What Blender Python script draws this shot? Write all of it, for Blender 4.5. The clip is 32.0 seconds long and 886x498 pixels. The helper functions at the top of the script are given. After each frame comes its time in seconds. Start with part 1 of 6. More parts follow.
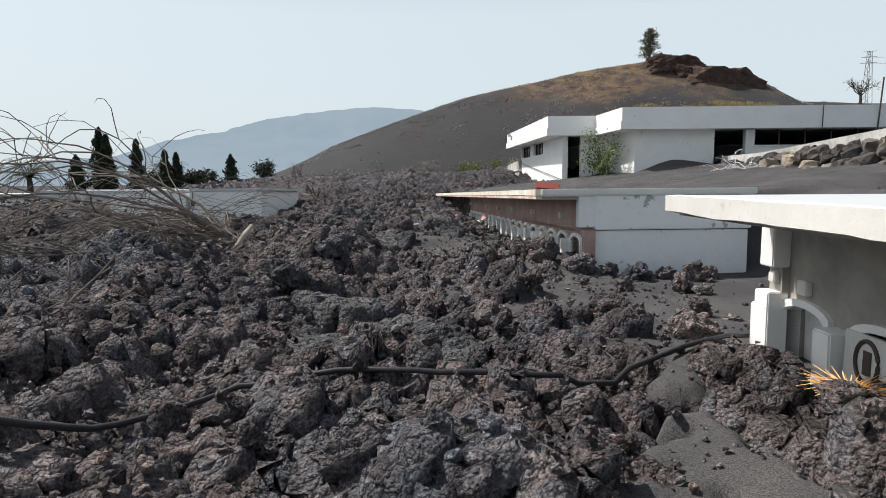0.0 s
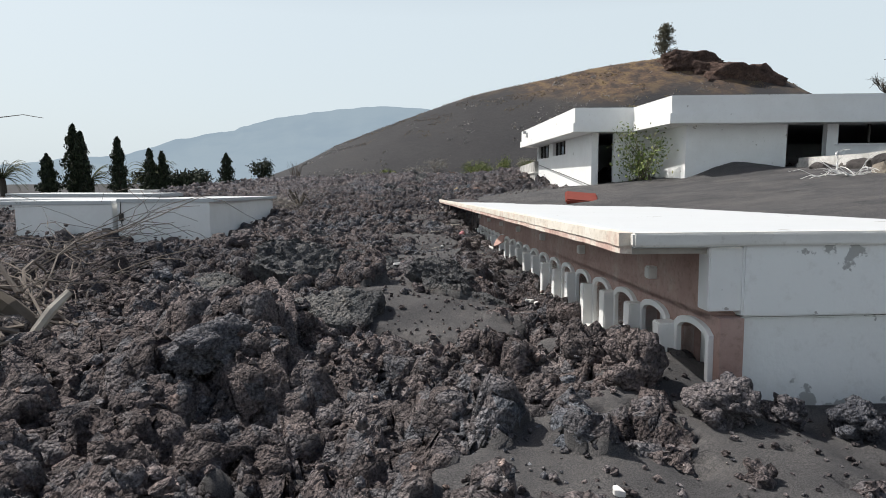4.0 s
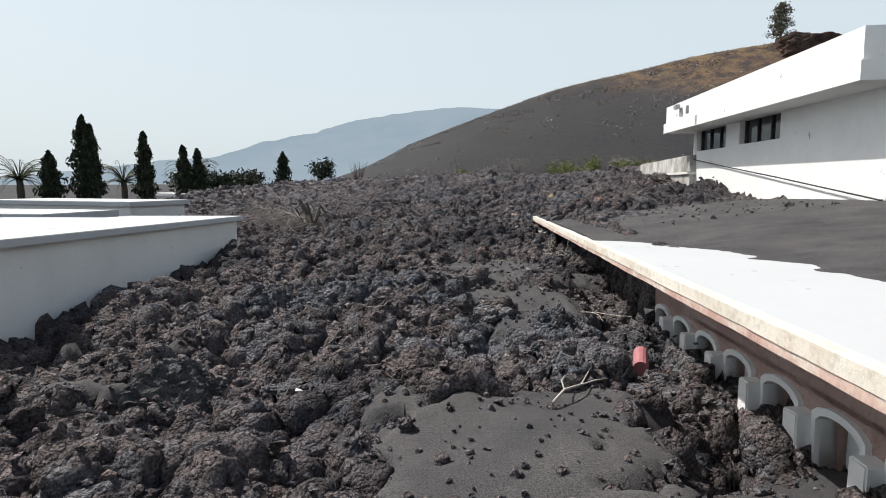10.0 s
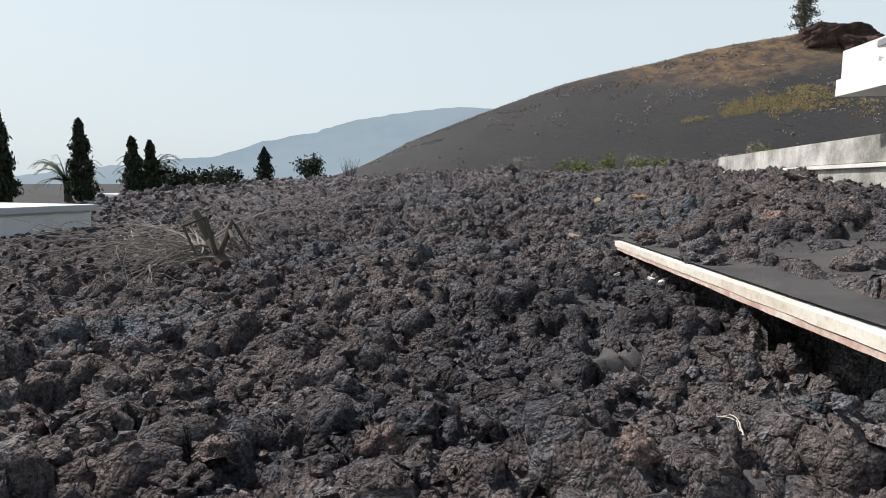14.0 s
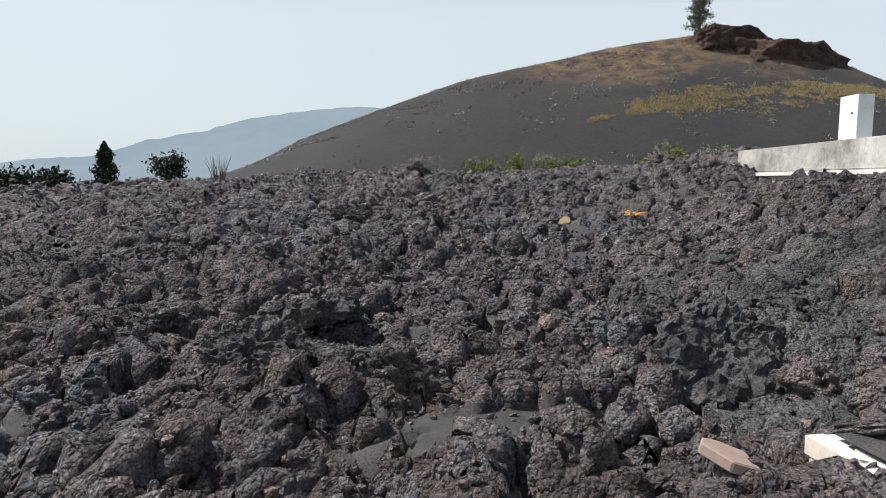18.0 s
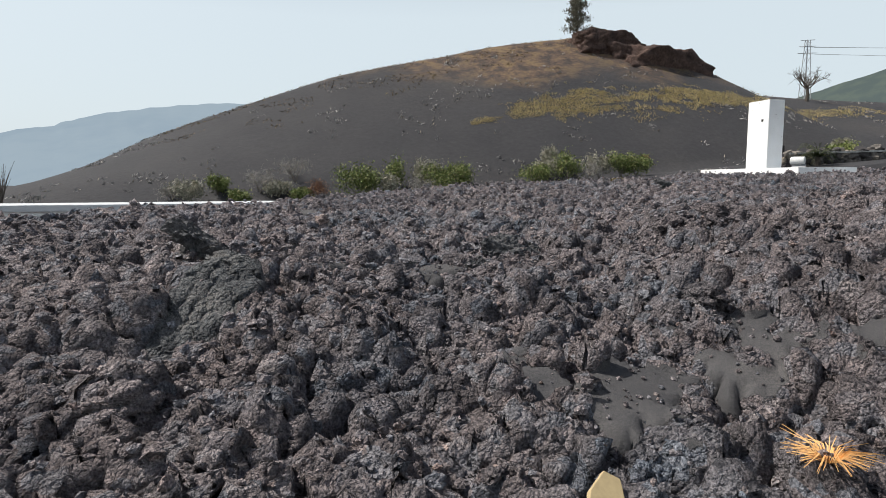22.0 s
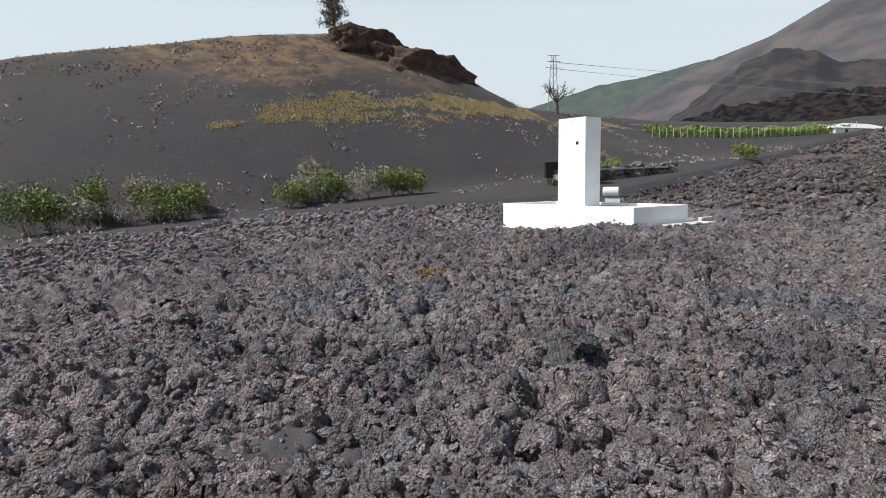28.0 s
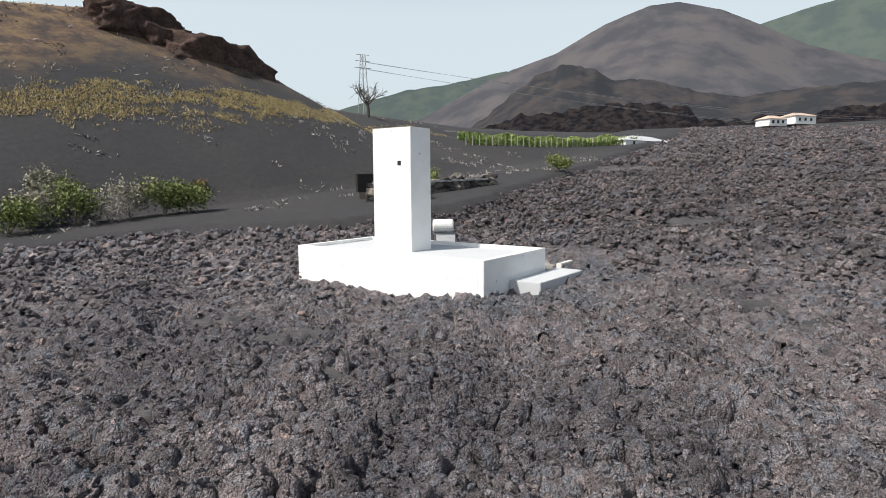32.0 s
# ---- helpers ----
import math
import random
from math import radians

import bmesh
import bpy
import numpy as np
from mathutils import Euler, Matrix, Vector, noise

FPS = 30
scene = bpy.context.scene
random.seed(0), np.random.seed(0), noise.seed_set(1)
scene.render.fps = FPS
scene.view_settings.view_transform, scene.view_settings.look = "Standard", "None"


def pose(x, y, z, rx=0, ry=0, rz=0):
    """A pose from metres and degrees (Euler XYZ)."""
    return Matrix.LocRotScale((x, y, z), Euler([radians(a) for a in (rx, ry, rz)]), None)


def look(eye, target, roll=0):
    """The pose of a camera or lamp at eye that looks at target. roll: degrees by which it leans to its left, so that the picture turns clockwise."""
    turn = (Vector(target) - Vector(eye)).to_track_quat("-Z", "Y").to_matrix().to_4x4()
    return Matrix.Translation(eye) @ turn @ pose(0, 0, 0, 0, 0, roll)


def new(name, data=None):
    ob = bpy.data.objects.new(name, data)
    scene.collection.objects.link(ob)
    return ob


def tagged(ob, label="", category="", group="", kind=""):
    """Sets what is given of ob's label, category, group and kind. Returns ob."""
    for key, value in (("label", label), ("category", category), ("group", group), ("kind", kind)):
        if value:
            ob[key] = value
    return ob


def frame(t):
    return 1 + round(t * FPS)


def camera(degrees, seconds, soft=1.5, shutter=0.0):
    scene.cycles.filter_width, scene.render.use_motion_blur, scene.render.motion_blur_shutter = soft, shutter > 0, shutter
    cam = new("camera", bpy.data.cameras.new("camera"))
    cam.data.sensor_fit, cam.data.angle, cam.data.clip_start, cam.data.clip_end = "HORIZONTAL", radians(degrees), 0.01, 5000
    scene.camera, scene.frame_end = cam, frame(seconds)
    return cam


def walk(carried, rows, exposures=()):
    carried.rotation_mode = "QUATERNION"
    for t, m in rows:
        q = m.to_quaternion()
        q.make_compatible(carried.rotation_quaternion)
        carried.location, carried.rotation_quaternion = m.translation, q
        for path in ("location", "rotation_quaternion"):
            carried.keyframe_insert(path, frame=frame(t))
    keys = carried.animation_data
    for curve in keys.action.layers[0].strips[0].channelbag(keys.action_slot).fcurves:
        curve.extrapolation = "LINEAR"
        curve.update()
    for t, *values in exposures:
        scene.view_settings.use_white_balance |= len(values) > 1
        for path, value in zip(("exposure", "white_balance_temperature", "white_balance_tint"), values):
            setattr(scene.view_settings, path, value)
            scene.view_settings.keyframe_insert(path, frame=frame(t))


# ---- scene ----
cam = camera(72.8, 32.0, soft=0.9)
PATH = [
    (0, (0.825, 2.578, 1.525), (0.760, 4.564, 1.300), -0.40),
    (1, (0.885, 3.519, 1.605), (0.822, 5.505, 1.380), -0.25),
    (2, (0.909, 4.498, 1.668), (0.845, 6.484, 1.442), -0.20),
    (3, (0.890, 5.574, 1.714), (0.824, 7.560, 1.486), -0.20),
    (5.5, (0.781, 9.214, 1.781), (0.608, 11.193, 1.555), -0.40),
    (6, (0.742, 10.067, 1.793), (0.539, 12.044, 1.567), -0.35),
    (6.5, (0.674, 10.918, 1.818), (0.445, 12.891, 1.592), -0.35),
    (7, (0.586, 11.790, 1.840), (0.332, 13.761, 1.614), -0.33),
    (7.5, (0.495, 12.667, 1.841), (0.216, 14.634, 1.616), -0.27),
    (8, (0.425, 13.520, 1.839), (0.121, 15.483, 1.616), -0.22),
    (8.5, (0.338, 14.366, 1.837), (0.014, 16.326, 1.616), -0.20),
    (9, (0.189, 15.218, 1.842), (-0.147, 17.177, 1.620), -0.23),
    (9.5, (0.016, 16.070, 1.861), (-0.323, 18.029, 1.638), -0.25),
    (10, (-0.156, 16.938, 1.869), (-0.496, 18.896, 1.645), -0.22),
    (10.5, (-0.347, 17.839, 1.862), (-0.688, 19.797, 1.638), -0.20),
    (11, (-0.551, 18.764, 1.854), (-0.893, 20.722, 1.631), -0.20),
    (11.5, (-0.750, 19.691, 1.846), (-1.092, 21.648, 1.623), -0.20),
    (12, (-0.941, 20.610, 1.830), (-1.283, 22.568, 1.608), -0.15),
    (12.5, (-1.131, 21.533, 1.816), (-1.471, 23.491, 1.594), -0.10),
    (13, (-1.301, 22.479, 1.817), (-1.641, 24.437, 1.596), -0.12),
    (13.5, (-1.455, 23.452, 1.815), (-1.796, 25.410, 1.592), -0.10),
    (15.5, (-2.098, 27.392, 1.848), (-2.407, 29.355, 1.622), -0.20),
    (16, (-2.210, 28.490, 1.858), (-2.470, 30.460, 1.633), -0.23),
    (16.5, (-2.298, 29.599, 1.874), (-2.501, 31.575, 1.649), -0.28),
    (17, (-2.339, 30.725, 1.893), (-2.483, 32.706, 1.669), -0.30),
    (17.5, (-2.320, 31.861, 1.923), (-2.401, 33.846, 1.699), -0.27),
    (18, (-2.273, 32.984, 1.972), (-2.292, 34.971, 1.748), -0.28),
    (18.5, (-2.225, 34.092, 2.035), (-2.188, 36.078, 1.810), -0.30),
    (19, (-2.162, 35.157, 2.110), (-2.073, 37.143, 1.885), -0.28),
    (19.5, (-2.078, 36.202, 2.207), (-1.942, 38.184, 1.982), -0.25),
    (20, (-1.981, 37.312, 2.317), (-1.802, 39.292, 2.091), -0.22),
    (20.5, (-1.869, 38.474, 2.427), (-1.644, 40.449, 2.202), -0.18),
    (21, (-1.744, 39.622, 2.559), (-1.472, 41.590, 2.334), -0.15),
    (21.5, (-1.613, 40.730, 2.723), (-1.290, 42.690, 2.497), -0.23),
    (22, (-1.450, 41.811, 2.888), (-1.076, 43.761, 2.662), -0.33),
    (22.5, (-1.239, 42.909, 3.046), (-0.812, 44.849, 2.821), -0.35),
    (23, (-0.979, 44.036, 3.202), (-0.498, 45.964, 2.976), -0.35),
    (23.5, (-0.676, 45.168, 3.353), (-0.137, 47.081, 3.128), -0.35),
    (24, (-0.333, 46.278, 3.502), (0.265, 48.173, 3.277), -0.38),
    (24.5, (0.057, 47.360, 3.650), (0.717, 49.235, 3.426), -0.43),
    (25, (0.487, 48.438, 3.797), (1.206, 50.290, 3.573), -0.45),
    (25.5, (0.936, 49.522, 3.938), (1.711, 51.353, 3.714), -0.40),
    (27.5, (3.236, 53.769, 4.741), (4.250, 55.478, 4.511), -0.70),
    (28, (3.910, 54.808, 4.889), (4.989, 56.475, 4.661), -0.72),
    (28.5, (4.622, 55.822, 5.057), (5.769, 57.444, 4.827), -0.72),
    (29, (5.365, 56.794, 5.232), (6.580, 58.365, 5.001), -0.60),
    (29.5, (6.140, 57.712, 5.406), (7.418, 59.231, 5.172), -0.50),
    (30, (6.946, 58.590, 5.564), (8.283, 60.058, 5.330), -0.57),
    (30.5, (7.816, 59.463, 5.708), (9.208, 60.880, 5.476), -0.65),
    (31, (8.752, 60.331, 5.850), (10.194, 61.697, 5.618), -0.68),
    (31.5, (9.673, 61.145, 5.970), (11.162, 62.459, 5.740), -0.65),
    (32, (10.560, 61.902, 6.074), (12.094, 63.165, 5.845), -0.40),
]
walk(cam, [(t, look(eye, target, roll)) for t, eye, target, roll in PATH])

# ---- light ----
world = bpy.data.worlds.new("sky")
scene.world = world
world.use_nodes = True
wn = world.node_tree
wn.nodes.clear()
sky = wn.nodes.new("ShaderNodeTexSky")
sky.sky_type = "NISHITA"
sky.sun_disc = False
sky.sun_elevation = radians(52)
sky.sun_rotation = radians(-67)
sky.air_density, sky.dust_density, sky.ozone_density = 1.0, 4.0, 1.5
SKY_GAIN, HAZE = 0.09, (0.815, 0.92, 0.975)
bg_a = wn.nodes.new("ShaderNodeBackground")
bg_b = wn.nodes.new("ShaderNodeBackground")
wadd = wn.nodes.new("ShaderNodeMixShader")
wout = wn.nodes.new("ShaderNodeOutputWorld")
wn.links.new(sky.outputs[0], bg_a.inputs[0])
bg_a.inputs[1].default_value = SKY_GAIN
bg_b.inputs[0].default_value = (*HAZE, 1)
bg_b.inputs[1].default_value = 1.0
wdir = wn.nodes.new("ShaderNodeTexCoord")
wsep = wn.nodes.new("ShaderNodeSeparateXYZ")
wramp = wn.nodes.new("ShaderNodeMapRange")
for sock, val in zip(("From Min", "From Max", "To Min", "To Max"), (0.25, 0.70, 0.78, 0.0)):
    wramp.inputs[sock].default_value = val
wn.links.new(wdir.outputs["Generated"], wsep.inputs[0])
wn.links.new(wsep.outputs[2], wramp.inputs[0])
wn.links.new(wramp.outputs[0], wadd.inputs[0])
wn.links.new(bg_a.outputs[0], wadd.inputs[1])
wn.links.new(bg_b.outputs[0], wadd.inputs[2])
wn.links.new(wadd.outputs[0], wout.inputs[0])

sun_data = bpy.data.lights.new("sun", "SUN")
sun_data.energy, sun_data.angle, sun_data.color = 5.0, radians(0.6), (1.0, 0.96, 0.9)
sun = new("sun", sun_data)
sun.matrix_world = look((-30, 0, 50), (-30 + 0.568, -0.237, 50 - 0.788))


# ---- materials ----
class Mat:
    """A small builder round a node material."""

    def __init__(self, name, rough=0.8, metal=0.0):
        self.m = bpy.data.materials.new(name)
        self.m.use_nodes = True
        self.t = self.m.node_tree
        self.bsdf = self.t.nodes["Principled BSDF"]
        self.bsdf.inputs["Roughness"].default_value = rough
        self.bsdf.inputs["Metallic"].default_value = metal
        self.bsdf.inputs["Specular IOR Level"].default_value = 0.3
        self.co = self.n("ShaderNodeTexCoord").outputs["Object"]
        self.pos = self.n("ShaderNodeNewGeometry").outputs["Position"]

    def n(self, kind, **kw):
        node = self.t.nodes.new(kind)
        for k, v in kw.items():
            node.inputs[k].default_value = v
        return node

    def link(self, a, b):
        self.t.links.new(a, b)

    def noise(self, scale, detail=5, rough=0.6, at=None, out="Fac"):
        x = self.n("ShaderNodeTexNoise", Scale=scale, Detail=detail, Roughness=rough)
        self.link(self.pos if at is None else at, x.inputs["Vector"])
        return x.outputs[out]

    def voronoi(self, scale, out="Distance", at=None):
        x = self.n("ShaderNodeTexVoronoi", Scale=scale)
        self.link(self.pos if at is None else at, x.inputs["Vector"])
        return x.outputs[out]

    def ramp(self, fac, stops):
        x = self.n("ShaderNodeValToRGB")
        e = x.color_ramp.elements
        while len(e) < len(stops):
            e.new(0.5)
        for el, (p, c) in zip(e, stops):
            el.position = p
            el.color = (*c, 1) if len(c) == 3 else c
        self.link(fac, x.inputs[0])
        return x.outputs[0]

    def mix(self, fac, a, b, mode="MIX"):
        x = self.t.nodes.new("ShaderNodeMix")
        x.data_type, x.blend_type = "RGBA", mode
        for sock, v in ((x.inputs[0], fac), (x.inputs[6], a), (x.inputs[7], b)):
            if isinstance(v, (int, float)):
                sock.default_value = v
            elif isinstance(v, tuple):
                sock.default_value = (*v, 1)
            else:
                self.link(v, sock)
        return x.outputs[2]

    def math(self, op, a, b=0.0):
        x = self.t.nodes.new("ShaderNodeMath")
        x.operation = op
        for sock, v in ((x.inputs[0], a), (x.inputs[1], b)):
            if isinstance(v, (int, float)):
                sock.default_value = v
            else:
                self.link(v, sock)
        return x.outputs[0]

    def color(self, c):
        if isinstance(c, tuple):
            self.bsdf.inputs["Base Color"].default_value = (*c, 1)
        else:
            self.link(c, self.bsdf.inputs["Base Color"])
        return self

    def bump(self, height, strength=0.5, distance=0.02):
        x = self.n("ShaderNodeBump", Strength=strength, Distance=distance)
        self.link(height, x.inputs["Height"])
        old = self.bsdf.inputs["Normal"].links
        if old:
            self.link(old[0].from_socket, x.inputs["Normal"])
        self.link(x.outputs[0], self.bsdf.inputs["Normal"])
        return self

    def island(self):
        return self.n("ShaderNodeNewGeometry").outputs["Random Per Island"]

    def each(self):
        return self.n("ShaderNodeObjectInfo").outputs["Random"]


def ash_tone(a):
    c = a.ramp(a.noise(1.2, 5, 0.6), [(0.35, (0.050, 0.050, 0.053)), (0.5, (0.067, 0.066, 0.068)), (0.65, (0.086, 0.083, 0.083))])
    return a.mix(1.0, c, a.ramp(a.noise(130, 3, 0.8), [(0.42, (0.55, 0.55, 0.55)), (0.5, (1, 1, 1)), (0.58, (1.6, 1.55, 1.5))]), "MULTIPLY")


def lava_material(name, per, gain=1.0, ashy=False):
    a = Mat(name, 0.95)
    sep = a.n("ShaderNodeSeparateXYZ")
    a.link(a.pos, sep.inputs[0])
    early = a.ramp(a.noise(0.28, 4, 0.6), [(0.40, (0.115, 0.112, 0.120)), (0.47, (0.160, 0.147, 0.147)), (0.54, (0.195, 0.180, 0.178)), (0.62, (0.158, 0.170, 0.186))])
    late = a.ramp(a.noise(0.22, 4, 0.6), [(0.40, (0.168, 0.166, 0.178)), (0.48, (0.228, 0.218, 0.225)), (0.56, (0.285, 0.268, 0.272)), (0.63, (0.205, 0.218, 0.238))])
    zone = a.math("ADD", a.math("MULTIPLY", sep.outputs[1], 0.01), a.math("MULTIPLY", a.noise(0.12, 3, 0.5), 0.16))
    big = a.mix(a.ramp(zone, [(0.44, (0, 0, 0)), (0.62, (1, 1, 1))]), early, late)
    east = a.math("ADD", a.math("MULTIPLY", sep.outputs[0], 0.01), a.math("MULTIPLY", a.noise(0.08, 3, 0.5), 0.12))
    big = a.mix(1.0, big, a.ramp(east, [(0.34, (1.12, 1.12, 1.12)), (0.50, (0.72, 0.70, 0.70))]), "MULTIPLY")
    mid = a.ramp(a.noise(3.0, 5, 0.7), [(0.40, (0.74, 0.72, 0.72)), (0.5, (0.98, 0.98, 0.98)), (0.60, (1.22, 1.19, 1.17))])
    fine = a.ramp(a.noise(45, 6, 0.8), [(0.38, (0.42, 0.41, 0.41)), (0.49, (0.95, 0.95, 0.95)), (0.60, (1.75, 1.71, 1.66))])
    hue = a.ramp(per(a), [(0.0, (0.55, 0.53, 0.53)), (0.3, (0.82, 0.77, 0.75)), (0.55, (1.04, 0.98, 0.96)), (0.75, (0.86, 0.95, 1.02)), (0.93, (1.35, 1.30, 1.26)), (1.0, (1.45, 1.18, 1.02))])
    c = a.mix(1.0, big, mid, "MULTIPLY")
    c = a.mix(1.0, c, fine, "MULTIPLY")
    c = a.mix(1.0, c, hue, "MULTIPLY")
    c = a.mix(1.0, c, (1.04 * gain, 1.035 * gain, 1.065 * gain), "MULTIPLY")
    h = a.math("ADD", a.math("MULTIPLY", a.noise(16, 6, 0.75), 0.060), a.math("MULTIPLY", a.noise(70, 4, 0.8), 0.016))
    shake = a.n("ShaderNodeVectorMath")
    shake.operation = "MULTIPLY_ADD"
    a.link(a.noise(26, 3, 0.65, out="Color"), shake.inputs[0])
    shake.inputs[1].default_value = (0.022, 0.022, 0.022)
    a.link(a.pos, shake.inputs[2])
    for size, deep in ((12, 0.10), (27, 0.080), (58, 0.040)):
        d = a.voronoi(size, at=shake.outputs[0])
        h = a.math("ADD", h, a.math("MULTIPLY", a.math("MULTIPLY", d, d), -deep))
    if ashy:
        at = a.n("ShaderNodeAttribute")
        at.attribute_name = "ash"
        f = a.math("ADD", at.outputs["Fac"], a.math("MULTIPLY", a.math("SUBTRACT", a.noise(9, 5, 0.7), 0.5), 1.6))
        f = a.ramp(f, [(0.47, (0, 0, 0)), (0.55, (1, 1, 1))])
        c = a.mix(f, c, ash_tone(a))
        on = a.n("ShaderNodeAttribute")
        on.attribute_name = "crust"
        slate = a.ramp(a.noise(2.2, 6, 0.7), [(0.38, (0.085, 0.088, 0.094)), (0.5, (0.140, 0.145, 0.150)), (0.62, (0.21, 0.205, 0.20))])
        slate = a.mix(1.0, slate, a.ramp(a.noise(50, 5, 0.8), [(0.4, (0.55, 0.55, 0.55)), (0.5, (1, 1, 1)), (0.6, (1.45, 1.45, 1.42))]), "MULTIPLY")
        c = a.mix(on.outputs["Fac"], c, slate)
        low = a.math("ADD", a.math("MULTIPLY", a.noise(4, 5, 0.6), 0.02), a.math("MULTIPLY", a.noise(90, 3, 0.8), 0.006))
        mixed = a.t.nodes.new("ShaderNodeMix")
        a.link(f, mixed.inputs[0])
        a.link(h, mixed.inputs[2])
        a.link(low, mixed.inputs[3])
        h = mixed.outputs[0]
    a.color(c)
    a.bump(h, 1.0, 1.0)
    return a.m


MAT_LAVA = lava_material("lava", lambda a: a.voronoi(7.5, "Color"), 0.85, True)
MAT_CLINKER = lava_material("clinker", lambda a: a.island())
MAT_BLOCK = lava_material("block", lambda a: a.each())
a = Mat("ash", 0.95)
a.color(ash_tone(a))
a.bump(a.noise(3.5, 5, 0.6), 0.5, 0.1)
a.bump(a.noise(90, 3, 0.8), 0.6, 0.015)
MAT_ASH = a.m



def white_material(name, base, dirt=0.5, pink=0.0):
    a = Mat(name, 0.75)
    stain = a.ramp(a.noise(0.9, 6, 0.7), [(0.35, (0.80, 0.79, 0.77)), (0.6, (1, 1, 1))])
    spot = a.ramp(a.noise(14, 5, 0.75), [(0.28, (0.72, 0.70, 0.67)), (0.42, (1, 1, 1))])
    c = a.mix(dirt, base, stain, "MULTIPLY")
    c = a.mix(1.0, c, a.ramp(a.noise(4.2, 4, 0.6), [(0.70, (1, 1, 1)), (0.715, (0.52, 0.50, 0.47))]), "MULTIPLY")
    c = a.mix(dirt, c, spot, "MULTIPLY")
    a.color(c)
    a.bump(a.noise(40, 4, 0.7), 0.25, 0.006)
    a.bump(a.noise(2.0, 3, 0.5), 0.2, 0.03)
    return a.m


MAT_WHITE = white_material("white_paint", (0.84, 0.845, 0.835), 0.35)
MAT_ROOF = white_material("roof_paint", (0.54, 0.56, 0.572), 0.15)
MAT_OLD = white_material("old_white_paint", (0.74, 0.73, 0.70), 0.8)

# fascia with cream plaster and pink wear
a = Mat("fascia_plaster", 0.85)
wear = a.ramp(a.noise(1.6, 6, 0.75), [(0.38, (0.80, 0.76, 0.68)), (0.55, (0.72, 0.66, 0.57)), (0.68, (0.64, 0.50, 0.42))])
a.color(a.mix(0.6, wear, a.ramp(a.noise(16, 5, 0.7), [(0.3, (0.6, 0.57, 0.53)), (0.5, (1, 1, 1))]), "MULTIPLY"))
a.bump(a.noise(18, 5, 0.7), 0.5, 0.015)
MAT_FASCIA = a.m

# peeled end wall: white coat over grey render
a = Mat("peeling_paint", 0.8)
peel = a.ramp(a.noise(1.7, 6, 0.6), [(0.60, (0.84, 0.85, 0.84)), (0.612, (0.42, 0.42, 0.41))])
a.color(a.mix(0.5, peel, a.ramp(a.noise(9, 5, 0.7), [(0.3, (0.82, 0.81, 0.79)), (0.45, (1, 1, 1))]), "MULTIPLY"))
a.bump(a.noise(1.7, 6, 0.6), 0.6, 0.05)
a.bump(a.noise(30, 4, 0.7), 0.2, 0.006)
MAT_PEEL = a.m

a = Mat("pink_plaster", 0.9)
a.color(a.mix(0.7, a.ramp(a.noise(1.5, 6, 0.65), [(0.3, (0.34, 0.22, 0.19)), (0.55, (0.45, 0.32, 0.28)), (0.72, (0.52, 0.44, 0.40))]), a.ramp(a.noise(20, 5, 0.7), [(0.3, (0.6, 0.6, 0.6)), (0.5, (1, 1, 1))]), "MULTIPLY"))
a.bump(a.noise(25, 5, 0.7), 0.4, 0.01)
MAT_PINK = a.m

a = Mat("salmon_fascia", 0.9)
a.color(a.mix(0.6, a.ramp(a.noise(2.2, 6, 0.7), [(0.38, (0.74, 0.68, 0.60)), (0.5, (0.64, 0.48, 0.41)), (0.62, (0.52, 0.34, 0.29))]), a.ramp(a.noise(18, 5, 0.7), [(0.3, (0.6, 0.58, 0.56)), (0.5, (1, 1, 1))]), "MULTIPLY"))
a.bump(a.noise(20, 5, 0.7), 0.5, 0.012)
MAT_PINKEDGE = a.m

a = Mat("bare_concrete", 0.9)
a.color(a.mix(0.8, a.ramp(a.noise(1.1, 6, 0.7), [(0.35, (0.22, 0.215, 0.20)), (0.5, (0.42, 0.41, 0.39)), (0.65, (0.62, 0.61, 0.59))]), a.ramp(a.noise(18, 5, 0.7), [(0.3, (0.6, 0.6, 0.58)), (0.5, (1, 1, 1))]), "MULTIPLY"))
a.bump(a.noise(22, 5, 0.7), 0.5, 0.012)
MAT_CONC = a.m

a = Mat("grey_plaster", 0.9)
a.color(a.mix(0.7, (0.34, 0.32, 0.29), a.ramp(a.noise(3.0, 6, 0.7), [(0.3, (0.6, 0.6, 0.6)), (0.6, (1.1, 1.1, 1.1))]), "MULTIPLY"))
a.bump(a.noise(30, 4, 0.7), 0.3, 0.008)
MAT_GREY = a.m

a = Mat("marble", 0.35)
a.color(a.ramp(a.noise(2.6, 8, 0.7), [(0.3, (0.52, 0.53, 0.53)), (0.5, (0.70, 0.71, 0.70)), (0.7, (0.80, 0.80, 0.79))]))
MAT_MARBLE = a.m


def plain(name, col, rough=0.7, metal=0.0, var=0.3, scale=12, bump=0.2):
    a = Mat(name, rough, metal)
    a.color(a.mix(var, col, a.ramp(a.noise(scale, 5, 0.7), [(0.3, (0.45, 0.45, 0.45)), (0.6, (1.15, 1.15, 1.15))]), "MULTIPLY"))
    if bump:
        a.bump(a.noise(scale * 2.5, 4, 0.7), bump, 0.01)
    return a.m


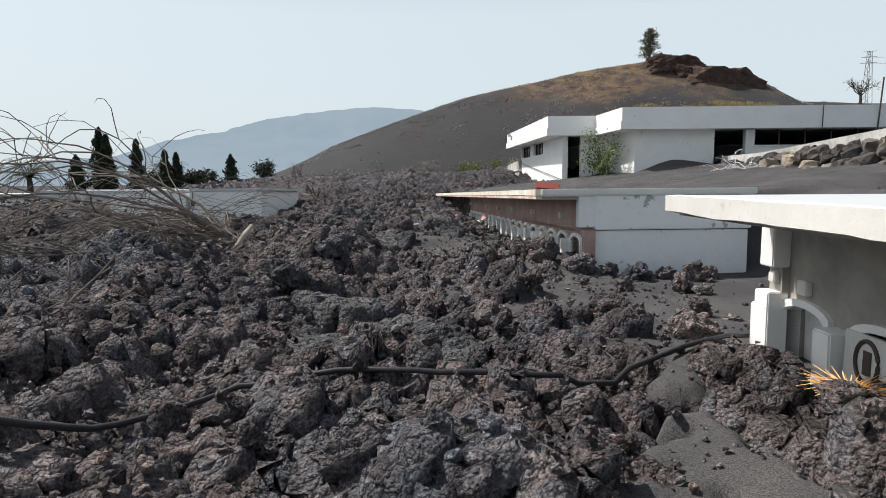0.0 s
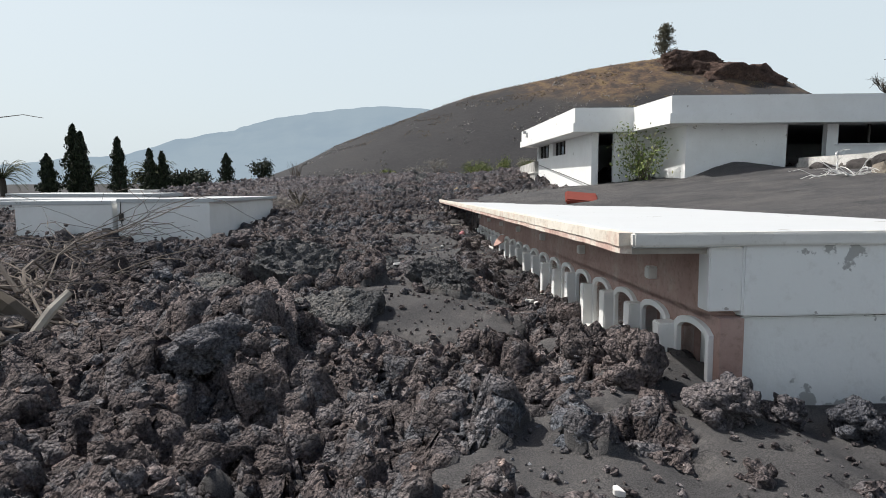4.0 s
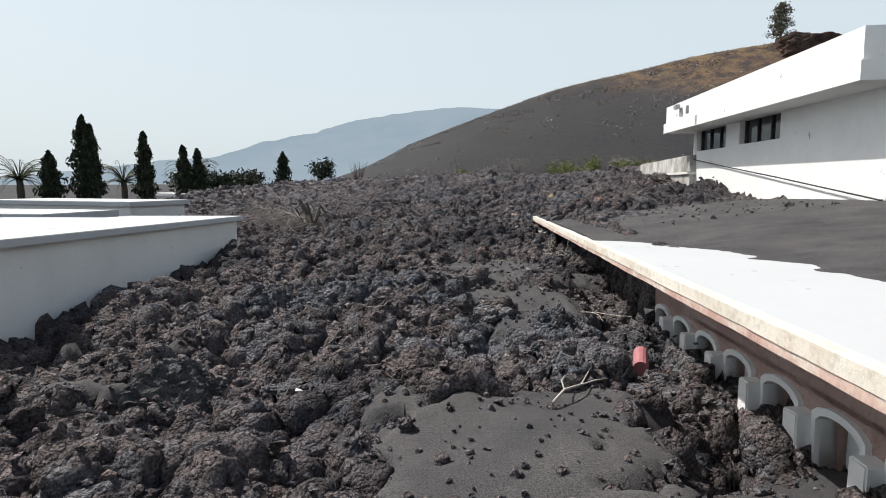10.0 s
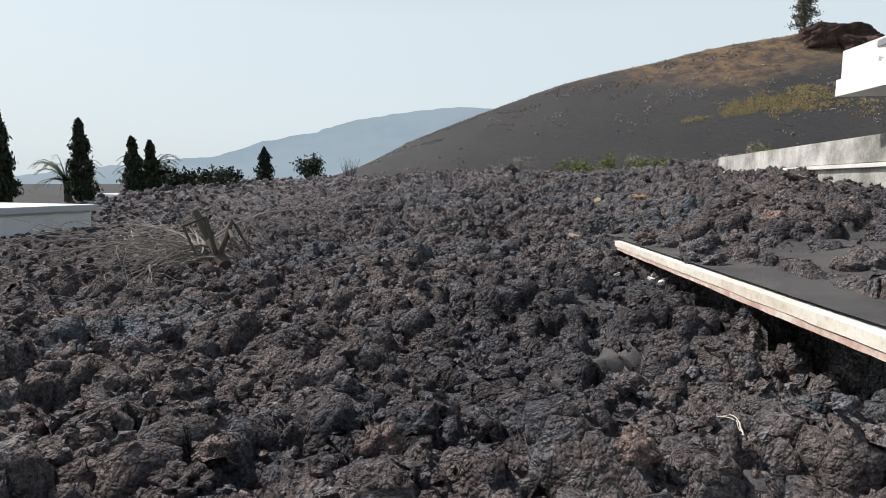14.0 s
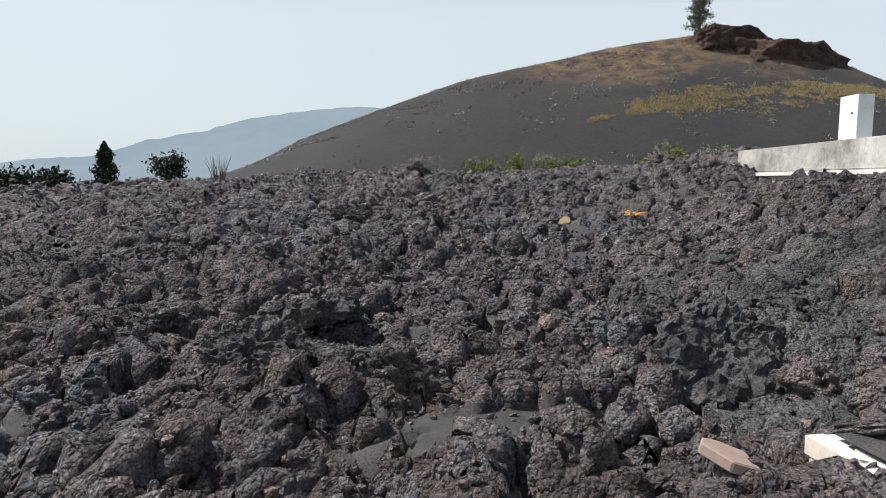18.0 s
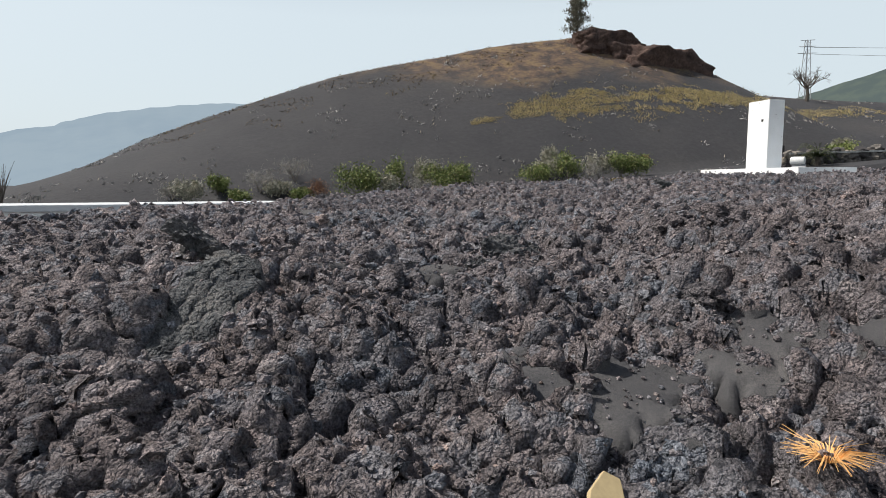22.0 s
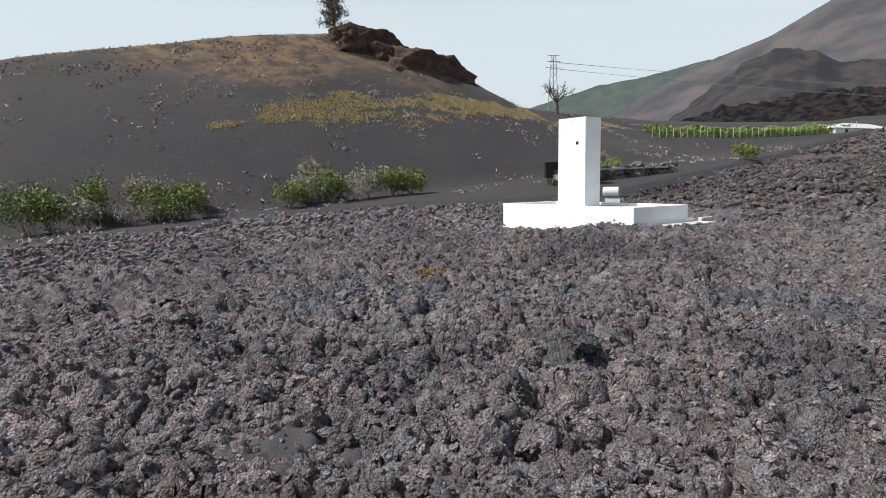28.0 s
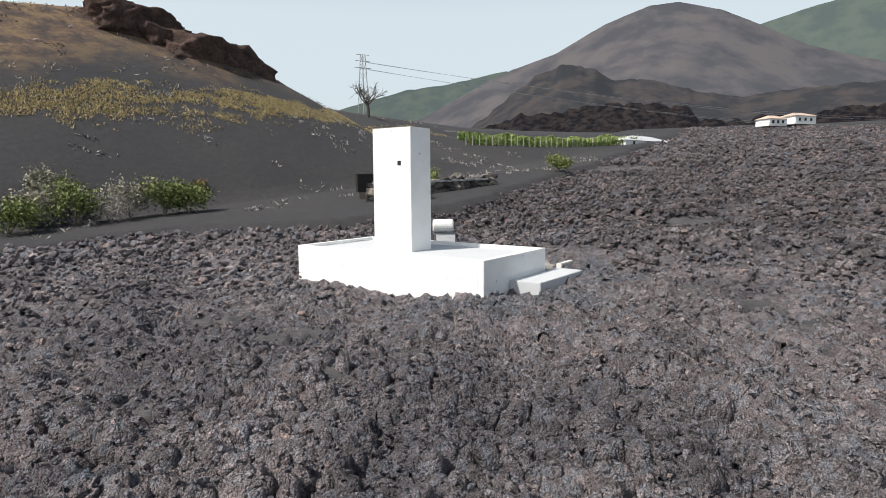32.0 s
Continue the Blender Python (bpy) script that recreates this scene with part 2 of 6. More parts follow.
# Near-black: shade of recesses put into the colour; also serves dark ruin walls.
MAT_DARK = plain("shade_and_dark_stone", (0.03, 0.028, 0.026), 0.9)
MAT_RED = plain("red_cloth", (0.20, 0.042, 0.028), 0.8)
MAT_PINKPLASTIC = plain("pink_plastic", (0.44, 0.18, 0.19), 0.5)
MAT_RUBBER = plain("black_hose", (0.03, 0.03, 0.033), 0.45)
MAT_PALE = plain("pale_debris", (0.72, 0.72, 0.70), 0.7)
MAT_YELLOW = plain("yellow_block", (0.72, 0.48, 0.16), 0.8)
MAT_TWIG = plain("dry_twig", (0.17, 0.145, 0.125), 0.85, scale=8)
MAT_TWIGPALE = plain("bleached_twig", (0.50, 0.46, 0.40), 0.85, scale=8)
MAT_BARK = plain("bark", (0.10, 0.085, 0.07), 0.95, scale=6, bump=0.6)
MAT_STRAW = plain("orange_straw", (0.80, 0.47, 0.19), 0.85)
MAT_IRON = plain("rusty_iron", (0.10, 0.075, 0.06), 0.7, 0.3)
MAT_STEEL = plain("galvanised_steel", (0.38, 0.39, 0.40), 0.5, 0.6)
MAT_GLASS = plain("dark_glass", (0.02, 0.022, 0.024), 0.12, var=0.1, bump=0)
MAT_BROWNGLASS = plain("bronze_metal", (0.06, 0.055, 0.05), 0.5, 0.5)


def leaf_material(name, lo, hi, dry=(0.2, 0.17, 0.12)):
    a = Mat(name, 0.7)
    a.color(a.ramp(a.island(), [(0.0, lo), (0.8, hi), (1.0, dry)]))
    a.bsdf.inputs["Subsurface Weight"].default_value = 0.0
    return a.m


MAT_CYPRESS = leaf_material("cypress_leaf", (0.008, 0.013, 0.007), (0.032, 0.045, 0.022), (0.06, 0.06, 0.035))
MAT_PALM = leaf_material("palm_leaf", (0.03, 0.045, 0.015), (0.10, 0.12, 0.045), (0.22, 0.19, 0.09))
MAT_SHRUB = leaf_material("shrub_leaf", (0.065, 0.095, 0.025), (0.20, 0.235, 0.07), (0.36, 0.33, 0.17))
MAT_GREYSHRUB = leaf_material("grey_shrub", (0.17, 0.17, 0.12), (0.36, 0.34, 0.27), (0.42, 0.38, 0.30))
MAT_VINE = leaf_material("vine_leaf", (0.15, 0.23, 0.05), (0.34, 0.44, 0.13), (0.42, 0.42, 0.2))
MAT_TREELEAF = leaf_material("tree_leaf", (0.06, 0.09, 0.025), (0.22, 0.27, 0.08), (0.36, 0.34, 0.16))
MAT_PINE = leaf_material("pine_needles", (0.06, 0.06, 0.04), (0.15, 0.14, 0.10), (0.20, 0.17, 0.13))
MAT_GRASS = leaf_material("dry_grass", (0.20, 0.165, 0.07), (0.58, 0.45, 0.22), (0.30, 0.30, 0.12))
MAT_RUST = leaf_material("rust_shrub", (0.10, 0.05, 0.03), (0.24, 0.11, 0.06), (0.30, 0.18, 0.09))
MAT_TUFT = leaf_material("pale_tuft", (0.20, 0.195, 0.19), (0.40, 0.38, 0.36), (0.32, 0.27, 0.19))
MAT_TWIGSTUFF = leaf_material("grey_dead_shrub", (0.16, 0.15, 0.13), (0.36, 0.34, 0.31), (0.42, 0.36, 0.30))


# ---- noise on arrays ----
def stir(h):
    h = (h ^ (h >> np.uint32(13))) * np.uint32(1274126177)
    h = (h ^ (h >> np.uint32(16))) * np.uint32(2246822519)
    return ((h ^ (h >> np.uint32(15))) & np.uint32(0xFFFFFF)) * (1.0 / 0x1000000)


def whole(v):
    return np.asarray(v).astype(np.int64).astype(np.uint32)


def hash2(ix, iy, k):
    return stir(whole(ix) * np.uint32(374761393) + whole(iy) * np.uint32(668265263) + np.uint32(k * 2147483647 & 0xFFFFFFFF))


def vnoise(x, y, k=0):
    ix, iy = np.floor(x), np.floor(y)
    fx, fy = x - ix, y - iy
    ux, uy = fx * fx * (3 - 2 * fx), fy * fy * (3 - 2 * fy)
    h = whole(ix) * np.uint32(374761393) + whole(iy) * np.uint32(668265263) + np.uint32(k * 2147483647 & 0xFFFFFFFF)
    a0, b0 = stir(h), stir(h + np.uint32(374761393))
    h = h + np.uint32(668265263)
    c0, d0 = stir(h), stir(h + np.uint32(374761393))
    return (a0 * (1 - ux) + b0 * ux) * (1 - uy) + (c0 * (1 - ux) + d0 * ux) * uy


def fbm(x, y, octaves=4, k=0, gain=0.5):
    total, amp, norm = 0.0, 1.0, 0.0
    for i in range(octaves):
        total = total + amp * vnoise(x * 2.03 ** i + 17.3 * i, y * 2.03 ** i - 9.1 * i, k + i)
        norm += amp
        amp *= gain
    return total / norm - 0.5


def worley(x, y, k=0):
    """Distance to the nearest of scattered points, and a random number of its cell."""
    ix, iy = np.floor(x), np.floor(y)
    best, rnd = np.full(x.shape, 9.0), np.zeros(x.shape)
    for dx in (-1, 0, 1):
        for dy in (-1, 0, 1):
            cx, cy = ix + dx, iy + dy
            d = (cx + hash2(cx, cy, k) - x) ** 2 + (cy + hash2(cx, cy, k + 1) - y) ** 2
            near = d < best
            best = np.where(near, d, best)
            rnd = np.where(near, hash2(cx, cy, k + 2), rnd)
    return np.sqrt(best), rnd


CELLS = np.random.default_rng(77).random((5, 512, 512))


def chunks(x, y, k=0):
    """Broken crust: distance to the cell's middle, its random number, and the lean of its tilted face."""
    ix, iy = np.floor(x).astype(np.int64), np.floor(y).astype(np.int64)
    best, which = np.full(x.shape, 9.0), np.zeros(x.shape, np.int64)
    fx, fy = x - ix, y - iy
    cx0, cy0 = CELLS[0].ravel(), CELLS[1].ravel()
    for dx in (-1, 0, 1):
        for dy in (-1, 0, 1):
            at = ((iy + dy + 197 * k) & 511) * 512 + ((ix + dx + 131 * k) & 511)
            d = (fx - dx - cx0[at]) ** 2 + (fy - dy - cy0[at]) ** 2
            near = d < best
            best = np.where(near, d, best)
            which = np.where(near, at * 9 + (dx + 1) * 3 + dy + 1, which)
    at, turn = which // 9, which % 9
    ex, ey = fx - (turn // 3 - 1) - cx0[at], fy - (turn % 3 - 1) - cy0[at]
    lean = 2 * ex * (CELLS[3].ravel()[at] - 0.5) + 2 * ey * (CELLS[4].ravel()[at] - 0.5)
    return np.sqrt(best), CELLS[2].ravel()[at], lean


def smooth(t):
    t = np.clip(t, 0, 1)
    return t * t * (3 - 2 * t)


# ---- the lie of the land ----
EDGE0, EDGE_DIR = np.array((1.85, 10.8)), np.array((-0.1005, 0.9949))
ROOF_Z, ROOF_FALL = 1.40, 0.0225


def across(x, y):
    """Metres along and to the right of the long niche roof's edge."""
    dx, dy = x - EDGE0[0], y - EDGE0[1]
    return dx * EDGE_DIR[0] + dy * EDGE_DIR[1], dx * EDGE_DIR[1] - dy * EDGE_DIR[0]


def ground_z(x, y):
    """The ash-covered ground: plain, rise to the east and the hill."""
    s = np.clip((x - 10) * 0.95 + (y - 62) * 0.3, 0, 245)
    z = 0.3 + 0.035 * np.clip(x, 0, 150) + 0.03 * s + 0.0002 * s * s
    z = z - 1.5 * smooth((-x - 35) / 60) - 12 * smooth((-x - 90) / 400)
    crest = np.interp(x, (-110, -60, -47, -32, -16, 1, 18, 34, 47, 57, 63, 71, 76.5, 79, 88, 100, 130, 200, 400), (-6, -1, 3, 10.2, 16.2, 21.8, 25.4, 28.7, 30.3, 30.0, 28.4, 26.6, 24, 20.5, 20, 19.5, 19, 21, 23))
    u = (y - 117) / 38
    front = z + (crest - z) * np.clip(u, 0, 1) ** 0.93
    back = crest - 0.45 * (y - 155) * smooth((y - 155) / 20)
    h = np.where(u < 1, front, np.maximum(back, -8))
    out = np.where((u > 0) & (h > z), h, np.where(u > 1, h, z))
    return out + 0.5 * fbm(x / 9, y / 9, 4, 40) * smooth((y - 95) / 30)


def lava_z(x, y):
    base = np.interp(y, (-12, 5, 9, 14, 30, 36, 40, 44, 48, 54, 62, 70, 78, 90, 100), (0.3, 0.48, 0.42, 0.58, 0.62, 0.52, 0.70, 1.10, 1.90, 2.20, 2.62, 2.70, 2.45, 1.7, 1.6))
    s, v = across(x, y)
    base = base + 0.70 * smooth((v - np.where(s < 25, 0.45, 0.06)) / (0.3 + 4.5 * smooth((s - 24) / 2))) * smooth((s - 12) / 4) * smooth((46 - y) / 8)
    base = base + 0.70 * smooth((x - 0.9) / 2.8) * smooth((y - 30) / 12) * smooth((54 - y) / 8)
    base = base - 0.06 * smooth((v + 1.2) / 1.6) * smooth((15 - s) / 4) * smooth((s + 9) / 3)
    base = base + 0.034 * np.clip(x - 13, -13, 300) * smooth((y - 50) / 14)
    base = base + 0.0002 * np.maximum(0, x - 40) ** 2 * smooth((y - 50) / 14)
    base = base - 0.035 * np.clip(-x - 4, 0, 30) * smooth((y - 30) / 10)
    base = base - 0.10 * smooth((-x - 3.2) / 2.5) * smooth((y - 12) / 5) * smooth((29 - y) / 4)
    base = base - 0.085 * np.clip(2 - x, 0, 12) * smooth((y - 56) / 9)
    base = base - 0.40 * np.exp(-((x - 29) ** 2 / 9 + (y - 71.6) ** 2 / 3.5))
    base = base - 0.62 * np.exp(-((x - 25) ** 2 / 30 + (y - 77) ** 2 / 45)) - 0.35 * np.exp(-((y - 73) ** 2 / 3)) * smooth((x - 42) / 4) * smooth((72 - x) / 6)
    base = base - np.interp(s, (0, 1.5, 5, 8, 14, 15), (0.12, 0.24, 0.24, 0.30, 0.24, 0.10)) * smooth((v + 0.5) / 0.4) * smooth((np.where(s > 14, 0.55, 1.2) - v) / 0.15) * smooth((s - 1.2) / 1.2) * smooth((25.5 - s) / 1.5)
    base = base + 0.10 * np.exp(-((v - 0.25) ** 2 / 0.5 + (s - 0.4) ** 2 / 0.5))
    base = np.where(x > 38, np.maximum(base, ground_z(x, y) - 0.75 - 1.2 * smooth((62 - x) / 22)), base)
    base = base + 0.16 * np.exp(-((x - 2.6) ** 2 / 0.25 + (y - 5.6) ** 2 / 0.9))
    return base


def drift_z(x, y):
    """The ash blown over the roof and up to the chapel."""
    s, v = across(x, y)
    b = np.interp(s, (0, 6.5, 8.4, 9.4, 10.4, 12.4, 14.4, 15.6, 26), (3.5, 3.4, 2.1, 1.9, 1.5, 1.2, 0.3, 0.05, 0.02))
    b = b + (0.7 * fbm(x * 0.9, y * 0.9, 4, 77) + 0.55 * fbm(x * 1.1, y * 4.0, 4, 78)) * smooth((b - 0.1) / 0.5)
    z = ROOF_Z - ROOF_FALL * s + np.clip((v - b) * 0.115, -0.09, 0.9)
    z = z + 0.34 * np.exp(-((x - 8.25) ** 2 / 0.9 + (y - 24.3) ** 2 / 0.7))
    z = z + 0.28 * smooth((s - 20) / 3) * smooth((v - 0.3) / 1.4)
    low = smooth((11.7 - y) / 0.6)
    return z * (1 - low) + (0.22 + 1.15 * smooth((x - 4.75) / 1.3)) * low


def ash_mask(x, y):
    """1 where smooth ash lies, 0 where clinker covers it."""
    n = fbm(x * 0.55, y * 0.55, 4, 5) + 0.60 * fbm(x * 2.6, y * 2.6, 3, 6)
    s, v = across(x, y)
    near = np.exp(-((v + 1.15) / 0.85) ** 2) * smooth((22 - s) / 5) * smooth((s + 1) / 3)
    start = np.exp(-(((x - 2.7) / 1.9) ** 2 + ((y - 6.4) / 3.6) ** 2))
    m = smooth((n * 2.4 + 1.05 * np.maximum(near * 0.80, start * 1.55) - 0.70) / 0.2)
    right = smooth((v - np.interp(s, (0, 12.5, 14.5, 30), (0.75, 0.75, 0.6, 0.6))) / 0.25) * smooth((21 + 8 * n - 1.2 * np.maximum(0, v - 3) - s) / 1.5)
    gap = smooth((x - 3.1) / 0.6) * smooth((11.5 - y) / 1)
    hollow = np.maximum(smooth((1 - ((x - 47) / 4.5) ** 2 - ((y - 73.0) / 1.5) ** 2 + 1.6 * n) / 0.4), smooth((1 - ((x - 61) / 10) ** 2 - ((y - 72.8) / 1.1) ** 2 + 1.6 * n) / 0.4))
    pocket = smooth((1 - ((x - 0.25) / 0.75) ** 2 - ((y - 43.9) / 0.55) ** 2 + 2.0 * n) / 0.3)
    heap = smooth((1.1 - ((x - 2.55) / 0.55) ** 2 - ((y - 5.5) / 1.1) ** 2 + 1.5 * n) / 0.3)
    return np.maximum.reduce([m, right, gap, hollow, pocket]) * (1 - heap)


def lava_edge(x, y):
    """1 on the lava field, falling to 0 past its margin."""
    north = np.interp(x, (-60, -5, 0, 11, 20, 28, 34, 40, 52, 75, 98, 130, 185, 250), (90, 93, 97, 104, 107, 109, 104, 98, 95.5, 100, 105, 111, 122, 140)) + 4 * fbm(x / 8, y / 8, 3, 9)
    west = -24 + 6 * fbm(x / 7, y / 7, 3, 11)
    return smooth((north - y) / 4) * smooth((x - west) / 5) * smooth((246 + 0.3 * (y - 100) - x) / 14)


# broad plates of smoother crust: middle, half sizes, turn, tilt along and across
CRUST = (
    (0.0, 6.9, 0.75, 0.5, 35, 0.22, 0.10), (-0.35, 8.3, 0.6, 0.42, 120, -0.2, 0.14), (0.62, 6.9, 0.42, 0.3, 60, 0.2, 0.2), (-1.3, 7.2, 0.5, 0.35, 20, 0.25, -0.1),
    (-0.8, 14.6, 1.3, 0.34, 8, 0.05, 0.35), (-1.1, 13.3, 0.55, 0.4, 20, 0.2, 0.3), (0.9, 13.1, 0.55, 0.3, 150, 0.12, 0.25), (-0.6, 12.2, 0.6, 0.25, 10, 0.1, 0.25), (-2.2, 13.2, 0.6, 0.4, 70, 0.2, 0.2),
    (0.35, 37.4, 0.85, 0.55, 50, 0.30, 0.25), (1.3, 37.0, 0.8, 0.5, 100, 0.2, -0.1), (-0.35, 36.2, 0.5, 0.35, 20, 0.15, 0.1), (0.8, 38.8, 0.6, 0.4, 140, 0.2, 0.2), (-3.3, 37.9, 0.9, 0.45, 160, 0.12, 0.35),
    (-0.1, 39.3, 0.5, 0.35, 70, 0.3, 0.2), (1.6, 39.2, 0.8, 0.4, 10, 0.15, 0.3), (-3.6, 43.0, 0.5, 0.3, 40, 0.3, 0.3), (-2.5, 47.2, 0.6, 0.35, 60, 0.4, 0.2), (9.6, 60.4, 0.5, 0.3, 20, 0.2, 0.3))


def crust(x, y):
    """How far a place lies on a crust plate, and the plate's own relief."""
    on, high = np.zeros(np.shape(x)), np.zeros(np.shape(x))
    wob = 0.55 * fbm(x * 2.2, y * 2.2, 3, 81) + 0.35 * fbm(x * 9, y * 9, 2, 82)
    for cx, cy, rx, ry, rz, tu, tv in CRUST:
        near = (np.abs(x - cx) < 1.9) & (np.abs(y - cy) < 1.9)
        if not near.any():
            continue
        c0, s0 = math.cos(radians(rz)), math.sin(radians(rz))
        u, v = (x - cx) * c0 + (y - cy) * s0, (y - cy) * c0 - (x - cx) * s0
        d = np.sqrt((u / rx) ** 2 + (v / ry) ** 2) + wob
        m = smooth((1.0 - d) / 0.10) * near
        ropy = 0.13 * np.abs(fbm(u * 3.0 + wob, v * 10, 3, 83)) + 0.07 * np.abs(fbm(u * 9, v * 24, 3, 84)) + 0.05 * fbm(x * 20, y * 20, 2, 86)
        z = 0.13 + tu * u + tv * v + ropy - 0.12 * smooth((np.abs(fbm(u * 2.4, v * 2.4, 3, 85)) * -1 + 0.02) / 0.02)
        high = np.where(m > on, z, high)
        on = np.maximum(on, m)
    return on, high


def surface(x, y, fine=True, knobs=False):
    """Height of the walkable surface, and how ashy it is."""
    s, v = across(x, y)
    ash = ash_mask(x, y)
    rough = fbm(x * 0.7, y * 0.7, 3, 21) * 0.5
    wx = x + 0.20 * (vnoise(x * 5, y * 5, 23) - 0.5) + 0.09 * (vnoise(x * 15, y * 15, 24) - 0.5)
    wy = y + 0.20 * (vnoise(x * 5, y * 5, 25) - 0.5) + 0.09 * (vnoise(x * 15, y * 15, 26) - 0.5)
    early = smooth((17 - y) / 4) * smooth((-0.3 - v) / 0.7)

    def knolls(cell, k, reach, least):
        d, r, t = chunks(wx / cell + rough, wy / cell - rough, k)
        return np.clip(r - least + 0.5 * t, 0, 1) * np.sqrt(np.clip(1 - (d / reach) ** 2, 0, 1))

    lumps = (0.30 - 0.08 * smooth((y - 38) / 8)) * knolls(0.50, 31, 0.62, 0.35) + (0.10 + 0.34 * early) * knolls(1.15, 35, 0.66, 0.25) - 0.05
    if fine:
        lumps = lumps + 0.18 * knolls(0.22, 51, 0.62, 0.15) + 0.07 * fbm(x * 13, y * 13, 3, 63, 0.7)
        lumps = lumps - 0.26 * smooth((fbm(x * 3.1, y * 3.1, 3, 64) - 0.09) / 0.09)
    if knobs:
        wx, wy = wx + 0.03 * (vnoise(x * 40, y * 40, 27) - 0.5), wy + 0.03 * (vnoise(x * 40, y * 40, 28) - 0.5)
        lumps = lumps + 0.14 * knolls(0.125, 57, 0.62, 0.12) + 0.085 * knolls(0.068, 59, 0.64, 0.06) - 0.035
    hills = 0.36 * fbm(x / 0.9, y / 0.9, 2, 13) + 0.36 * fbm(x / 2.6, y / 2.6, 3, 3) + 0.5 * fbm(x / 7.0, y / 7.0, 2, 8)
    calm = hills * 0.55 + 0.05 * fbm(x * 1.4, y * 1.4, 4, 61)
    base = lava_z(x, y)
    on, high = crust(x, y)
    lumps = lumps * (1 - on) + high * on
    ash = ash * (1 - on)
    lava = base - 0.11 + hills + lumps + 0.10 * fbm(x * 4, y * 4, 3, 71) * (1 - on)
    ashy = base + calm - 0.005
    z = lava * (1 - ash) + ashy * ash
    v0 = np.interp(s, (0, 12.5, 14.5, 30), (0.75, 0.75, 0.5, 0.5))
    over = smooth((v - v0) / np.where(s > 13.5, 0.12, 0.3)) * smooth((s + 3) / 1.0) * smooth((25.5 - s) / 0.9)
    z = z * (1 - over) + (drift_z(x, y) + 0.03 * fbm(x, y, 4, 91) + (lumps - 0.05) * (1 - ash)) * over
    e = lava_edge(x, y)
    g = ground_z(x, y)
    return z * e + (g - 0.45) * (1 - e), ash


# ---- mesh helpers ----
def raw_mesh(name, verts, faces, mat, shade=True):
    """A mesh from arrays; all faces have as many corners."""
    me = bpy.data.meshes.new(name)
    n, k = faces.shape
    me.vertices.add(len(verts))
    me.vertices.foreach_set("co", np.ascontiguousarray(verts, dtype=np.float32).ravel())
    me.loops.add(n * k)
    me.loops.foreach_set("vertex_index", np.ascontiguousarray(faces, dtype=np.int32).ravel())
    me.polygons.add(n)
    me.polygons.foreach_set("loop_start", np.arange(0, n * k, k, dtype=np.int32))
    me.polygons.foreach_set("loop_total", np.full(n, k, dtype=np.int32))
    me.polygons.foreach_set("use_smooth", np.full(n, shade))
    me.materials.append(mat)
    me.update(calc_edges=True)
    return me


def grid_faces(nx, ny):
    i = np.arange(nx * ny).reshape(ny, nx)
    return np.stack([i[:-1, :-1], i[:-1, 1:], i[1:, 1:], i[1:, :-1]], -1).reshape(-1, 4)


def part(name, bm, material, parent, label="", shade=False):
    """Links a bmesh as one mesh object under a thing or a part."""
    me = bpy.data.meshes.new(name)
    bmesh.ops.recalc_face_normals(bm, faces=bm.faces[:])
    if shade:
        for f in bm.faces:
            f.smooth = True
    bm.to_mesh(me)
    bm.free()
    me.materials.append(material)
    ob = new(name, me)
    ob.parent = parent
    if label:
        ob["label"] = label
    return ob


def thing(name, m, label, category, group="", kind=""):
    ob = new(name)
    ob.empty_display_size = 0.2
    ob.matrix_world = m
    return tagged(ob, label, category, group, kind)


def box(x0, x1, y0, y1, z0, z1, bevel=0.0, bm=None):
    bm = bm or bmesh.new()
    res = bmesh.ops.create_cube(bm, size=1)
    for v in res["verts"]:
        v.co = Vector(((x0 + x1) / 2 + v.co.x * (x1 - x0), (y0 + y1) / 2 + v.co.y * (y1 - y0), (z0 + z1) / 2 + v.co.z * (z1 - z0)))
    if bevel:
        es = list({e for v in res["verts"] for e in v.link_edges})
        bmesh.ops.bevel(bm, geom=es, offset=bevel, segments=2, affect="EDGES")
    return bm


def prism(points, z0, z1, bm=None):
    """An upright prism on a polygon of (x, y)."""
    bm = bm or bmesh.new()
    lo = [bm.verts.new((x, y, z0)) for x, y in points]
    hi = [bm.verts.new((x, y, z1)) for x, y in points]
    n = len(points)
    bm.faces.new(lo[::-1])
    bm.faces.new(hi)
    for i in range(n):
        bm.faces.new((lo[i], lo[(i + 1) % n], hi[(i + 1) % n], hi[i]))
    return bm


def tube(points, radii, sides=6, bm=None):
    """A tapering tube along points."""
    bm = bm or bmesh.new()
    rings = []
    for i, p in enumerate(points):
        p = Vector(p)
        d = Vector(points[min(i + 1, len(points) - 1)]) - Vector(points[max(i - 1, 0)])
        q = d.to_track_quat("Z", "Y") if d.length > 1e-6 else Vector((0, 0, 1)).to_track_quat("Z", "Y")
        r = radii[i] if isinstance(radii, (list, tuple)) else radii
        rings.append([bm.verts.new(p + q @ Vector((r * math.cos(6.2832 * k / sides), r * math.sin(6.2832 * k / sides), 0))) for k in range(sides)])
    for a0, b0 in zip(rings, rings[1:]):
        for k in range(sides):
            bm.faces.new((a0[k], a0[(k + 1) % sides], b0[(k + 1) % sides], b0[k]))
    bm.faces.new(rings[0][::-1])
    bm.faces.new(rings[-1])
    return bm


# ---- ground, hill and distance ----
def spread(*stops):
    """Rising numbers from (from, to, step) stretches."""
    vals = []
    for lo, hi, step in stops:
        vals += list(np.arange(lo, hi - 1e-6, step))
    return np.array(vals + [stops[-1][1]])


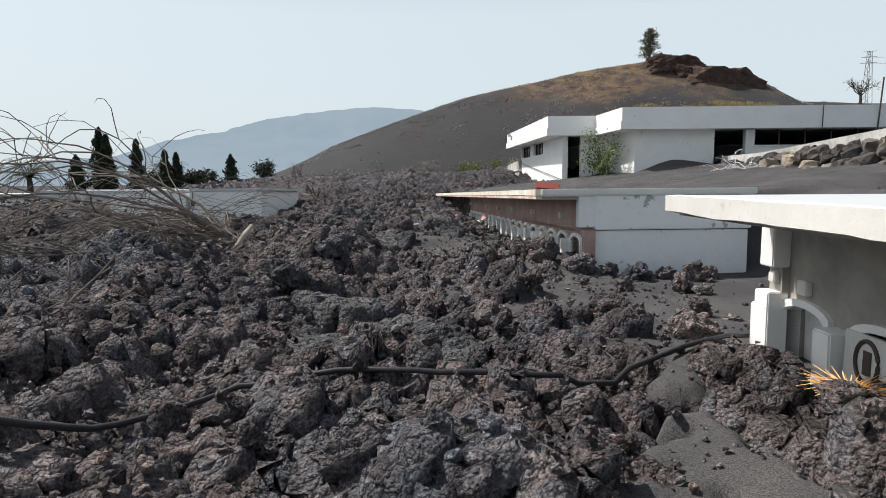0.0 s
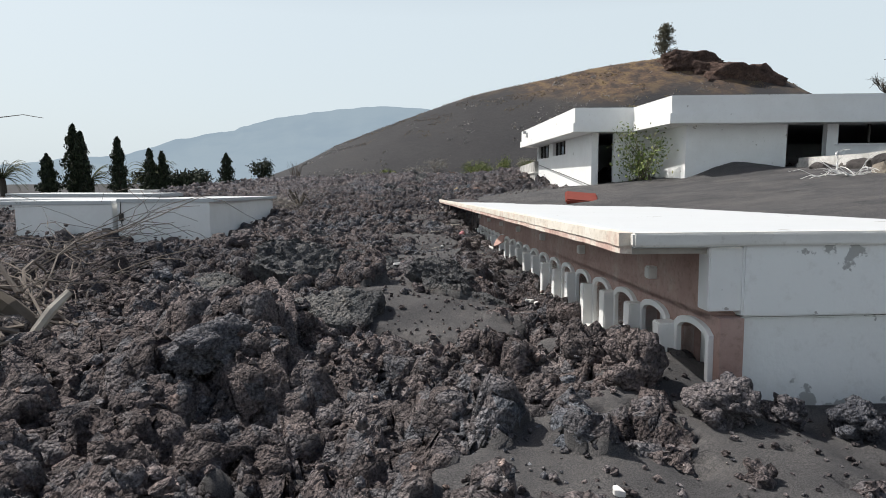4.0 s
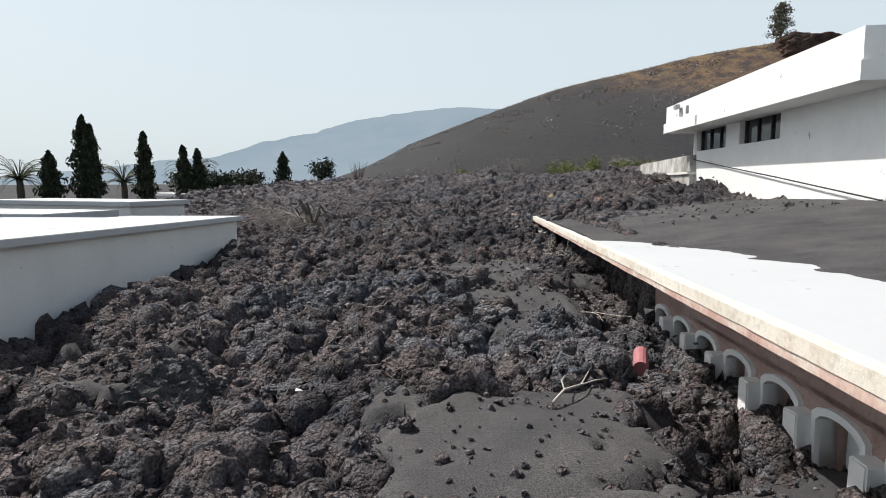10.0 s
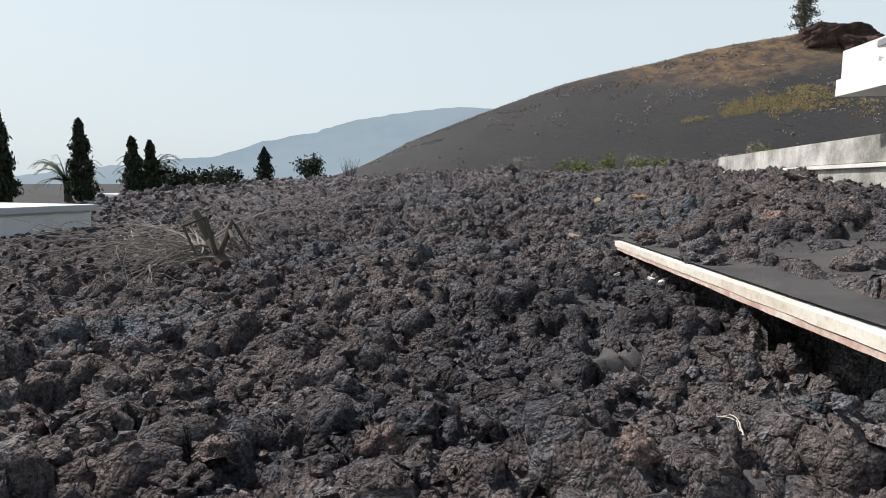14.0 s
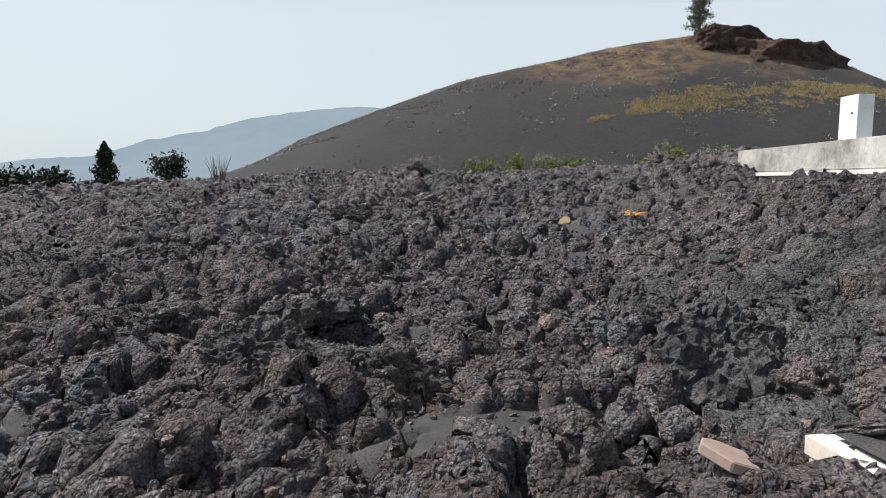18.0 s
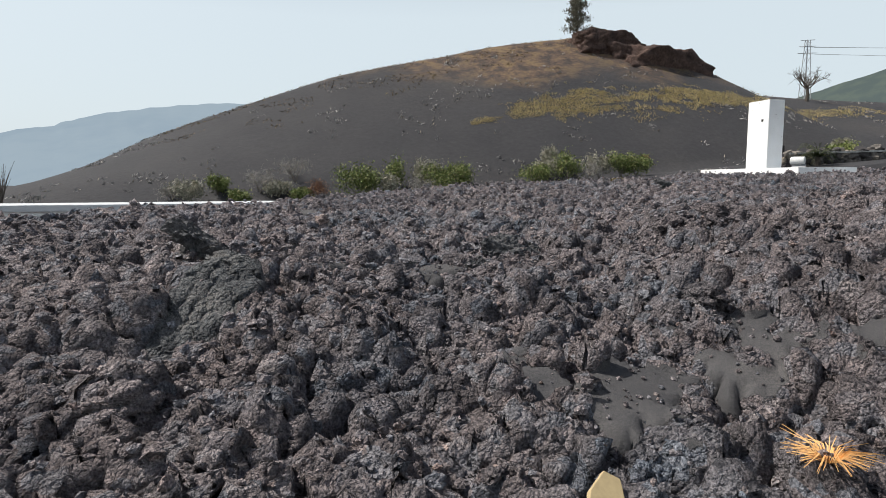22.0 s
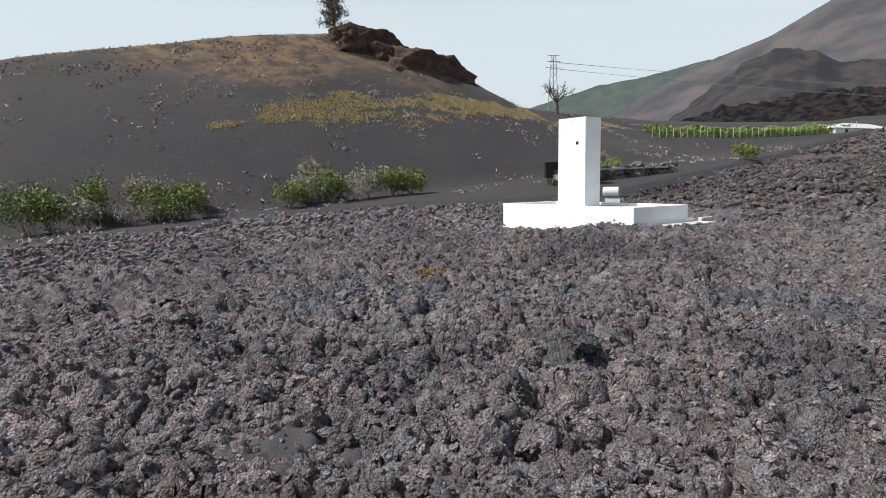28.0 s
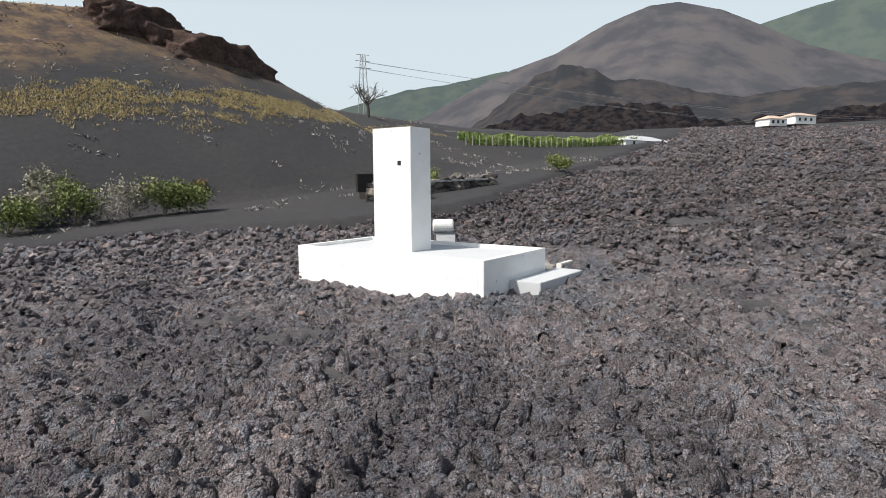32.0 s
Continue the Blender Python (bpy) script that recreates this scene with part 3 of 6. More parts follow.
a = Mat("ash_ground", 0.95)
sep = a.n("ShaderNodeSeparateXYZ")
a.link(a.pos, sep.inputs[0])
tone = a.ramp(a.noise(0.06, 5, 0.6), [(0.3, (0.034, 0.034, 0.037)), (0.55, (0.044, 0.043, 0.045)), (0.75, (0.056, 0.053, 0.052))])
brown = a.ramp(a.noise(0.35, 6, 0.7), [(0.42, (0.058, 0.046, 0.040)), (0.5, (0.105, 0.072, 0.054)), (0.58, (0.165, 0.115, 0.065))])
high = a.math("ADD", a.math("MULTIPLY", sep.outputs[2], 0.05), a.math("MULTIPLY", a.noise(0.05, 4, 0.6), 0.9))
tone = a.mix(a.ramp(a.math("MULTIPLY", high, 0.5), [(0.70, (0, 0, 0)), (0.82, (1, 1, 1))]), tone, a.mix(a.ramp(a.math("MULTIPLY", sep.outputs[0], 0.005), [(0.44, (0, 0, 0)), (0.52, (1, 1, 1))]), brown, tone))
a.color(a.mix(0.8, tone, a.ramp(a.noise(1.6, 6, 0.75), [(0.3, (0.72, 0.72, 0.72)), (0.55, (1, 1, 1)), (0.7, (1.22, 1.2, 1.16))]), "MULTIPLY"))
a.bump(a.noise(0.8, 5, 0.7), 0.5, 0.3)
MAT_GROUND = a.m

gx = spread((-4200, -600, 300), (-600, -120, 30), (-120, 130, 1.6), (130, 400, 12), (400, 4200, 300))
gy = spread((-1500, -120, 120), (-120, 80, 8), (80, 172, 1.6), (172, 400, 12), (400, 4200, 300))
X, Y = np.meshgrid(gx, gy)
Z = ground_z(X, Y)
inside = smooth((lava_edge(X, Y) - 0.4) * 2)
Z = Z - 2.6 * inside
tagged(new("ground", raw_mesh("ground", np.stack([X, Y, Z], -1).reshape(-1, 3), grid_faces(len(gx), len(gy)), MAT_GROUND)), "dark volcanic ash plain rising to a hill", "ground", kind="structure")


# Emission adds a flat haze colour; the mountains themselves give off no light.
def backdrop_material(name, lo, hi, scale, haze_glow):
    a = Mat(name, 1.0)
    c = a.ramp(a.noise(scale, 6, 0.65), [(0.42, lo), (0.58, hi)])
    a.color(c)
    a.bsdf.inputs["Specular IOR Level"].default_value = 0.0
    a.bsdf.inputs["Emission Color"].default_value = (*haze_glow, 1)
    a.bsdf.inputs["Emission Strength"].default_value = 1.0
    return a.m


def far_ridge(name, dist, azel, depth, mat, label, seed, rough=0.1, foot=-60.0, mid=(0.0, 0.0)):
    """A far mountain: its skyline in degrees, its face falling towards the valley."""
    az = np.linspace(azel[0][0], azel[-1][0], 220)
    el = np.interp(az, [p[0] for p in azel], [p[1] for p in azel])
    rows_n = 26
    u = np.linspace(0, 1, rows_n)[:, None]
    el = el + rough * fbm(az * 1.3, az * 0 + seed, 4, seed)
    top = dist * np.tan(np.radians(el)) + 3
    r = dist - depth * u + 0 * az[None, :]
    wob = fbm(az[None, :] * 0.9 + 0 * u, u * 4 + 0 * az[None, :], 4, seed + 5)
    r = r + depth * 0.22 * wob * u
    z = foot + (top[None, :] - foot) * (1 - u) ** 1.15 + (top[None, :] - foot) * 0.10 * wob * np.sin(3.14 * u)
    aa = np.radians(az)[None, :] + 0 * u
    V = np.stack([mid[0] + r * np.sin(aa), mid[1] + r * np.cos(aa), z], -1).reshape(-1, 3)
    return tagged(new(name, raw_mesh(name, V, grid_faces(220, rows_n), mat)), label, "mountain", kind="structure")


# Last colour of each material is painted haze, stronger with distance.
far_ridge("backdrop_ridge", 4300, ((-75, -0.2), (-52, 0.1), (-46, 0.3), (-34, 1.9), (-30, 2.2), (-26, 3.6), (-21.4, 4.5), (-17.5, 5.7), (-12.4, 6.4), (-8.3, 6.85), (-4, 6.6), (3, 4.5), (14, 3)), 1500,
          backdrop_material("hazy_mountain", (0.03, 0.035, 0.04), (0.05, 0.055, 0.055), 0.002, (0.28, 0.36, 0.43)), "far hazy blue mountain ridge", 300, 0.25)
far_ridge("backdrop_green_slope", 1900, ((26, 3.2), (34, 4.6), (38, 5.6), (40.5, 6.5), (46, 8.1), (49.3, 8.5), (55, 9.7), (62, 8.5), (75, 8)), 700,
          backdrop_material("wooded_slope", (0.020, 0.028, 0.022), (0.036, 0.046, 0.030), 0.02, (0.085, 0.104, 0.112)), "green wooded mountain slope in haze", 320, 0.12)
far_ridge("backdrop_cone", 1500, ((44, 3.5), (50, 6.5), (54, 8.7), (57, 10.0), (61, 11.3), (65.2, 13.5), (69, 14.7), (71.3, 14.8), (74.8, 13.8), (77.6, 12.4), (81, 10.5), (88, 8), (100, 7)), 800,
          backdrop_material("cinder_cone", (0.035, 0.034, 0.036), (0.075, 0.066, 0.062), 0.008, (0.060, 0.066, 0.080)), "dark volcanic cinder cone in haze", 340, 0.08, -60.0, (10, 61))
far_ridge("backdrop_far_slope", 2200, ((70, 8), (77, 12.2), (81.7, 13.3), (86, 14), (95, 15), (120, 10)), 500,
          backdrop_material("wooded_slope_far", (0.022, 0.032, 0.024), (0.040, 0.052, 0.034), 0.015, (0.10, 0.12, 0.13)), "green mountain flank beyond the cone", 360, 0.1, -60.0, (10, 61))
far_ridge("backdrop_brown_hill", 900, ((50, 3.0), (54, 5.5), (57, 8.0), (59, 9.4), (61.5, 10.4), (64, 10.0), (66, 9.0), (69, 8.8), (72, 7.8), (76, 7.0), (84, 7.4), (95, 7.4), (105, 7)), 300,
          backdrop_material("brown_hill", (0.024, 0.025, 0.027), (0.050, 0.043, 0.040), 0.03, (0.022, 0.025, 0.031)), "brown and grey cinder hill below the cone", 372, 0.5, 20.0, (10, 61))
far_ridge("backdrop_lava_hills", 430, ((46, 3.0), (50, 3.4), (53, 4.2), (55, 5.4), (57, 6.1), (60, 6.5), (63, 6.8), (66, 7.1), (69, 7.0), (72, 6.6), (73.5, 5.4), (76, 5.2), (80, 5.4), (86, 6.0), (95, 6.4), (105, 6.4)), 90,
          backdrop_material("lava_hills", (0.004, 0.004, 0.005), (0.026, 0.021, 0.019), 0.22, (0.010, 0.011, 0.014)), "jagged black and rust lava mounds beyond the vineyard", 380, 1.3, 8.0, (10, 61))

# rock outcrop on the hill's brow
a = Mat("red_rock", 0.95)
a.color(a.mix(1.0, a.ramp(a.noise(0.5, 6, 0.7), [(0.3, (0.050, 0.035, 0.031)), (0.5, (0.105, 0.068, 0.056)), (0.68, (0.170, 0.112, 0.088))]), a.ramp(a.noise(2.5, 6, 0.8), [(0.3, (0.4, 0.4, 0.4)), (0.55, (1.1, 1.1, 1.1))]), "MULTIPLY"))
a.bump(a.noise(1.5, 6, 0.8), 1.0, 0.5)
MAT_REDROCK = a.m


def outcrop(centre, radii, seed, lean=0.0):
    bm = bmesh.new()
    bmesh.ops.create_icosphere(bm, subdivisions=5, radius=1)
    for v in bm.verts:
        p = v.co.copy()
        q = Vector((max(-0.72, min(0.78, p.x)), max(-0.74, min(0.9, p.y)), max(-0.8, min(0.72, p.z))))
        n0 = noise.fractal(p * 2.2 + Vector((seed, 0, 0)), 0.8, 2.1, 6) * 0.20 - abs(noise.noise(Vector((p.x * 9, p.y * 9, p.z * 2)))) * 0.14 + abs(noise.noise(p * 5 + Vector((0, seed, 0)))) * -0.10
        q *= 1.28 + n0
        v.co = Vector((q.x * radii[0], q.y * radii[1], q.z * radii[2]))
    ob = part("rock_outcrop", bm, MAT_REDROCK, None, shade=True)
    ob.matrix_world = pose(*centre, 0, lean, 8)
    tagged(ob, "rust-brown rock outcrop on the brow of the hill", "rock", kind="structure")


outcrop((51.0, 152.5, 27.7), (7.0, 4.5, 2.9), 2.0)
outcrop((55.8, 151.8, 24.5), (6.8, 5.0, 3.4), 4.0, 5)
outcrop((60.3, 151.3, 22.2), (10.0, 7.4, 5.2), 7.0, 4)


# ---- lava field ----
WAY = np.array([e[:2] for _, e, _, _ in PATH] + [(13.0, 64.0), (15.5, 66.0)])
WAY = np.array([WAY[i] + (WAY[i + 1] - WAY[i]) * k / 3 for i in range(len(WAY) - 1) for k in range(3)])


def from_way(x, y):
    d = np.full(np.shape(x), 1e9)
    for px, py in WAY[::2]:
        d = np.minimum(d, (x - px) ** 2 + (y - py) ** 2)
    return np.sqrt(d)


def lava_tiles():
    verts, faces, softs, plates, base = [], [], [], [], 0
    T = 2.0
    for tx in np.arange(-32, 136, T):
        for ty in np.arange(-8, 116, T):
            cx, cy = tx + T / 2, ty + T / 2
            if lava_edge(np.array([tx, tx + T, cx, tx, tx + T]), np.array([ty, ty, cy, ty + T, ty + T])).max() < 0.02:
                continue
            if cx > 14 and cy < 30 or cy < 2 and abs(cx) > 14:
                continue
            d = float(from_way(np.array(cx), np.array(cy)))
            step = 0.0345 if d < 3.4 else 0.0513 if d < 6.5 else 0.1 if d < 14 else 0.22 if d < 24 else 0.4 if d < 40 else 1.0
            n = int(round(T / step)) + 1
            lx = np.linspace(tx - 0.03, tx + T + 0.03, n)
            ly = np.linspace(ty - 0.03, ty + T + 0.03, n)
            X, Y = np.meshgrid(lx, ly)
            Z, soft = surface(X, Y, d < 40, d < 14)
            softs.append(soft.ravel())
            plates.append(crust(X, Y)[0].ravel())
            edge = (X == lx[0]) | (X == lx[-1]) | (Y == ly[0]) | (Y == ly[-1])
            gy_, gx_ = np.gradient(Z, step)
            bulge = 0.042 * (1 - soft) * (d < 14)
            jit = (0.35 + 0.1 * (d < 14)) * step * (1 - edge) * (1 - 0.85 * soft)
            gx_, gy_ = bulge * np.clip(gx_, -1.6, 1.6), bulge * np.clip(gy_, -1.6, 1.6)
            jx, jy, jz = [jit * (hash2(X * 997, Y * 889, k) - 0.5) for k in (1, 2, 3)]
            X, Y, Z = X - gx_ + jx, Y - gy_ + jy, Z + jz
            verts.append(np.stack([X, Y, Z], -1).reshape(-1, 3))
            faces.append(grid_faces(n, n) + base)
            base += n * n
    return [np.concatenate(q) for q in (verts, faces, softs, plates)]


V, Fc, ash_on, crust_on = lava_tiles()
me = raw_mesh("lava_field", V, Fc, MAT_LAVA)
for key, vals in (("ash", ash_on), ("crust", crust_on)):
    me.attributes.new(key, "FLOAT", "POINT").data.foreach_set("value", vals.astype(np.float32))
lava = tagged(new("lava_field", me), "rough dark clinker lava field with drifts of black ash", "lava", kind="stuff")


def rock_proto(level, seed, flat=1.0):
    """A knobbly clinker: several lumps grown into one."""
    rn = random.Random(seed)
    lobes = []
    for k in range(20 + 26 * max(0, level - 1)):
        d = Vector((rn.gauss(0, 1), rn.gauss(0, 1), rn.gauss(0, 1))).normalized()
        lobes.append((d, rn.uniform(0.30, 0.85), rn.uniform(0.16, 0.42)) if k < 20 else (d, rn.uniform(0.55, 0.92), rn.uniform(0.10, 0.22)))
    bm = bmesh.new()
    bmesh.ops.create_icosphere(bm, subdivisions=level, radius=1)
    off = Vector((seed * 3.7, seed * 1.3, -seed * 2.1))
    for v in bm.verts:
        p = v.co.normalized()
        r = 0.40
        for d, far, rad in lobes:
            k = p.dot(d)
            q = rad * rad - far * far * (1 - k * k)
            if k > 0 and q > 0:
                r = max(r, far * k + math.sqrt(q))
        rough = 0.6 if level > 3 else 1.0
        r += rough * (noise.noise(p * 4.5 + off) * 0.20 + noise.noise(p * 10 - off) * 0.15) + (noise.noise(p * 21 + off) * 0.07 if level > 3 else 0)
        v.co = p * r
        v.co.z *= flat
    V0 = np.array([v.co[:] for v in bm.verts])
    F0 = np.array([[v.index for v in f.verts] for f in bm.faces])
    bm.free()
    return V0, F0


def open_below(V0, F0, depth):
    """The prototype without the faces that lie buried."""
    mid = V0[F0].mean(1)
    nrm = np.cross(V0[F0[:, 1]] - V0[F0[:, 0]], V0[F0[:, 2]] - V0[F0[:, 0]])
    nrm /= np.linalg.norm(nrm, axis=1)[:, None] + 1e-9
    F1 = F0[~((mid[:, 2] < depth) & (nrm[:, 2] < 0.25))]
    used, back = np.unique(F1, return_inverse=True)
    return V0[used], back.reshape(F1.shape)


def turns(n, rng):
    """Random spins about the upright with a little lean."""
    a0, b0, c0 = rng.uniform(0, 6.283, n), rng.normal(0, 0.28, n), rng.normal(0, 0.28, n)
    z, o = np.zeros(n), np.ones(n)
    Rz = np.stack([np.cos(a0), -np.sin(a0), z, np.sin(a0), np.cos(a0), z, z, z, o], -1).reshape(n, 3, 3)
    Rx = np.stack([o, z, z, z, np.cos(b0), -np.sin(b0), z, np.sin(b0), np.cos(b0)], -1).reshape(n, 3, 3)
    Ry = np.stack([np.cos(c0), z, np.sin(c0), z, o, z, -np.sin(c0), z, np.cos(c0)], -1).reshape(n, 3, 3)
    return Rz @ Rx @ Ry


def blocked(x, y):
    """Where buildings stand clear of the lava."""
    s, v = across(x, y)
    roof = (s > -0.3) & (s < 24.9) & (v > 0.52) & (v < 3.6 + 0.3 * (s > 15)) & (s < 15.5)
    roof |= (s > -0.3) & (s < 15.5) & (v > 0.52) & (x < 11)
    roof |= (s > 13) & (s < 25.0) & (v > 0.25) & (v < 0.75)
    right = (x > 2.9) & (y < 7.2)
    left = (x > -11.4) & (x < -5.2) & (y > 20.6) & (y < 27.8)
    chapel = (y > 24 + np.maximum(0, 7.3 - x) * 1.2) & (x > 4.2) & (y < 36)
    tower = (x > 25.0) & (x < 30.4) & (y > 72.5) & (y < 81.6)
    slab = (x > 25.4) & (x < 34) & (y > 71.3) & (y < 75)
    return roof | right | left | chapel | tower | slab


rng = np.random.default_rng(11)
PROTO = {lv: [open_below(*rock_proto(lv, k + 1, 0.85), -0.35) for k in range(14)] for lv in (1, 2, 3)}


def scatter(per_m2, near, far, lo, hi, level, box2, name, sparse=0.05, mat=MAT_CLINKER, height=None):
    x0, x1, y0, y1 = box2
    n = int((x1 - x0) * (y1 - y0) * per_m2)
    x, y = rng.uniform(x0, x1, n), rng.uniform(y0, y1, n)
    d = from_way(x, y)
    keep = (d >= near) & (d < far) & ~blocked(x, y) & (lava_edge(x, y) > 0.35) & ~((x > 14) & (y < 30))
    ash = ash_mask(x, y)
    keep &= rng.uniform(size=n) > np.maximum(ash * (1 - sparse), 0.93 * (crust(x, y)[0] > 0.3))
    x, y, ash = x[keep], y[keep], ash[keep]
    n = len(x)
    size = lo * (hi / lo) ** (rng.uniform(size=n) ** 1.5)
    size *= 1 - 0.35 * ash
    z = height(x, y) if height else surface(x, y, True, far < 15)[0]
    z = z + size * rng.uniform(0.25, 1.0, n) * (1 - 0.5 * ash)
    R = turns(n, rng) * (size[:, None] * rng.uniform(0.75, 1.25, (n, 3)))[:, None, :]
    which = rng.integers(0, len(PROTO[level]), n)
    verts, faces, base = [], [], 0
    for k, (V0, F0) in enumerate(PROTO[level]):
        sel = which == k
        m = int(sel.sum())
        if not m:
            continue
        W = np.einsum("nij,vj->nvi", R[sel], V0) + np.stack([x[sel], y[sel], z[sel]], -1)[:, None, :]
        verts.append(W.reshape(-1, 3))
        faces.append((F0[None] + (np.arange(m) * len(V0))[:, None, None] + base).reshape(-1, 3))
        base += m * len(V0)
    ob = new(name, raw_mesh(name, np.concatenate(verts), np.concatenate(faces), mat, level > 2))
    ob.parent = lava
    tagged(ob, "loose clinker rubble", kind="stuff")
    return n


scatter(2.0, 0, 3.6, 0.06, 0.12, 3, (-7, 14, 1, 56), "rubble_near", 0.32)
scatter(185, 0, 2.7, 0.018, 0.066, 1, (-7, 10, 2, 57), "rubble_fine", 0.34)
scatter(80, 2.7, 8.0, 0.024, 0.080, 1, (-13, 14, -2, 57), "rubble_middle", 0.10)
scatter(95, 0, 7.0, 0.028, 0.085, 1, (-6, 25, 57, 75), "rubble_late", 0.2)
scatter(34, 7.0, 10.0, 0.035, 0.095, 1, (-13, 25, -2, 75), "rubble_outer", 0.2)
scatter(16.0, 10.0, 17.0, 0.06, 0.15, 1, (-19, 33, -6, 84), "rubble_far", 0.06)
scatter(10.0, 17.0, 32.0, 0.10, 0.24, 1, (-26, 48, -6, 96), "rubble_beyond", 0.03)
scatter(5.0, 32.0, 85.0, 0.17, 0.40, 1, (-26, 102, -6, 112), "rubble_distant", 0.02)

a = Mat("rust_gravel", 0.95)
a.color(a.ramp(a.island(), [(0.0, (0.06, 0.042, 0.036)), (0.6, (0.12, 0.080, 0.066)), (1.0, (0.20, 0.145, 0.12))]))
scatter(900, 0, 9.0, 0.008, 0.022, 1, (-1.3, -0.55, 39.3, 40.7), "rust_gravel", 0.9, a.m)

# the lava's far sweep up to the east
fx, fy = spread((132, 270, 1.5)), spread((36, 150, 1.5))
X, Y = np.meshgrid(fx, fy)
X = X + 1.2 * (hash2(X, Y, 3) - 0.5)
e = lava_edge(X, Y)


def far_z(x, y):
    return lava_z(x, y) + 0.5 * (worley(x / 3.0, y / 3.0, 33)[1] - 0.5) + 1.2 * fbm(x / 14, y / 14, 4, 35)


Z = far_z(X, Y)
Z = Z * e + (ground_z(X, Y) - 1.2) * (1 - e)
far_lava = new("far_lava", raw_mesh("far_lava", np.stack([X, Y, Z], -1).reshape(-1, 3), grid_faces(len(fx), len(fy)), MAT_LAVA, False))
far_lava.parent = lava
tagged(far_lava, "far rubble of the lava field", kind="stuff")
scatter(1.1, 32.0, 400.0, 0.28, 0.62, 1, (100, 250, 40, 150), "rubble_remote", 0.0, MAT_CLINKER, far_z)

# the larger blocks, each an object
BLOCK_MESH = []
for k in range(8):
    V0, F0 = rock_proto(4, 20 + k, 0.85)
    BLOCK_MESH.append(raw_mesh("lava_block", V0, F0, MAT_BLOCK))
rnd = random.Random(5)
count = 0
while count < 240:
    k = rnd.randrange(len(WAY))
    x, y = WAY[k][0] + rnd.gauss(0, 4.2), WAY[k][1] + rnd.uniform(1, 9)
    xa, ya = np.array([x]), np.array([y])
    if blocked(xa, ya)[0] or ash_mask(xa, ya)[0] > 0.8 and rnd.random() < 0.75 or lava_edge(xa, ya)[0] < 0.9 or y > 76:
        continue
    z = float(surface(xa, ya)[0][0])
    size = 0.12 * (2.3 ** (rnd.random() ** 2.0))
    if from_way(xa, ya)[0] < 1.2 and size > 0.3:
        continue
    ob = new("lava_block", BLOCK_MESH[count % 8])
    ob.matrix_world = pose(x, y, z + 0.25 * size, rnd.uniform(-30, 30), rnd.uniform(-30, 30), rnd.uniform(0, 360)) @ Matrix.Diagonal((size * rnd.uniform(0.8, 1.4), size * rnd.uniform(0.8, 1.2), size * rnd.uniform(0.7, 1.1), 1))
    ob.parent = lava
    count += 1


# heavier slabs and toes of lava where the flow starts
rnd = random.Random(12)
for count in range(20):
    for _ in range(40):
        x, y = rnd.uniform(-4.5, 1.6), rnd.uniform(5.6, 15.0)
        if from_way(np.array([x]), np.array([y]))[0] > 0.5 and ash_mask(np.array([x]), np.array([y]))[0] < 0.5:
            break
    size = rnd.uniform(0.20, 0.34)
    ob = new("lava_block", BLOCK_MESH[6 + count % 2])
    ob.matrix_world = pose(x, y, float(surface(np.array([x]), np.array([y]))[0][0]) - 0.15 * size, rnd.uniform(-30, 30), rnd.uniform(-30, 30), rnd.uniform(0, 360)) @ Matrix.Diagonal((size * rnd.uniform(1.0, 1.6), size * rnd.uniform(0.8, 1.2), size * rnd.uniform(0.6, 0.95), 1))
    ob.parent = lava


# tilted plates of crust
PLATE = []
for k in range(3):
    V0, F0 = rock_proto(4, 60 + k, 1.0)
    V0 = V0 * np.array((1.0, 0.5, 0.16))
    PLATE.append(raw_mesh("crust_plate", V0, F0, MAT_BLOCK))
rnd = random.Random(31)
for count in range(44):
    for _ in range(60):
        k = rnd.randrange(len(WAY))
        x, y = WAY[k][0] + rnd.gauss(0, 3.4), WAY[k][1] + rnd.uniform(2, 8)
        d = from_way(np.array([x]), np.array([y]))[0]
        if d > 0.7 and d < 7 and not blocked(np.array([x]), np.array([y]))[0] and ash_mask(np.array([x]), np.array([y]))[0] < 0.7 and y < 70:
            break
    size = rnd.uniform(0.16, 0.34)
    ob = new("crust_plate", PLATE[count % 3])
    ob.matrix_world = pose(x, y, float(surface(np.array([x]), np.array([y]))[0][0]) + 0.10 * size, rnd.uniform(-35, 35), rnd.uniform(-28, 28), rnd.uniform(0, 360)) @ Matrix.Diagonal((size * rnd.uniform(0.9, 1.6), size, size * rnd.uniform(0.8, 1.3), 1))
    ob.parent = lava


a = Mat("ropy_crust", 0.85)
wave = a.n("ShaderNodeTexWave", Scale=4.0, Distortion=14.0, Detail=5.0)
a.link(a.co, wave.inputs["Vector"])
a.color(a.mix(1.0, a.ramp(a.noise(3, 6, 0.7), [(0.38, (0.095, 0.098, 0.104)), (0.5, (0.150, 0.152, 0.156)), (0.62, (0.215, 0.208, 0.204))]), a.ramp(a.noise(40, 5, 0.8), [(0.4, (0.6, 0.6, 0.6)), (0.5, (1, 1, 1)), (0.6, (1.3, 1.3, 1.3))]), "MULTIPLY"))
a.bump(wave.outputs["Fac"], 0.5, 0.05)
a.bump(a.noise(16, 6, 0.78), 1.0, 0.09)
MAT_CRUST = a.m


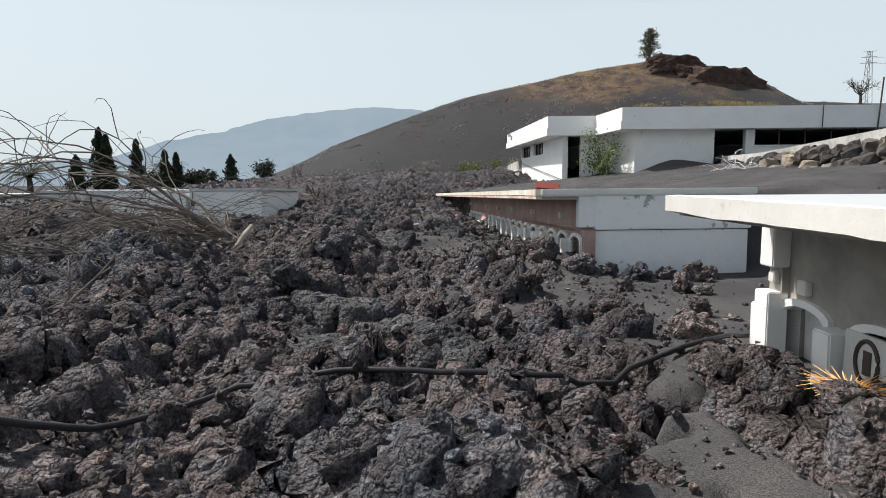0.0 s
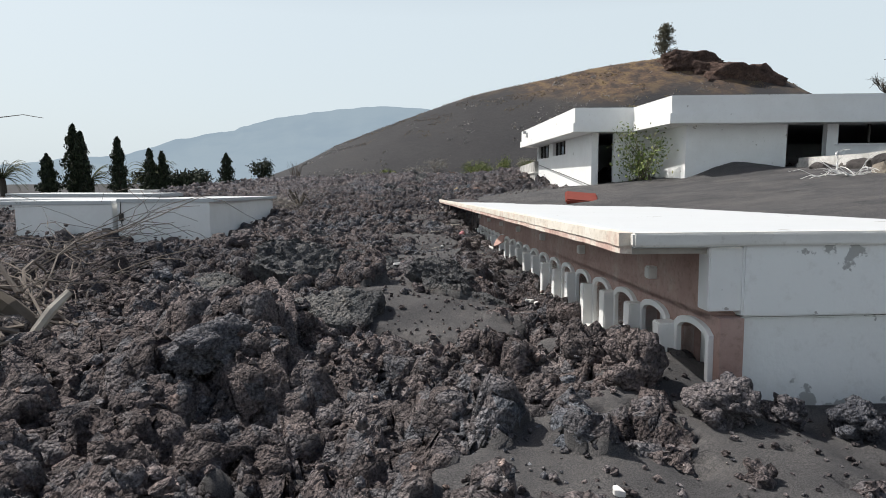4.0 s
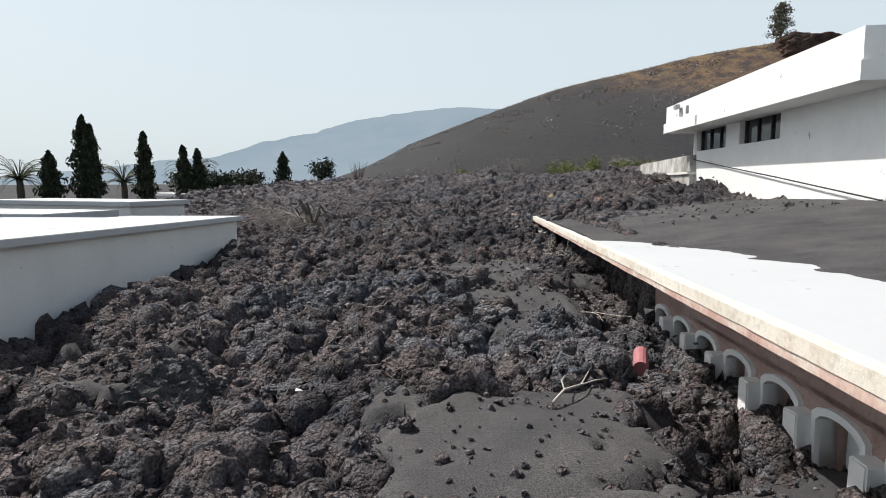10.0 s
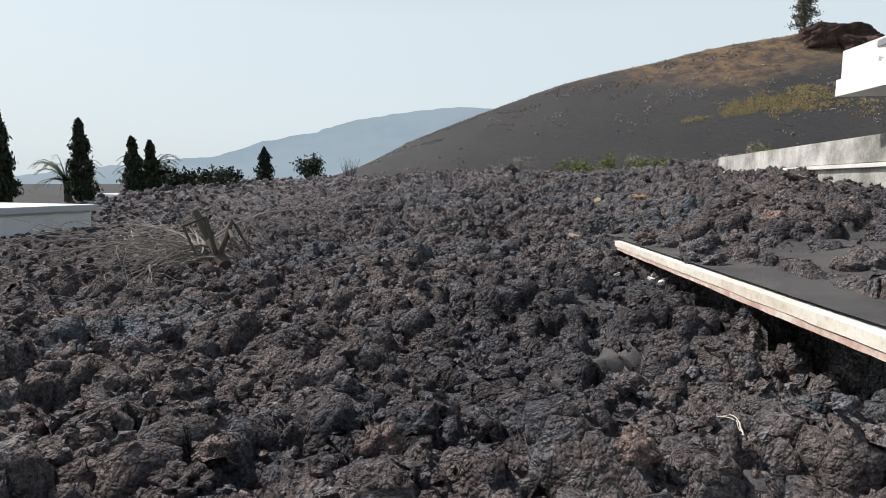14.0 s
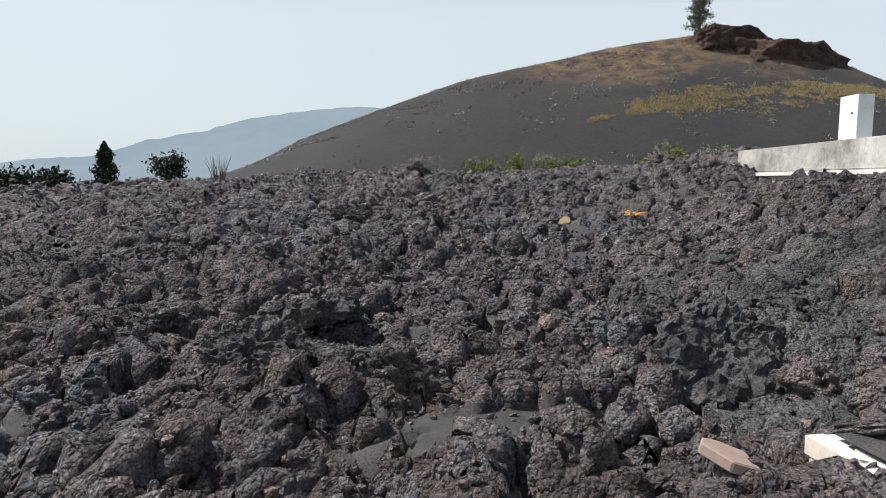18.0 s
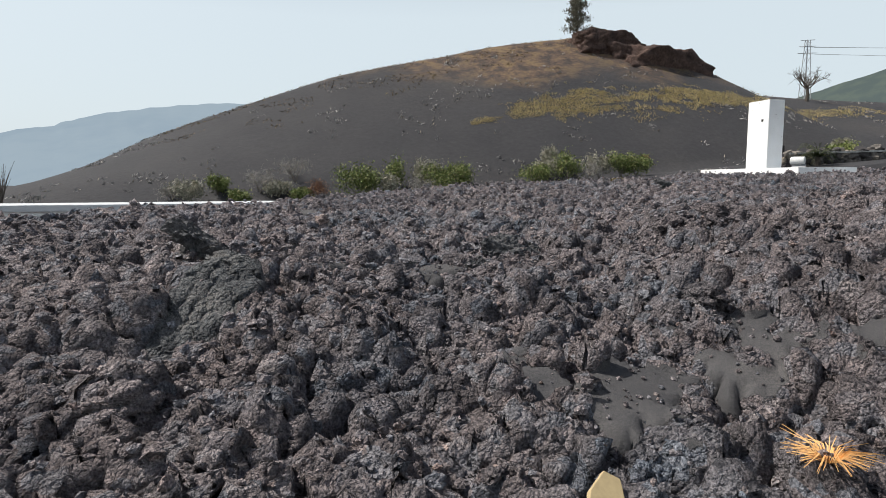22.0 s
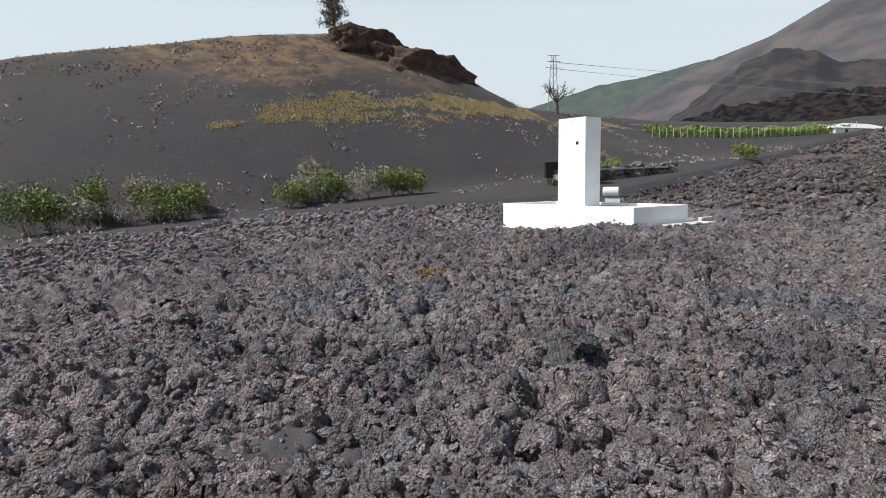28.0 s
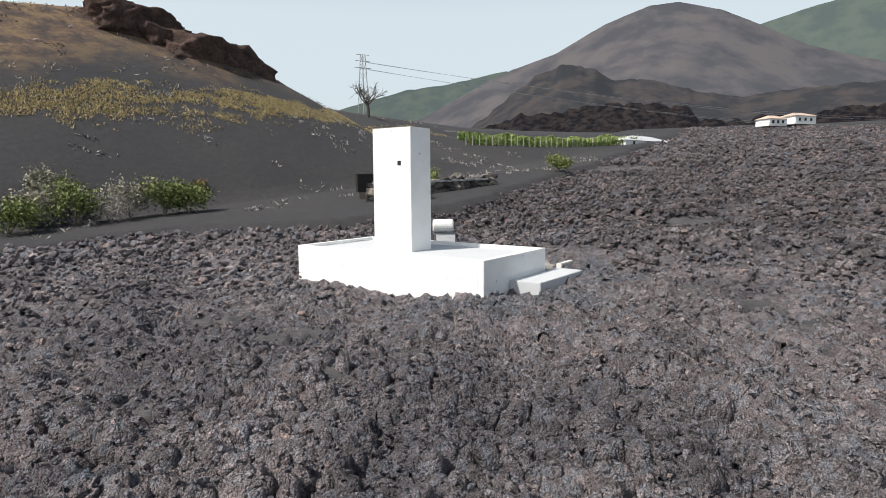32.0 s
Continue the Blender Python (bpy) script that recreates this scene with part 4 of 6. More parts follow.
def crust_slab(k):
    """A thick broken plate of crust with a rough edge."""
    bm = bmesh.new()
    bmesh.ops.create_icosphere(bm, subdivisions=5, radius=1)
    off = Vector((k * 4.1, -k * 2.3, k * 1.7))
    for v in bm.verts:
        p = v.co.copy()
        r = 1 + 0.30 * noise.noise(Vector((p.x, p.y, 0)) * 1.6 + off) + 0.22 * noise.noise(p * 4 - off) + 0.13 * noise.noise(p * 11 + off)
        z = max(-0.22, min(0.22, p.z * 0.8)) + 0.12 * noise.noise(Vector((p.x, p.y, 0)) * 2.4 + off) + 0.10 * noise.noise(p * 6 + off) + 0.12 * abs(noise.noise(Vector((p.x * 5, p.y * 16, p.z * 5)) - off)) + 0.05 * noise.noise(p * 27 + off)
        v.co = Vector((p.x * r, p.y * r * 0.7, z))
    V0, F0 = np.array([v.co[:] for v in bm.verts]), np.array([[v.index for v in f.verts] for f in bm.faces])
    bm.free()
    return raw_mesh("crust_slab", V0, F0, MAT_CRUST, False)


SLAB = [crust_slab(k) for k in range(4)]
for k, (x, y, size, lift, tx, ty, rz) in enumerate((
        (0.15, 7.5, 0.42, 0.20, 30, -14, 30), (-0.9, 8.6, 0.40, 0.18, 26, 14, 100), (-1.1, 13.6, 0.50, 0.14, 24, 10, 10), (0.5, 13.6, 0.36, 0.10, 22, 10, 15),
        (-3.7, 37.4, 0.42, 0.10, 38, 8, 0), (-3.7, 38.6, 0.55, 0.16, 14, 16, 168), (-0.5, 36.9, 0.50, 0.12, 32, -24, 30), (1.0, 40.0, 0.48, 0.14, 24, -10, 10), (-0.4, 38.4, 0.34, 0.12, 40, -10, 80), (-2.48, 43.9, 0.24, 0.16, 66, 10, 85), (-2.9, 49.0, 0.40, 0.14, 30, 24, 60), (0.34, 48.75, 0.20, 0.14, 62, 6, 0), (0.95, 49.4, 0.40, 0.10, 20, 8, 10), (-4.1, 44.3, 0.36, 0.12, 26, 10, 30),
        (9.6, 60.3, 0.30, 0.12, 20, 10, 20), (8.2, 59.9, 0.22, 0.12, 65, -8, 60), (-2.6, 20.5, 0.34, 0.12, 40, 10, 60), (-3.2, 24.6, 0.36, 0.12, 30, -12, 120))):
    ob = new("crust_slab", SLAB[k % 4])
    ob.matrix_world = pose(x, y, float(surface(np.array([x]), np.array([y]))[0][0]) + lift + 0.03 + 0.06 * (y > 30), tx, ty, rz) @ Matrix.Diagonal((size, size, size * 0.9, 1))
    ob["label"] = "grey ropy slab of lava crust"
    ob.parent = lava

# ---- niche blocks ----
def arch_points(w, h, rise, n=10):
    """A niche's outline: straight sides and a segmental arch, from the lower left."""
    pts = [(-w / 2, 0)]
    for i in range(n + 1):
        u = -1 + 2 * i / n
        pts.append((u * w / 2, h - rise + rise * math.sqrt(max(0, 1 - u * u * 0.92)) / 1.0 - 0.0 if abs(u) < 1 else h - rise + rise * 0.28))
    pts.append((w / 2, 0))
    return pts


def band(inner, outer, x0, x1):
    """A solid strip between two open outlines in the (y, z) plane, from x0 to x1."""
    bm = bmesh.new()
    ring = [[bm.verts.new((x, y, z)) for y, z in pts] for x in (x0, x1) for pts in (inner, outer)]
    i0, o0, i1, o1 = ring
    n = len(inner)
    for k in range(n - 1):
        bm.faces.new((i0[k], i0[k + 1], o0[k + 1], o0[k]))
        bm.faces.new((i1[k], o1[k], o1[k + 1], i1[k + 1]))
        bm.faces.new((i0[k], i1[k], i1[k + 1], i0[k + 1]))
        bm.faces.new((o0[k], o0[k + 1], o1[k + 1], o1[k]))
    for k in (0, n - 1):
        bm.faces.new((i0[k], o0[k], o1[k], i1[k]))
    return bm


def niche_row(block, wall_x, y0, y1, pitch, top, floor, wall_mat, wide=0.52):
    """Niches along a wall at x = wall_x in the block's own axes."""
    w, h, rise = wide, top - floor, 0.09
    rnd = random.Random(3)
    n = int((y1 - y0) / pitch + 1e-6)
    inner, cut = arch_points(w, h, rise), arch_points(w + 0.09, h + 0.045, rise + 0.01)
    for i in range(n):
        yc = y0 + pitch * (i + 0.5)
        face = arch_points(w, h, rise)
        flat = [(p[0] if abs(p[0]) < w / 2 - 1e-6 else math.copysign(pitch / 2, p[0]), h + 0.10 if j not in (0, len(face) - 1) else 0) for j, p in enumerate(face)]
        flat[1] = (-pitch / 2, h + 0.10)
        flat[-2] = (pitch / 2, h + 0.10)
        wall = part("wall_panel", band(face, flat, wall_x, wall_x + 0.16), wall_mat, block)
        wall.location = (0, yc, floor)
        trim = part("niche_surround", band(inner, cut, wall_x - 0.035, wall_x + 0.10), MAT_WHITE, block, "white arched niche surround")
        trim.location = (0, yc, floor)
        tilt = rnd.uniform(-5, 5)
        slab = part("plaque", box(-0.015, 0.015, -w / 2 + 0.01, w / 2 - 0.01, 0.0, h, 0.004), MAT_MARBLE, block, "grey marble niche plaque")
        slab.matrix_local = pose(wall_x + 0.13 + 0.05 * rnd.random(), yc, floor, 0, rnd.uniform(-2, 3), tilt * 0.3)
        ph = h * rnd.uniform(0.86, 0.98)
        post = part("post", box(-0.13, 0.03, -0.075, 0.075, 0, ph, 0.01), MAT_WHITE, block, "white square post between niches")
        post.matrix_local = pose(wall_x, yc + pitch / 2, floor - 0.02, rnd.uniform(-1.5, 1.5), rnd.uniform(-2, 1), rnd.uniform(-4, 4))
        if i % 3 == 1:
            vase = part("vase_holder", box(-0.07, 0.01, -0.05, 0.05, 0, 0.10, 0.01), MAT_OLD, block, "small square wall vase")
            vase.location = (wall_x, yc + 0.05, top + 0.22)


fall = -math.degrees(math.atan(ROOF_FALL))
turn = math.degrees(math.atan2(-EDGE_DIR[0], EDGE_DIR[1]))
niche_long = thing("niche_block", pose(EDGE0[0], EDGE0[1], ROOF_Z, fall, 0, turn), "long white-roofed burial niche block half buried by lava", "niche block", "burial niche blocks")
bm = box(0.03, 3.05, 0.0, 24.9, -0.10, 0.0)
part("roof", bm, MAT_ROOF, niche_long, "flat white painted roof slab")


def worn_strip(x0, x1, y0, y1, z0, z1, mat, parent, label, seed, bite=0.03, step=0.12):
    """A long edge strip whose outline is chipped unevenly."""
    rnd = random.Random(seed)
    n = int((y1 - y0) / step)
    bm = bmesh.new()
    rings = []
    a0 = a1 = 0.0
    for i in range(n + 1):
        y = y0 + (y1 - y0) * i / n
        a0 = 0.6 * a0 + rnd.uniform(0, bite)
        a1 = 0.6 * a1 + rnd.uniform(0, bite)
        if rnd.random() < 0.04:
            a1 += bite * 1.5
        rings.append([bm.verts.new(p) for p in ((x0 + a1 * 0.5, y, z0 + a0), (x0 + a0 * 0.4, y, z1 - a1 * 0.3), (x1, y, z1), (x1, y, z0))])
    for p, q in zip(rings, rings[1:]):
        for k in range(4):
            bm.faces.new((p[k], p[(k + 1) % 4], q[(k + 1) % 4], q[k]))
    bm.faces.new(rings[0][::-1])
    bm.faces.new(rings[-1])
    return part("fascia", bm, mat, parent, label)


worn_strip(-0.04, 0.05, -0.02, 24.9, -0.085, 0.004, MAT_FASCIA, niche_long, "chipped cream roof edge", 4, 0.005)
worn_strip(-0.032, 0.05, -0.01, 24.88, -0.135, -0.080, MAT_PINKEDGE, niche_long, "salmon pink fascia below the roof edge", 6, 0.006)
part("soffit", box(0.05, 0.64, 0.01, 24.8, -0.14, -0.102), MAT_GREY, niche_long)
part("upper_wall", box(0.62, 0.80, 0.06, 24.8, -0.60, -0.14), MAT_PINK, niche_long, "pink plaster band under the eaves")
niche_row(niche_long, 0.62, -0.08, 24.3, 0.675, -0.66, -1.15, MAT_PINK, 0.43)
part("plinth", box(0.50, 0.84, 0.02, 24.3, -1.62, -1.155, 0.01), MAT_OLD, niche_long, "white plinth ledge under the niches")
# The shade deep in the niches is coloured into this wall.
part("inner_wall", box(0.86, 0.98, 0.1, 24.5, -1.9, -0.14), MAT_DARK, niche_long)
part("end_pilaster", box(0.56, 0.80, -0.03, 0.12, -0.52, -0.10, 0.008), MAT_WHITE, niche_long)
part("end_band", box(0.78, 3.0, -0.05, 0.16, -0.555, -0.02, 0.012), MAT_PEEL, niche_long, "peeling white end wall band")
part("end_wall", box(0.76, 2.98, 0.0, 0.16, -2.2, -0.57, 0.01), MAT_PEEL, niche_long, "peeling white end wall")
part("roof_edge", box(0.03, 3.05, -0.09, -0.025, -0.085, 0.006, 0.012), MAT_OLD, niche_long)
part("back_wall", box(2.78, 2.92, 0.17, 24.8, -1.9, -0.11), MAT_WHITE, niche_long)

# the niche block beside the start
niche_near = thing("niche_block", pose(2.21, 6.62, 1.42, 0, 0, 2.0), "grey niche block with a white roof edge and marble plaques", "niche block", "burial niche blocks")
part("roof", box(0.03, 3.6, -7.0, 0.0, -0.09, 0.0), MAT_ROOF, niche_near, "flat white roof slab")
worn_strip(-0.04, 0.05, -7.0, 0.02, -0.12, 0.004, MAT_OLD, niche_near, "worn white roof fascia", 9, 0.012)
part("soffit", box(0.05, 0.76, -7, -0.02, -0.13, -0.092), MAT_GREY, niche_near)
part("upper_wall", box(0.76, 0.94, -7, 0.0, -0.60, -0.13), MAT_GREY, niche_near)
niche_row(niche_near, 0.76, -6.95, 0.05, 0.70, -0.70, -1.14, MAT_GREY, 0.44)
part("base_wall", box(0.74, 0.94, -7, 0.0, -2.0, -1.145), MAT_GREY, niche_near)
# Near-black again, so the niche depths carry their shade as colour.
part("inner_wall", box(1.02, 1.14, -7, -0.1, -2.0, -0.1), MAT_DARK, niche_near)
part("pilaster", box(0.64, 0.76, -0.10, 0.06, -0.475, -0.095, 0.008), MAT_WHITE, niche_near, "white pilaster under the roof")
part("pilaster_shaft", box(0.71, 0.76, -0.10, 0.05, -0.64, -0.476), MAT_GREY, niche_near)
part("wall_lamp", box(0.67, 0.712, -0.07, 0.0, -0.58, -0.51, 0.006), MAT_OLD, niche_near, "small square white wall light")
part("wall_lamp", box(0.715, 0.76, -0.35, -0.25, -0.62, -0.53, 0.006), MAT_OLD, niche_near, "small square white wall light")
part("pilaster", box(0.62, 0.76, -0.10, 0.07, -1.6, -0.64, 0.008), MAT_WHITE, niche_near, "white lower pilaster")
part("end_wall", box(0.78, 2.9, 0.0, 0.09, -2.2, -0.09), MAT_WHITE, niche_near)
stone = part("memorial_plaque", box(0.705, 0.74, -1.28, -0.74, -1.10, -0.72, 0.006), plain("white_marble", (0.66, 0.66, 0.64), 0.35, var=0.2, bump=0), niche_near, "white marble plaque with a dark oval ring")
ring = tube([(0.70, -0.93 + 0.085 * math.cos(k * 0.2618), -0.86 + 0.115 * math.sin(k * 0.2618)) for k in range(25)], 0.012, 6)
part("ring", ring, MAT_IRON, stone, "dark oval ornament")
part("figure", prism([(0.0, -0.03), (0.004, -0.03), (0.004, 0.03), (0.0, 0.03)], -0.07, 0.06), MAT_IRON, stone, "dark worn relief inside the ring").location = (0.70, -0.93, -0.86)
for k in range(4):
    part("text_bar", box(0.699, 0.706, -1.20 + 0.02 * k, -0.78 - 0.02 * k, -1.012 - 0.022 * k, -1.002 - 0.022 * k), MAT_IRON, stone, "dark bar of unreadable lettering")


# ---- white blocks on the other side ----
def plain_block(m, w, d, z_low, overhang_right, overhang_left, label):
    """A closed niche block seen from its ends: roof slab with a narrow overhang."""
    b = thing("niche_block", m, label, "niche block", "burial niche blocks")
    part("wall", box(-w, 0, 0, d, z_low, -0.07, 0.01), MAT_WHITE, b, "white painted wall with peeling patches")
    part("roof", box(-w - overhang_left, overhang_right, -0.03, d + 0.04, -0.068, 0.02, 0.01), MAT_ROOF, b, "white roof slab")
    return b


blk = plain_block(pose(-5.38, 21.0, 1.32, -1.0, 0, 5.8), 2.15, 6.7, -1.6, 0.13, 0.0, "low white block with a flat roof among the lava")
bm = tube([(-2.05, -0.02, -0.05), (-2.06, -0.03, -0.30), (-2.04, -0.03, -0.62)], 0.012, 5)
part("cable", bm, MAT_RUBBER, blk, "black wall cable")
part("junction_box", box(-2.10, -2.0, -0.06, 0.0, -0.50, -0.32, 0.008), MAT_BROWNGLASS, blk, "dark junction box")
blk = plain_block(pose(-7.62, 20.75, 1.28, -1.0, 0, 3.0), 2.3, 6.8, -1.6, 0.0, 0.75, "low white niche block with an overhanging roof")
# Shade under the overhang is painted as a near-black panel.
part("eaves_shade", box(-2.42, -2.31, 0.3, 6.6, -1.0, -0.10), MAT_DARK, blk, "near-black panel standing in for shaded niche fronts under the eaves")

# low white roofs further off
for k, (x, y, z, w, d, r, h) in enumerate(((-13.5, 31.0, 1.03, 12.0, 2.6, -6, 0.22), (-17.0, 39.0, 1.08, 10.0, 3.2, -14, 0.20), (-20.5, 52.0, 1.06, 14.0, 2.5, -35, 0.22), (-17.5, 61.5, 1.06, 9.0, 2.0, -40, 0.2))):
    roof = thing("white_roof", pose(x, y, z, 0, 0, r), "low white flat roof of a niche block showing above the lava", "roof", "far niche roofs")
    part("roof_slab", box(-w, 0, 0, d, -h, 0, 0.02), MAT_ROOF, roof)
    part("wall", box(-w + 0.2, -0.2, 0.2, d - 0.2, -1.8, -h), MAT_WHITE, roof)
roof = thing("white_roof", pose(-3.9, 69.5, 1.95, 0, 0, -3), "long low white roof at the lava margin", "roof", "far niche roofs")
part("roof_slab", box(-17, 0, 0, 3.0, -0.28, 0, 0.02), MAT_ROOF, roof)
part("wall", box(-16.8, -0.2, 0.2, 2.8, -2.0, -0.28), MAT_WHITE, roof)

# ---- chapel ----
chapel = thing("chapel", pose(0, 0, 0), "white flat-roofed chapel with deep fascia and dark openings", "building")


def wall_run(parent, p0, p1, z0, z1, thick, openings, mat, label=""):
    """A wall from p0 to p1, its thickness to the left of that way, with openings (from, to, low, high)."""
    p0, p1 = Vector(p0), Vector(p1)
    length = (p1 - p0).length
    u = [0, length] + [v for o in openings for v in o[:2]]
    w = [z0, z1] + [v for o in openings for v in o[2:4]]
    u, w = sorted(set(u)), sorted(set(w))
    bm = bmesh.new()
    grid = {}
    def solid(i, j):
        if not (0 <= i < len(u) - 1 and 0 <= j < len(w) - 1):
            return False
        cu, cw = (u[i] + u[i + 1]) / 2, (w[j] + w[j + 1]) / 2
        return not any(o[0] < cu < o[1] and o[2] < cw < o[3] for o in openings)
    def vert(i, j, k):
        if (i, j, k) not in grid:
            grid[i, j, k] = bm.verts.new((u[i], k * thick, w[j]))
        return grid[i, j, k]
    for i in range(len(u) - 1):
        for j in range(len(w) - 1):
            if not solid(i, j):
                continue
            for k in (0, 1):
                bm.faces.new([vert(i, j, k), vert(i + 1, j, k), vert(i + 1, j + 1, k), vert(i, j + 1, k)])
            if not solid(i - 1, j):
                bm.faces.new([vert(i, j, 0), vert(i, j + 1, 0), vert(i, j + 1, 1), vert(i, j, 1)])
            if not solid(i + 1, j):
                bm.faces.new([vert(i + 1, j, 0), vert(i + 1, j, 1), vert(i + 1, j + 1, 1), vert(i + 1, j + 1, 0)])
            if not solid(i, j - 1):
                bm.faces.new([vert(i, j, 0), vert(i, j, 1), vert(i + 1, j, 1), vert(i + 1, j, 0)])
            if not solid(i, j + 1):
                bm.faces.new([vert(i, j + 1, 0), vert(i + 1, j + 1, 0), vert(i + 1, j + 1, 1), vert(i, j + 1, 1)])
    ob = part("wall", bm, mat, parent, label)
    d = p1 - p0
    ob.matrix_local = pose(p0.x, p0.y, 0, 0, 0, math.degrees(math.atan2(d.y, d.x)))
    return ob


W0, W1, W2, W3 = (4.0, 35.55), (4.81, 26.92), (6.95, 24.4), (26.0, 24.4)
# far end to the near corner, the door wall, the return towards the front, the long front
wall_run(chapel, W0, W1, -0.5, 3.5, 0.22, [(8.62 - 8.36, 8.62 - 6.25, 2.69, 3.27), (8.62 - 5.42, 8.62 - 3.40, 2.71, 3.29)], MAT_WHITE)
WP = (6.80, 26.95)
wall_run(chapel, W1, WP, -0.5, 3.5, 0.22, [(0.14, 0.72, 0.0, 3.33)], MAT_WHITE)
wall_run(chapel, WP, W2, -0.5, 3.5, 0.22, [], MAT_WHITE)
wall_run(chapel, W2, W3, -0.5, 3.5, 0.22, [(2.78, 3.87, 1.2, 3.28), (4.18, 8.6, 2.71, 3.27), (9.6, 14.0, 2.71, 3.27)], MAT_WHITE)
wall_run(chapel, (26.0, 24.4), (26.0, 36.0), -0.5, 3.5, 0.22, [], MAT_WHITE)
wall_run(chapel, (26.0, 35.6), (4.0, 35.6), -0.5, 3.5, 0.22, [], MAT_WHITE)
# Near-black floor paints in the unlit inside of the chapel.
part("floor", prism([(4.3, 35.3), (5.0, 27.15), (7.0, 27.15), (7.15, 24.7), (25.7, 24.7), (25.7, 35.3)], -0.4, 0.9), MAT_DARK, chapel)
R0, R1, R2 = Vector((3.28, 35.94)), Vector((4.16, 26.45)), Vector((6.33, 23.82))
part("roof", prism([(3.5, 35.7), (4.36, 26.65), (6.2, 26.72), (6.5, 24.04), (26.2, 24.04), (26.2, 36)], 3.30, 3.88), MAT_ROOF, chapel)


def fascia_run(parent, pts, off, z0, z1, depth, label=""):
    """A band of the given depth along the eaves, its outer face off metres outside the line."""
    pts = [Vector(p) for p in pts]
    outs, ins = [], []
    for i, p in enumerate(pts):
        d0 = (p - pts[i - 1]).normalized() if i else (pts[1] - p).normalized()
        d1 = (pts[i + 1] - p).normalized() if i < len(pts) - 1 else d0
        n0, n1 = Vector((d0.y, -d0.x)), Vector((d1.y, -d1.x))
        m = (n0 + n1).normalized()
        m /= max(0.3, m.dot(n0))
        outs.append(p + m * off)
        ins.append(p + m * (off - depth))
    for i in range(len(pts) - 1):
        quad = [outs[i], outs[i + 1], ins[i + 1], ins[i]]
        part("fascia", prism([tuple(q) for q in quad], z0, z1), MAT_WHITE, parent, label)


eaves = [(26.6, 35.94), tuple(R0), tuple(R1), (6.02, 26.53), tuple(R2), (26.6, 23.82)]
fascia_run(chapel, eaves, 0.0, 3.53, 4.0, 0.16, "white upper fascia band")
fascia_run(chapel, eaves, 0.05, 3.25, 3.53, 0.9, "white eaves band")
# window and door details
for a0, a1 in ((6.25, 8.36), (3.40, 5.42)):
    d = (Vector(W0) - Vector(W1)).normalized()
    for k in range(4):
        q = Vector(W1) + d * (a0 + (a1 - a0) * (k + 0.02) / 3.04)
        ob = part("mullion", box(-0.02, 0.02, -0.02, 0.02, 2.69, 3.28), MAT_BROWNGLASS, chapel)
        ob.location = (q.x + 0.12, q.y, 0)
    q0, q1 = Vector(W1) + d * (a0 + 0.02), Vector(W1) + d * (a1 - 0.02)
    bm = bmesh.new()
    bm.faces.new([bm.verts.new((q.x + 0.14, q.y, z)) for q, z in ((q0, 2.7), (q1, 2.7), (q1, 3.28), (q0, 3.28))])
    part("pane", bm, MAT_GLASS, chapel)
for k, x in enumerate((11.13, 12.0, 12.9, 13.8, 14.7, 15.52)):
    part("mullion", box(x - 0.025, x + 0.025, 24.45, 24.5, 2.71, 3.27), MAT_BROWNGLASS, chapel)
part("sill", box(11.05, 15.6, 24.33, 24.6, 2.67, 2.705), MAT_WHITE, chapel)
part("downpipe", tube([(13.05, 23.72, 3.25), (13.05, 23.72, 4.0)], 0.02, 6), MAT_IRON, chapel)
part("antenna", tube([(14.9, 23.75, 3.1), (15.0, 23.75, 4.9)], 0.025, 6), MAT_IRON, chapel)
bm = box(-0.06, 0.06, -0.16, 0.16, -0.05, 0.06, 0.01)
lamp = part("eaves_lamp", bm, MAT_STEEL, chapel, "small grey lamp on the fascia")
lamp.location = (3.30, 34.6, 3.86)

part("cable", tube([(3.93, 35.7, 2.5), (4.20, 33.0, 2.2), (4.44, 30.2, 1.92), (4.74, 26.9, 1.56)], 0.014, 5), MAT_RUBBER, chapel, "loose sagging cable along the wall")
part("gutter_stub", box(3.26, 3.32, 33.2, 33.3, 3.55, 3.75, 0.01), MAT_STEEL, chapel)

# low stained wall running on from the chapel
low = thing("low_wall", pose(3.86, 35.3, 0, 0, 0, -1.2), "stained concrete parapet wall running on from the chapel", "wall")
part("parapet", box(0, 0.24, 0, 11.1, 2.12, 2.60, 0.02), MAT_CONC, low)
part("ledge", box(-0.07, 0.30, -0.05, 11.15, 2.04, 2.117, 0.01), MAT_OLD, low, "white ledge")
part("base", box(0.0, 0.3, 0, 11.1, 0.5, 2.037), MAT_CONC, low)

# ---- white tower standing in the lava ----
M = pose(25.70, 72.72, 0, 0, 0, 3.6)
tower = thing("white_tower", M, "square white tower on a flat-roofed house drowned in lava", "building")
part("wall", box(0.0, 4.30, 0.0, 0.22, 1.0, 3.55, 0.012), MAT_WHITE, tower)
part("wall", box(0.0, 0.22, 0.22, 8.65, 1.0, 3.55, 0.012), MAT_WHITE, tower)
part("wall", box(4.08, 4.30, 0.22, 8.65, 1.0, 3.55, 0.012), MAT_WHITE, tower)
part("wall", box(0.22, 4.08, 8.43, 8.65, 1.0, 3.55, 0.012), MAT_WHITE, tower)
part("roof", box(0.215, 4.085, 0.215, 8.435, 3.2, 3.42), MAT_ROOF, tower, "pale flat roof")
shaft = box(1.42, 2.62, 4.02, 5.86, 3.40, 8.0, 0.012)
part("shaft", shaft, MAT_WHITE, tower, "square white tower shaft")
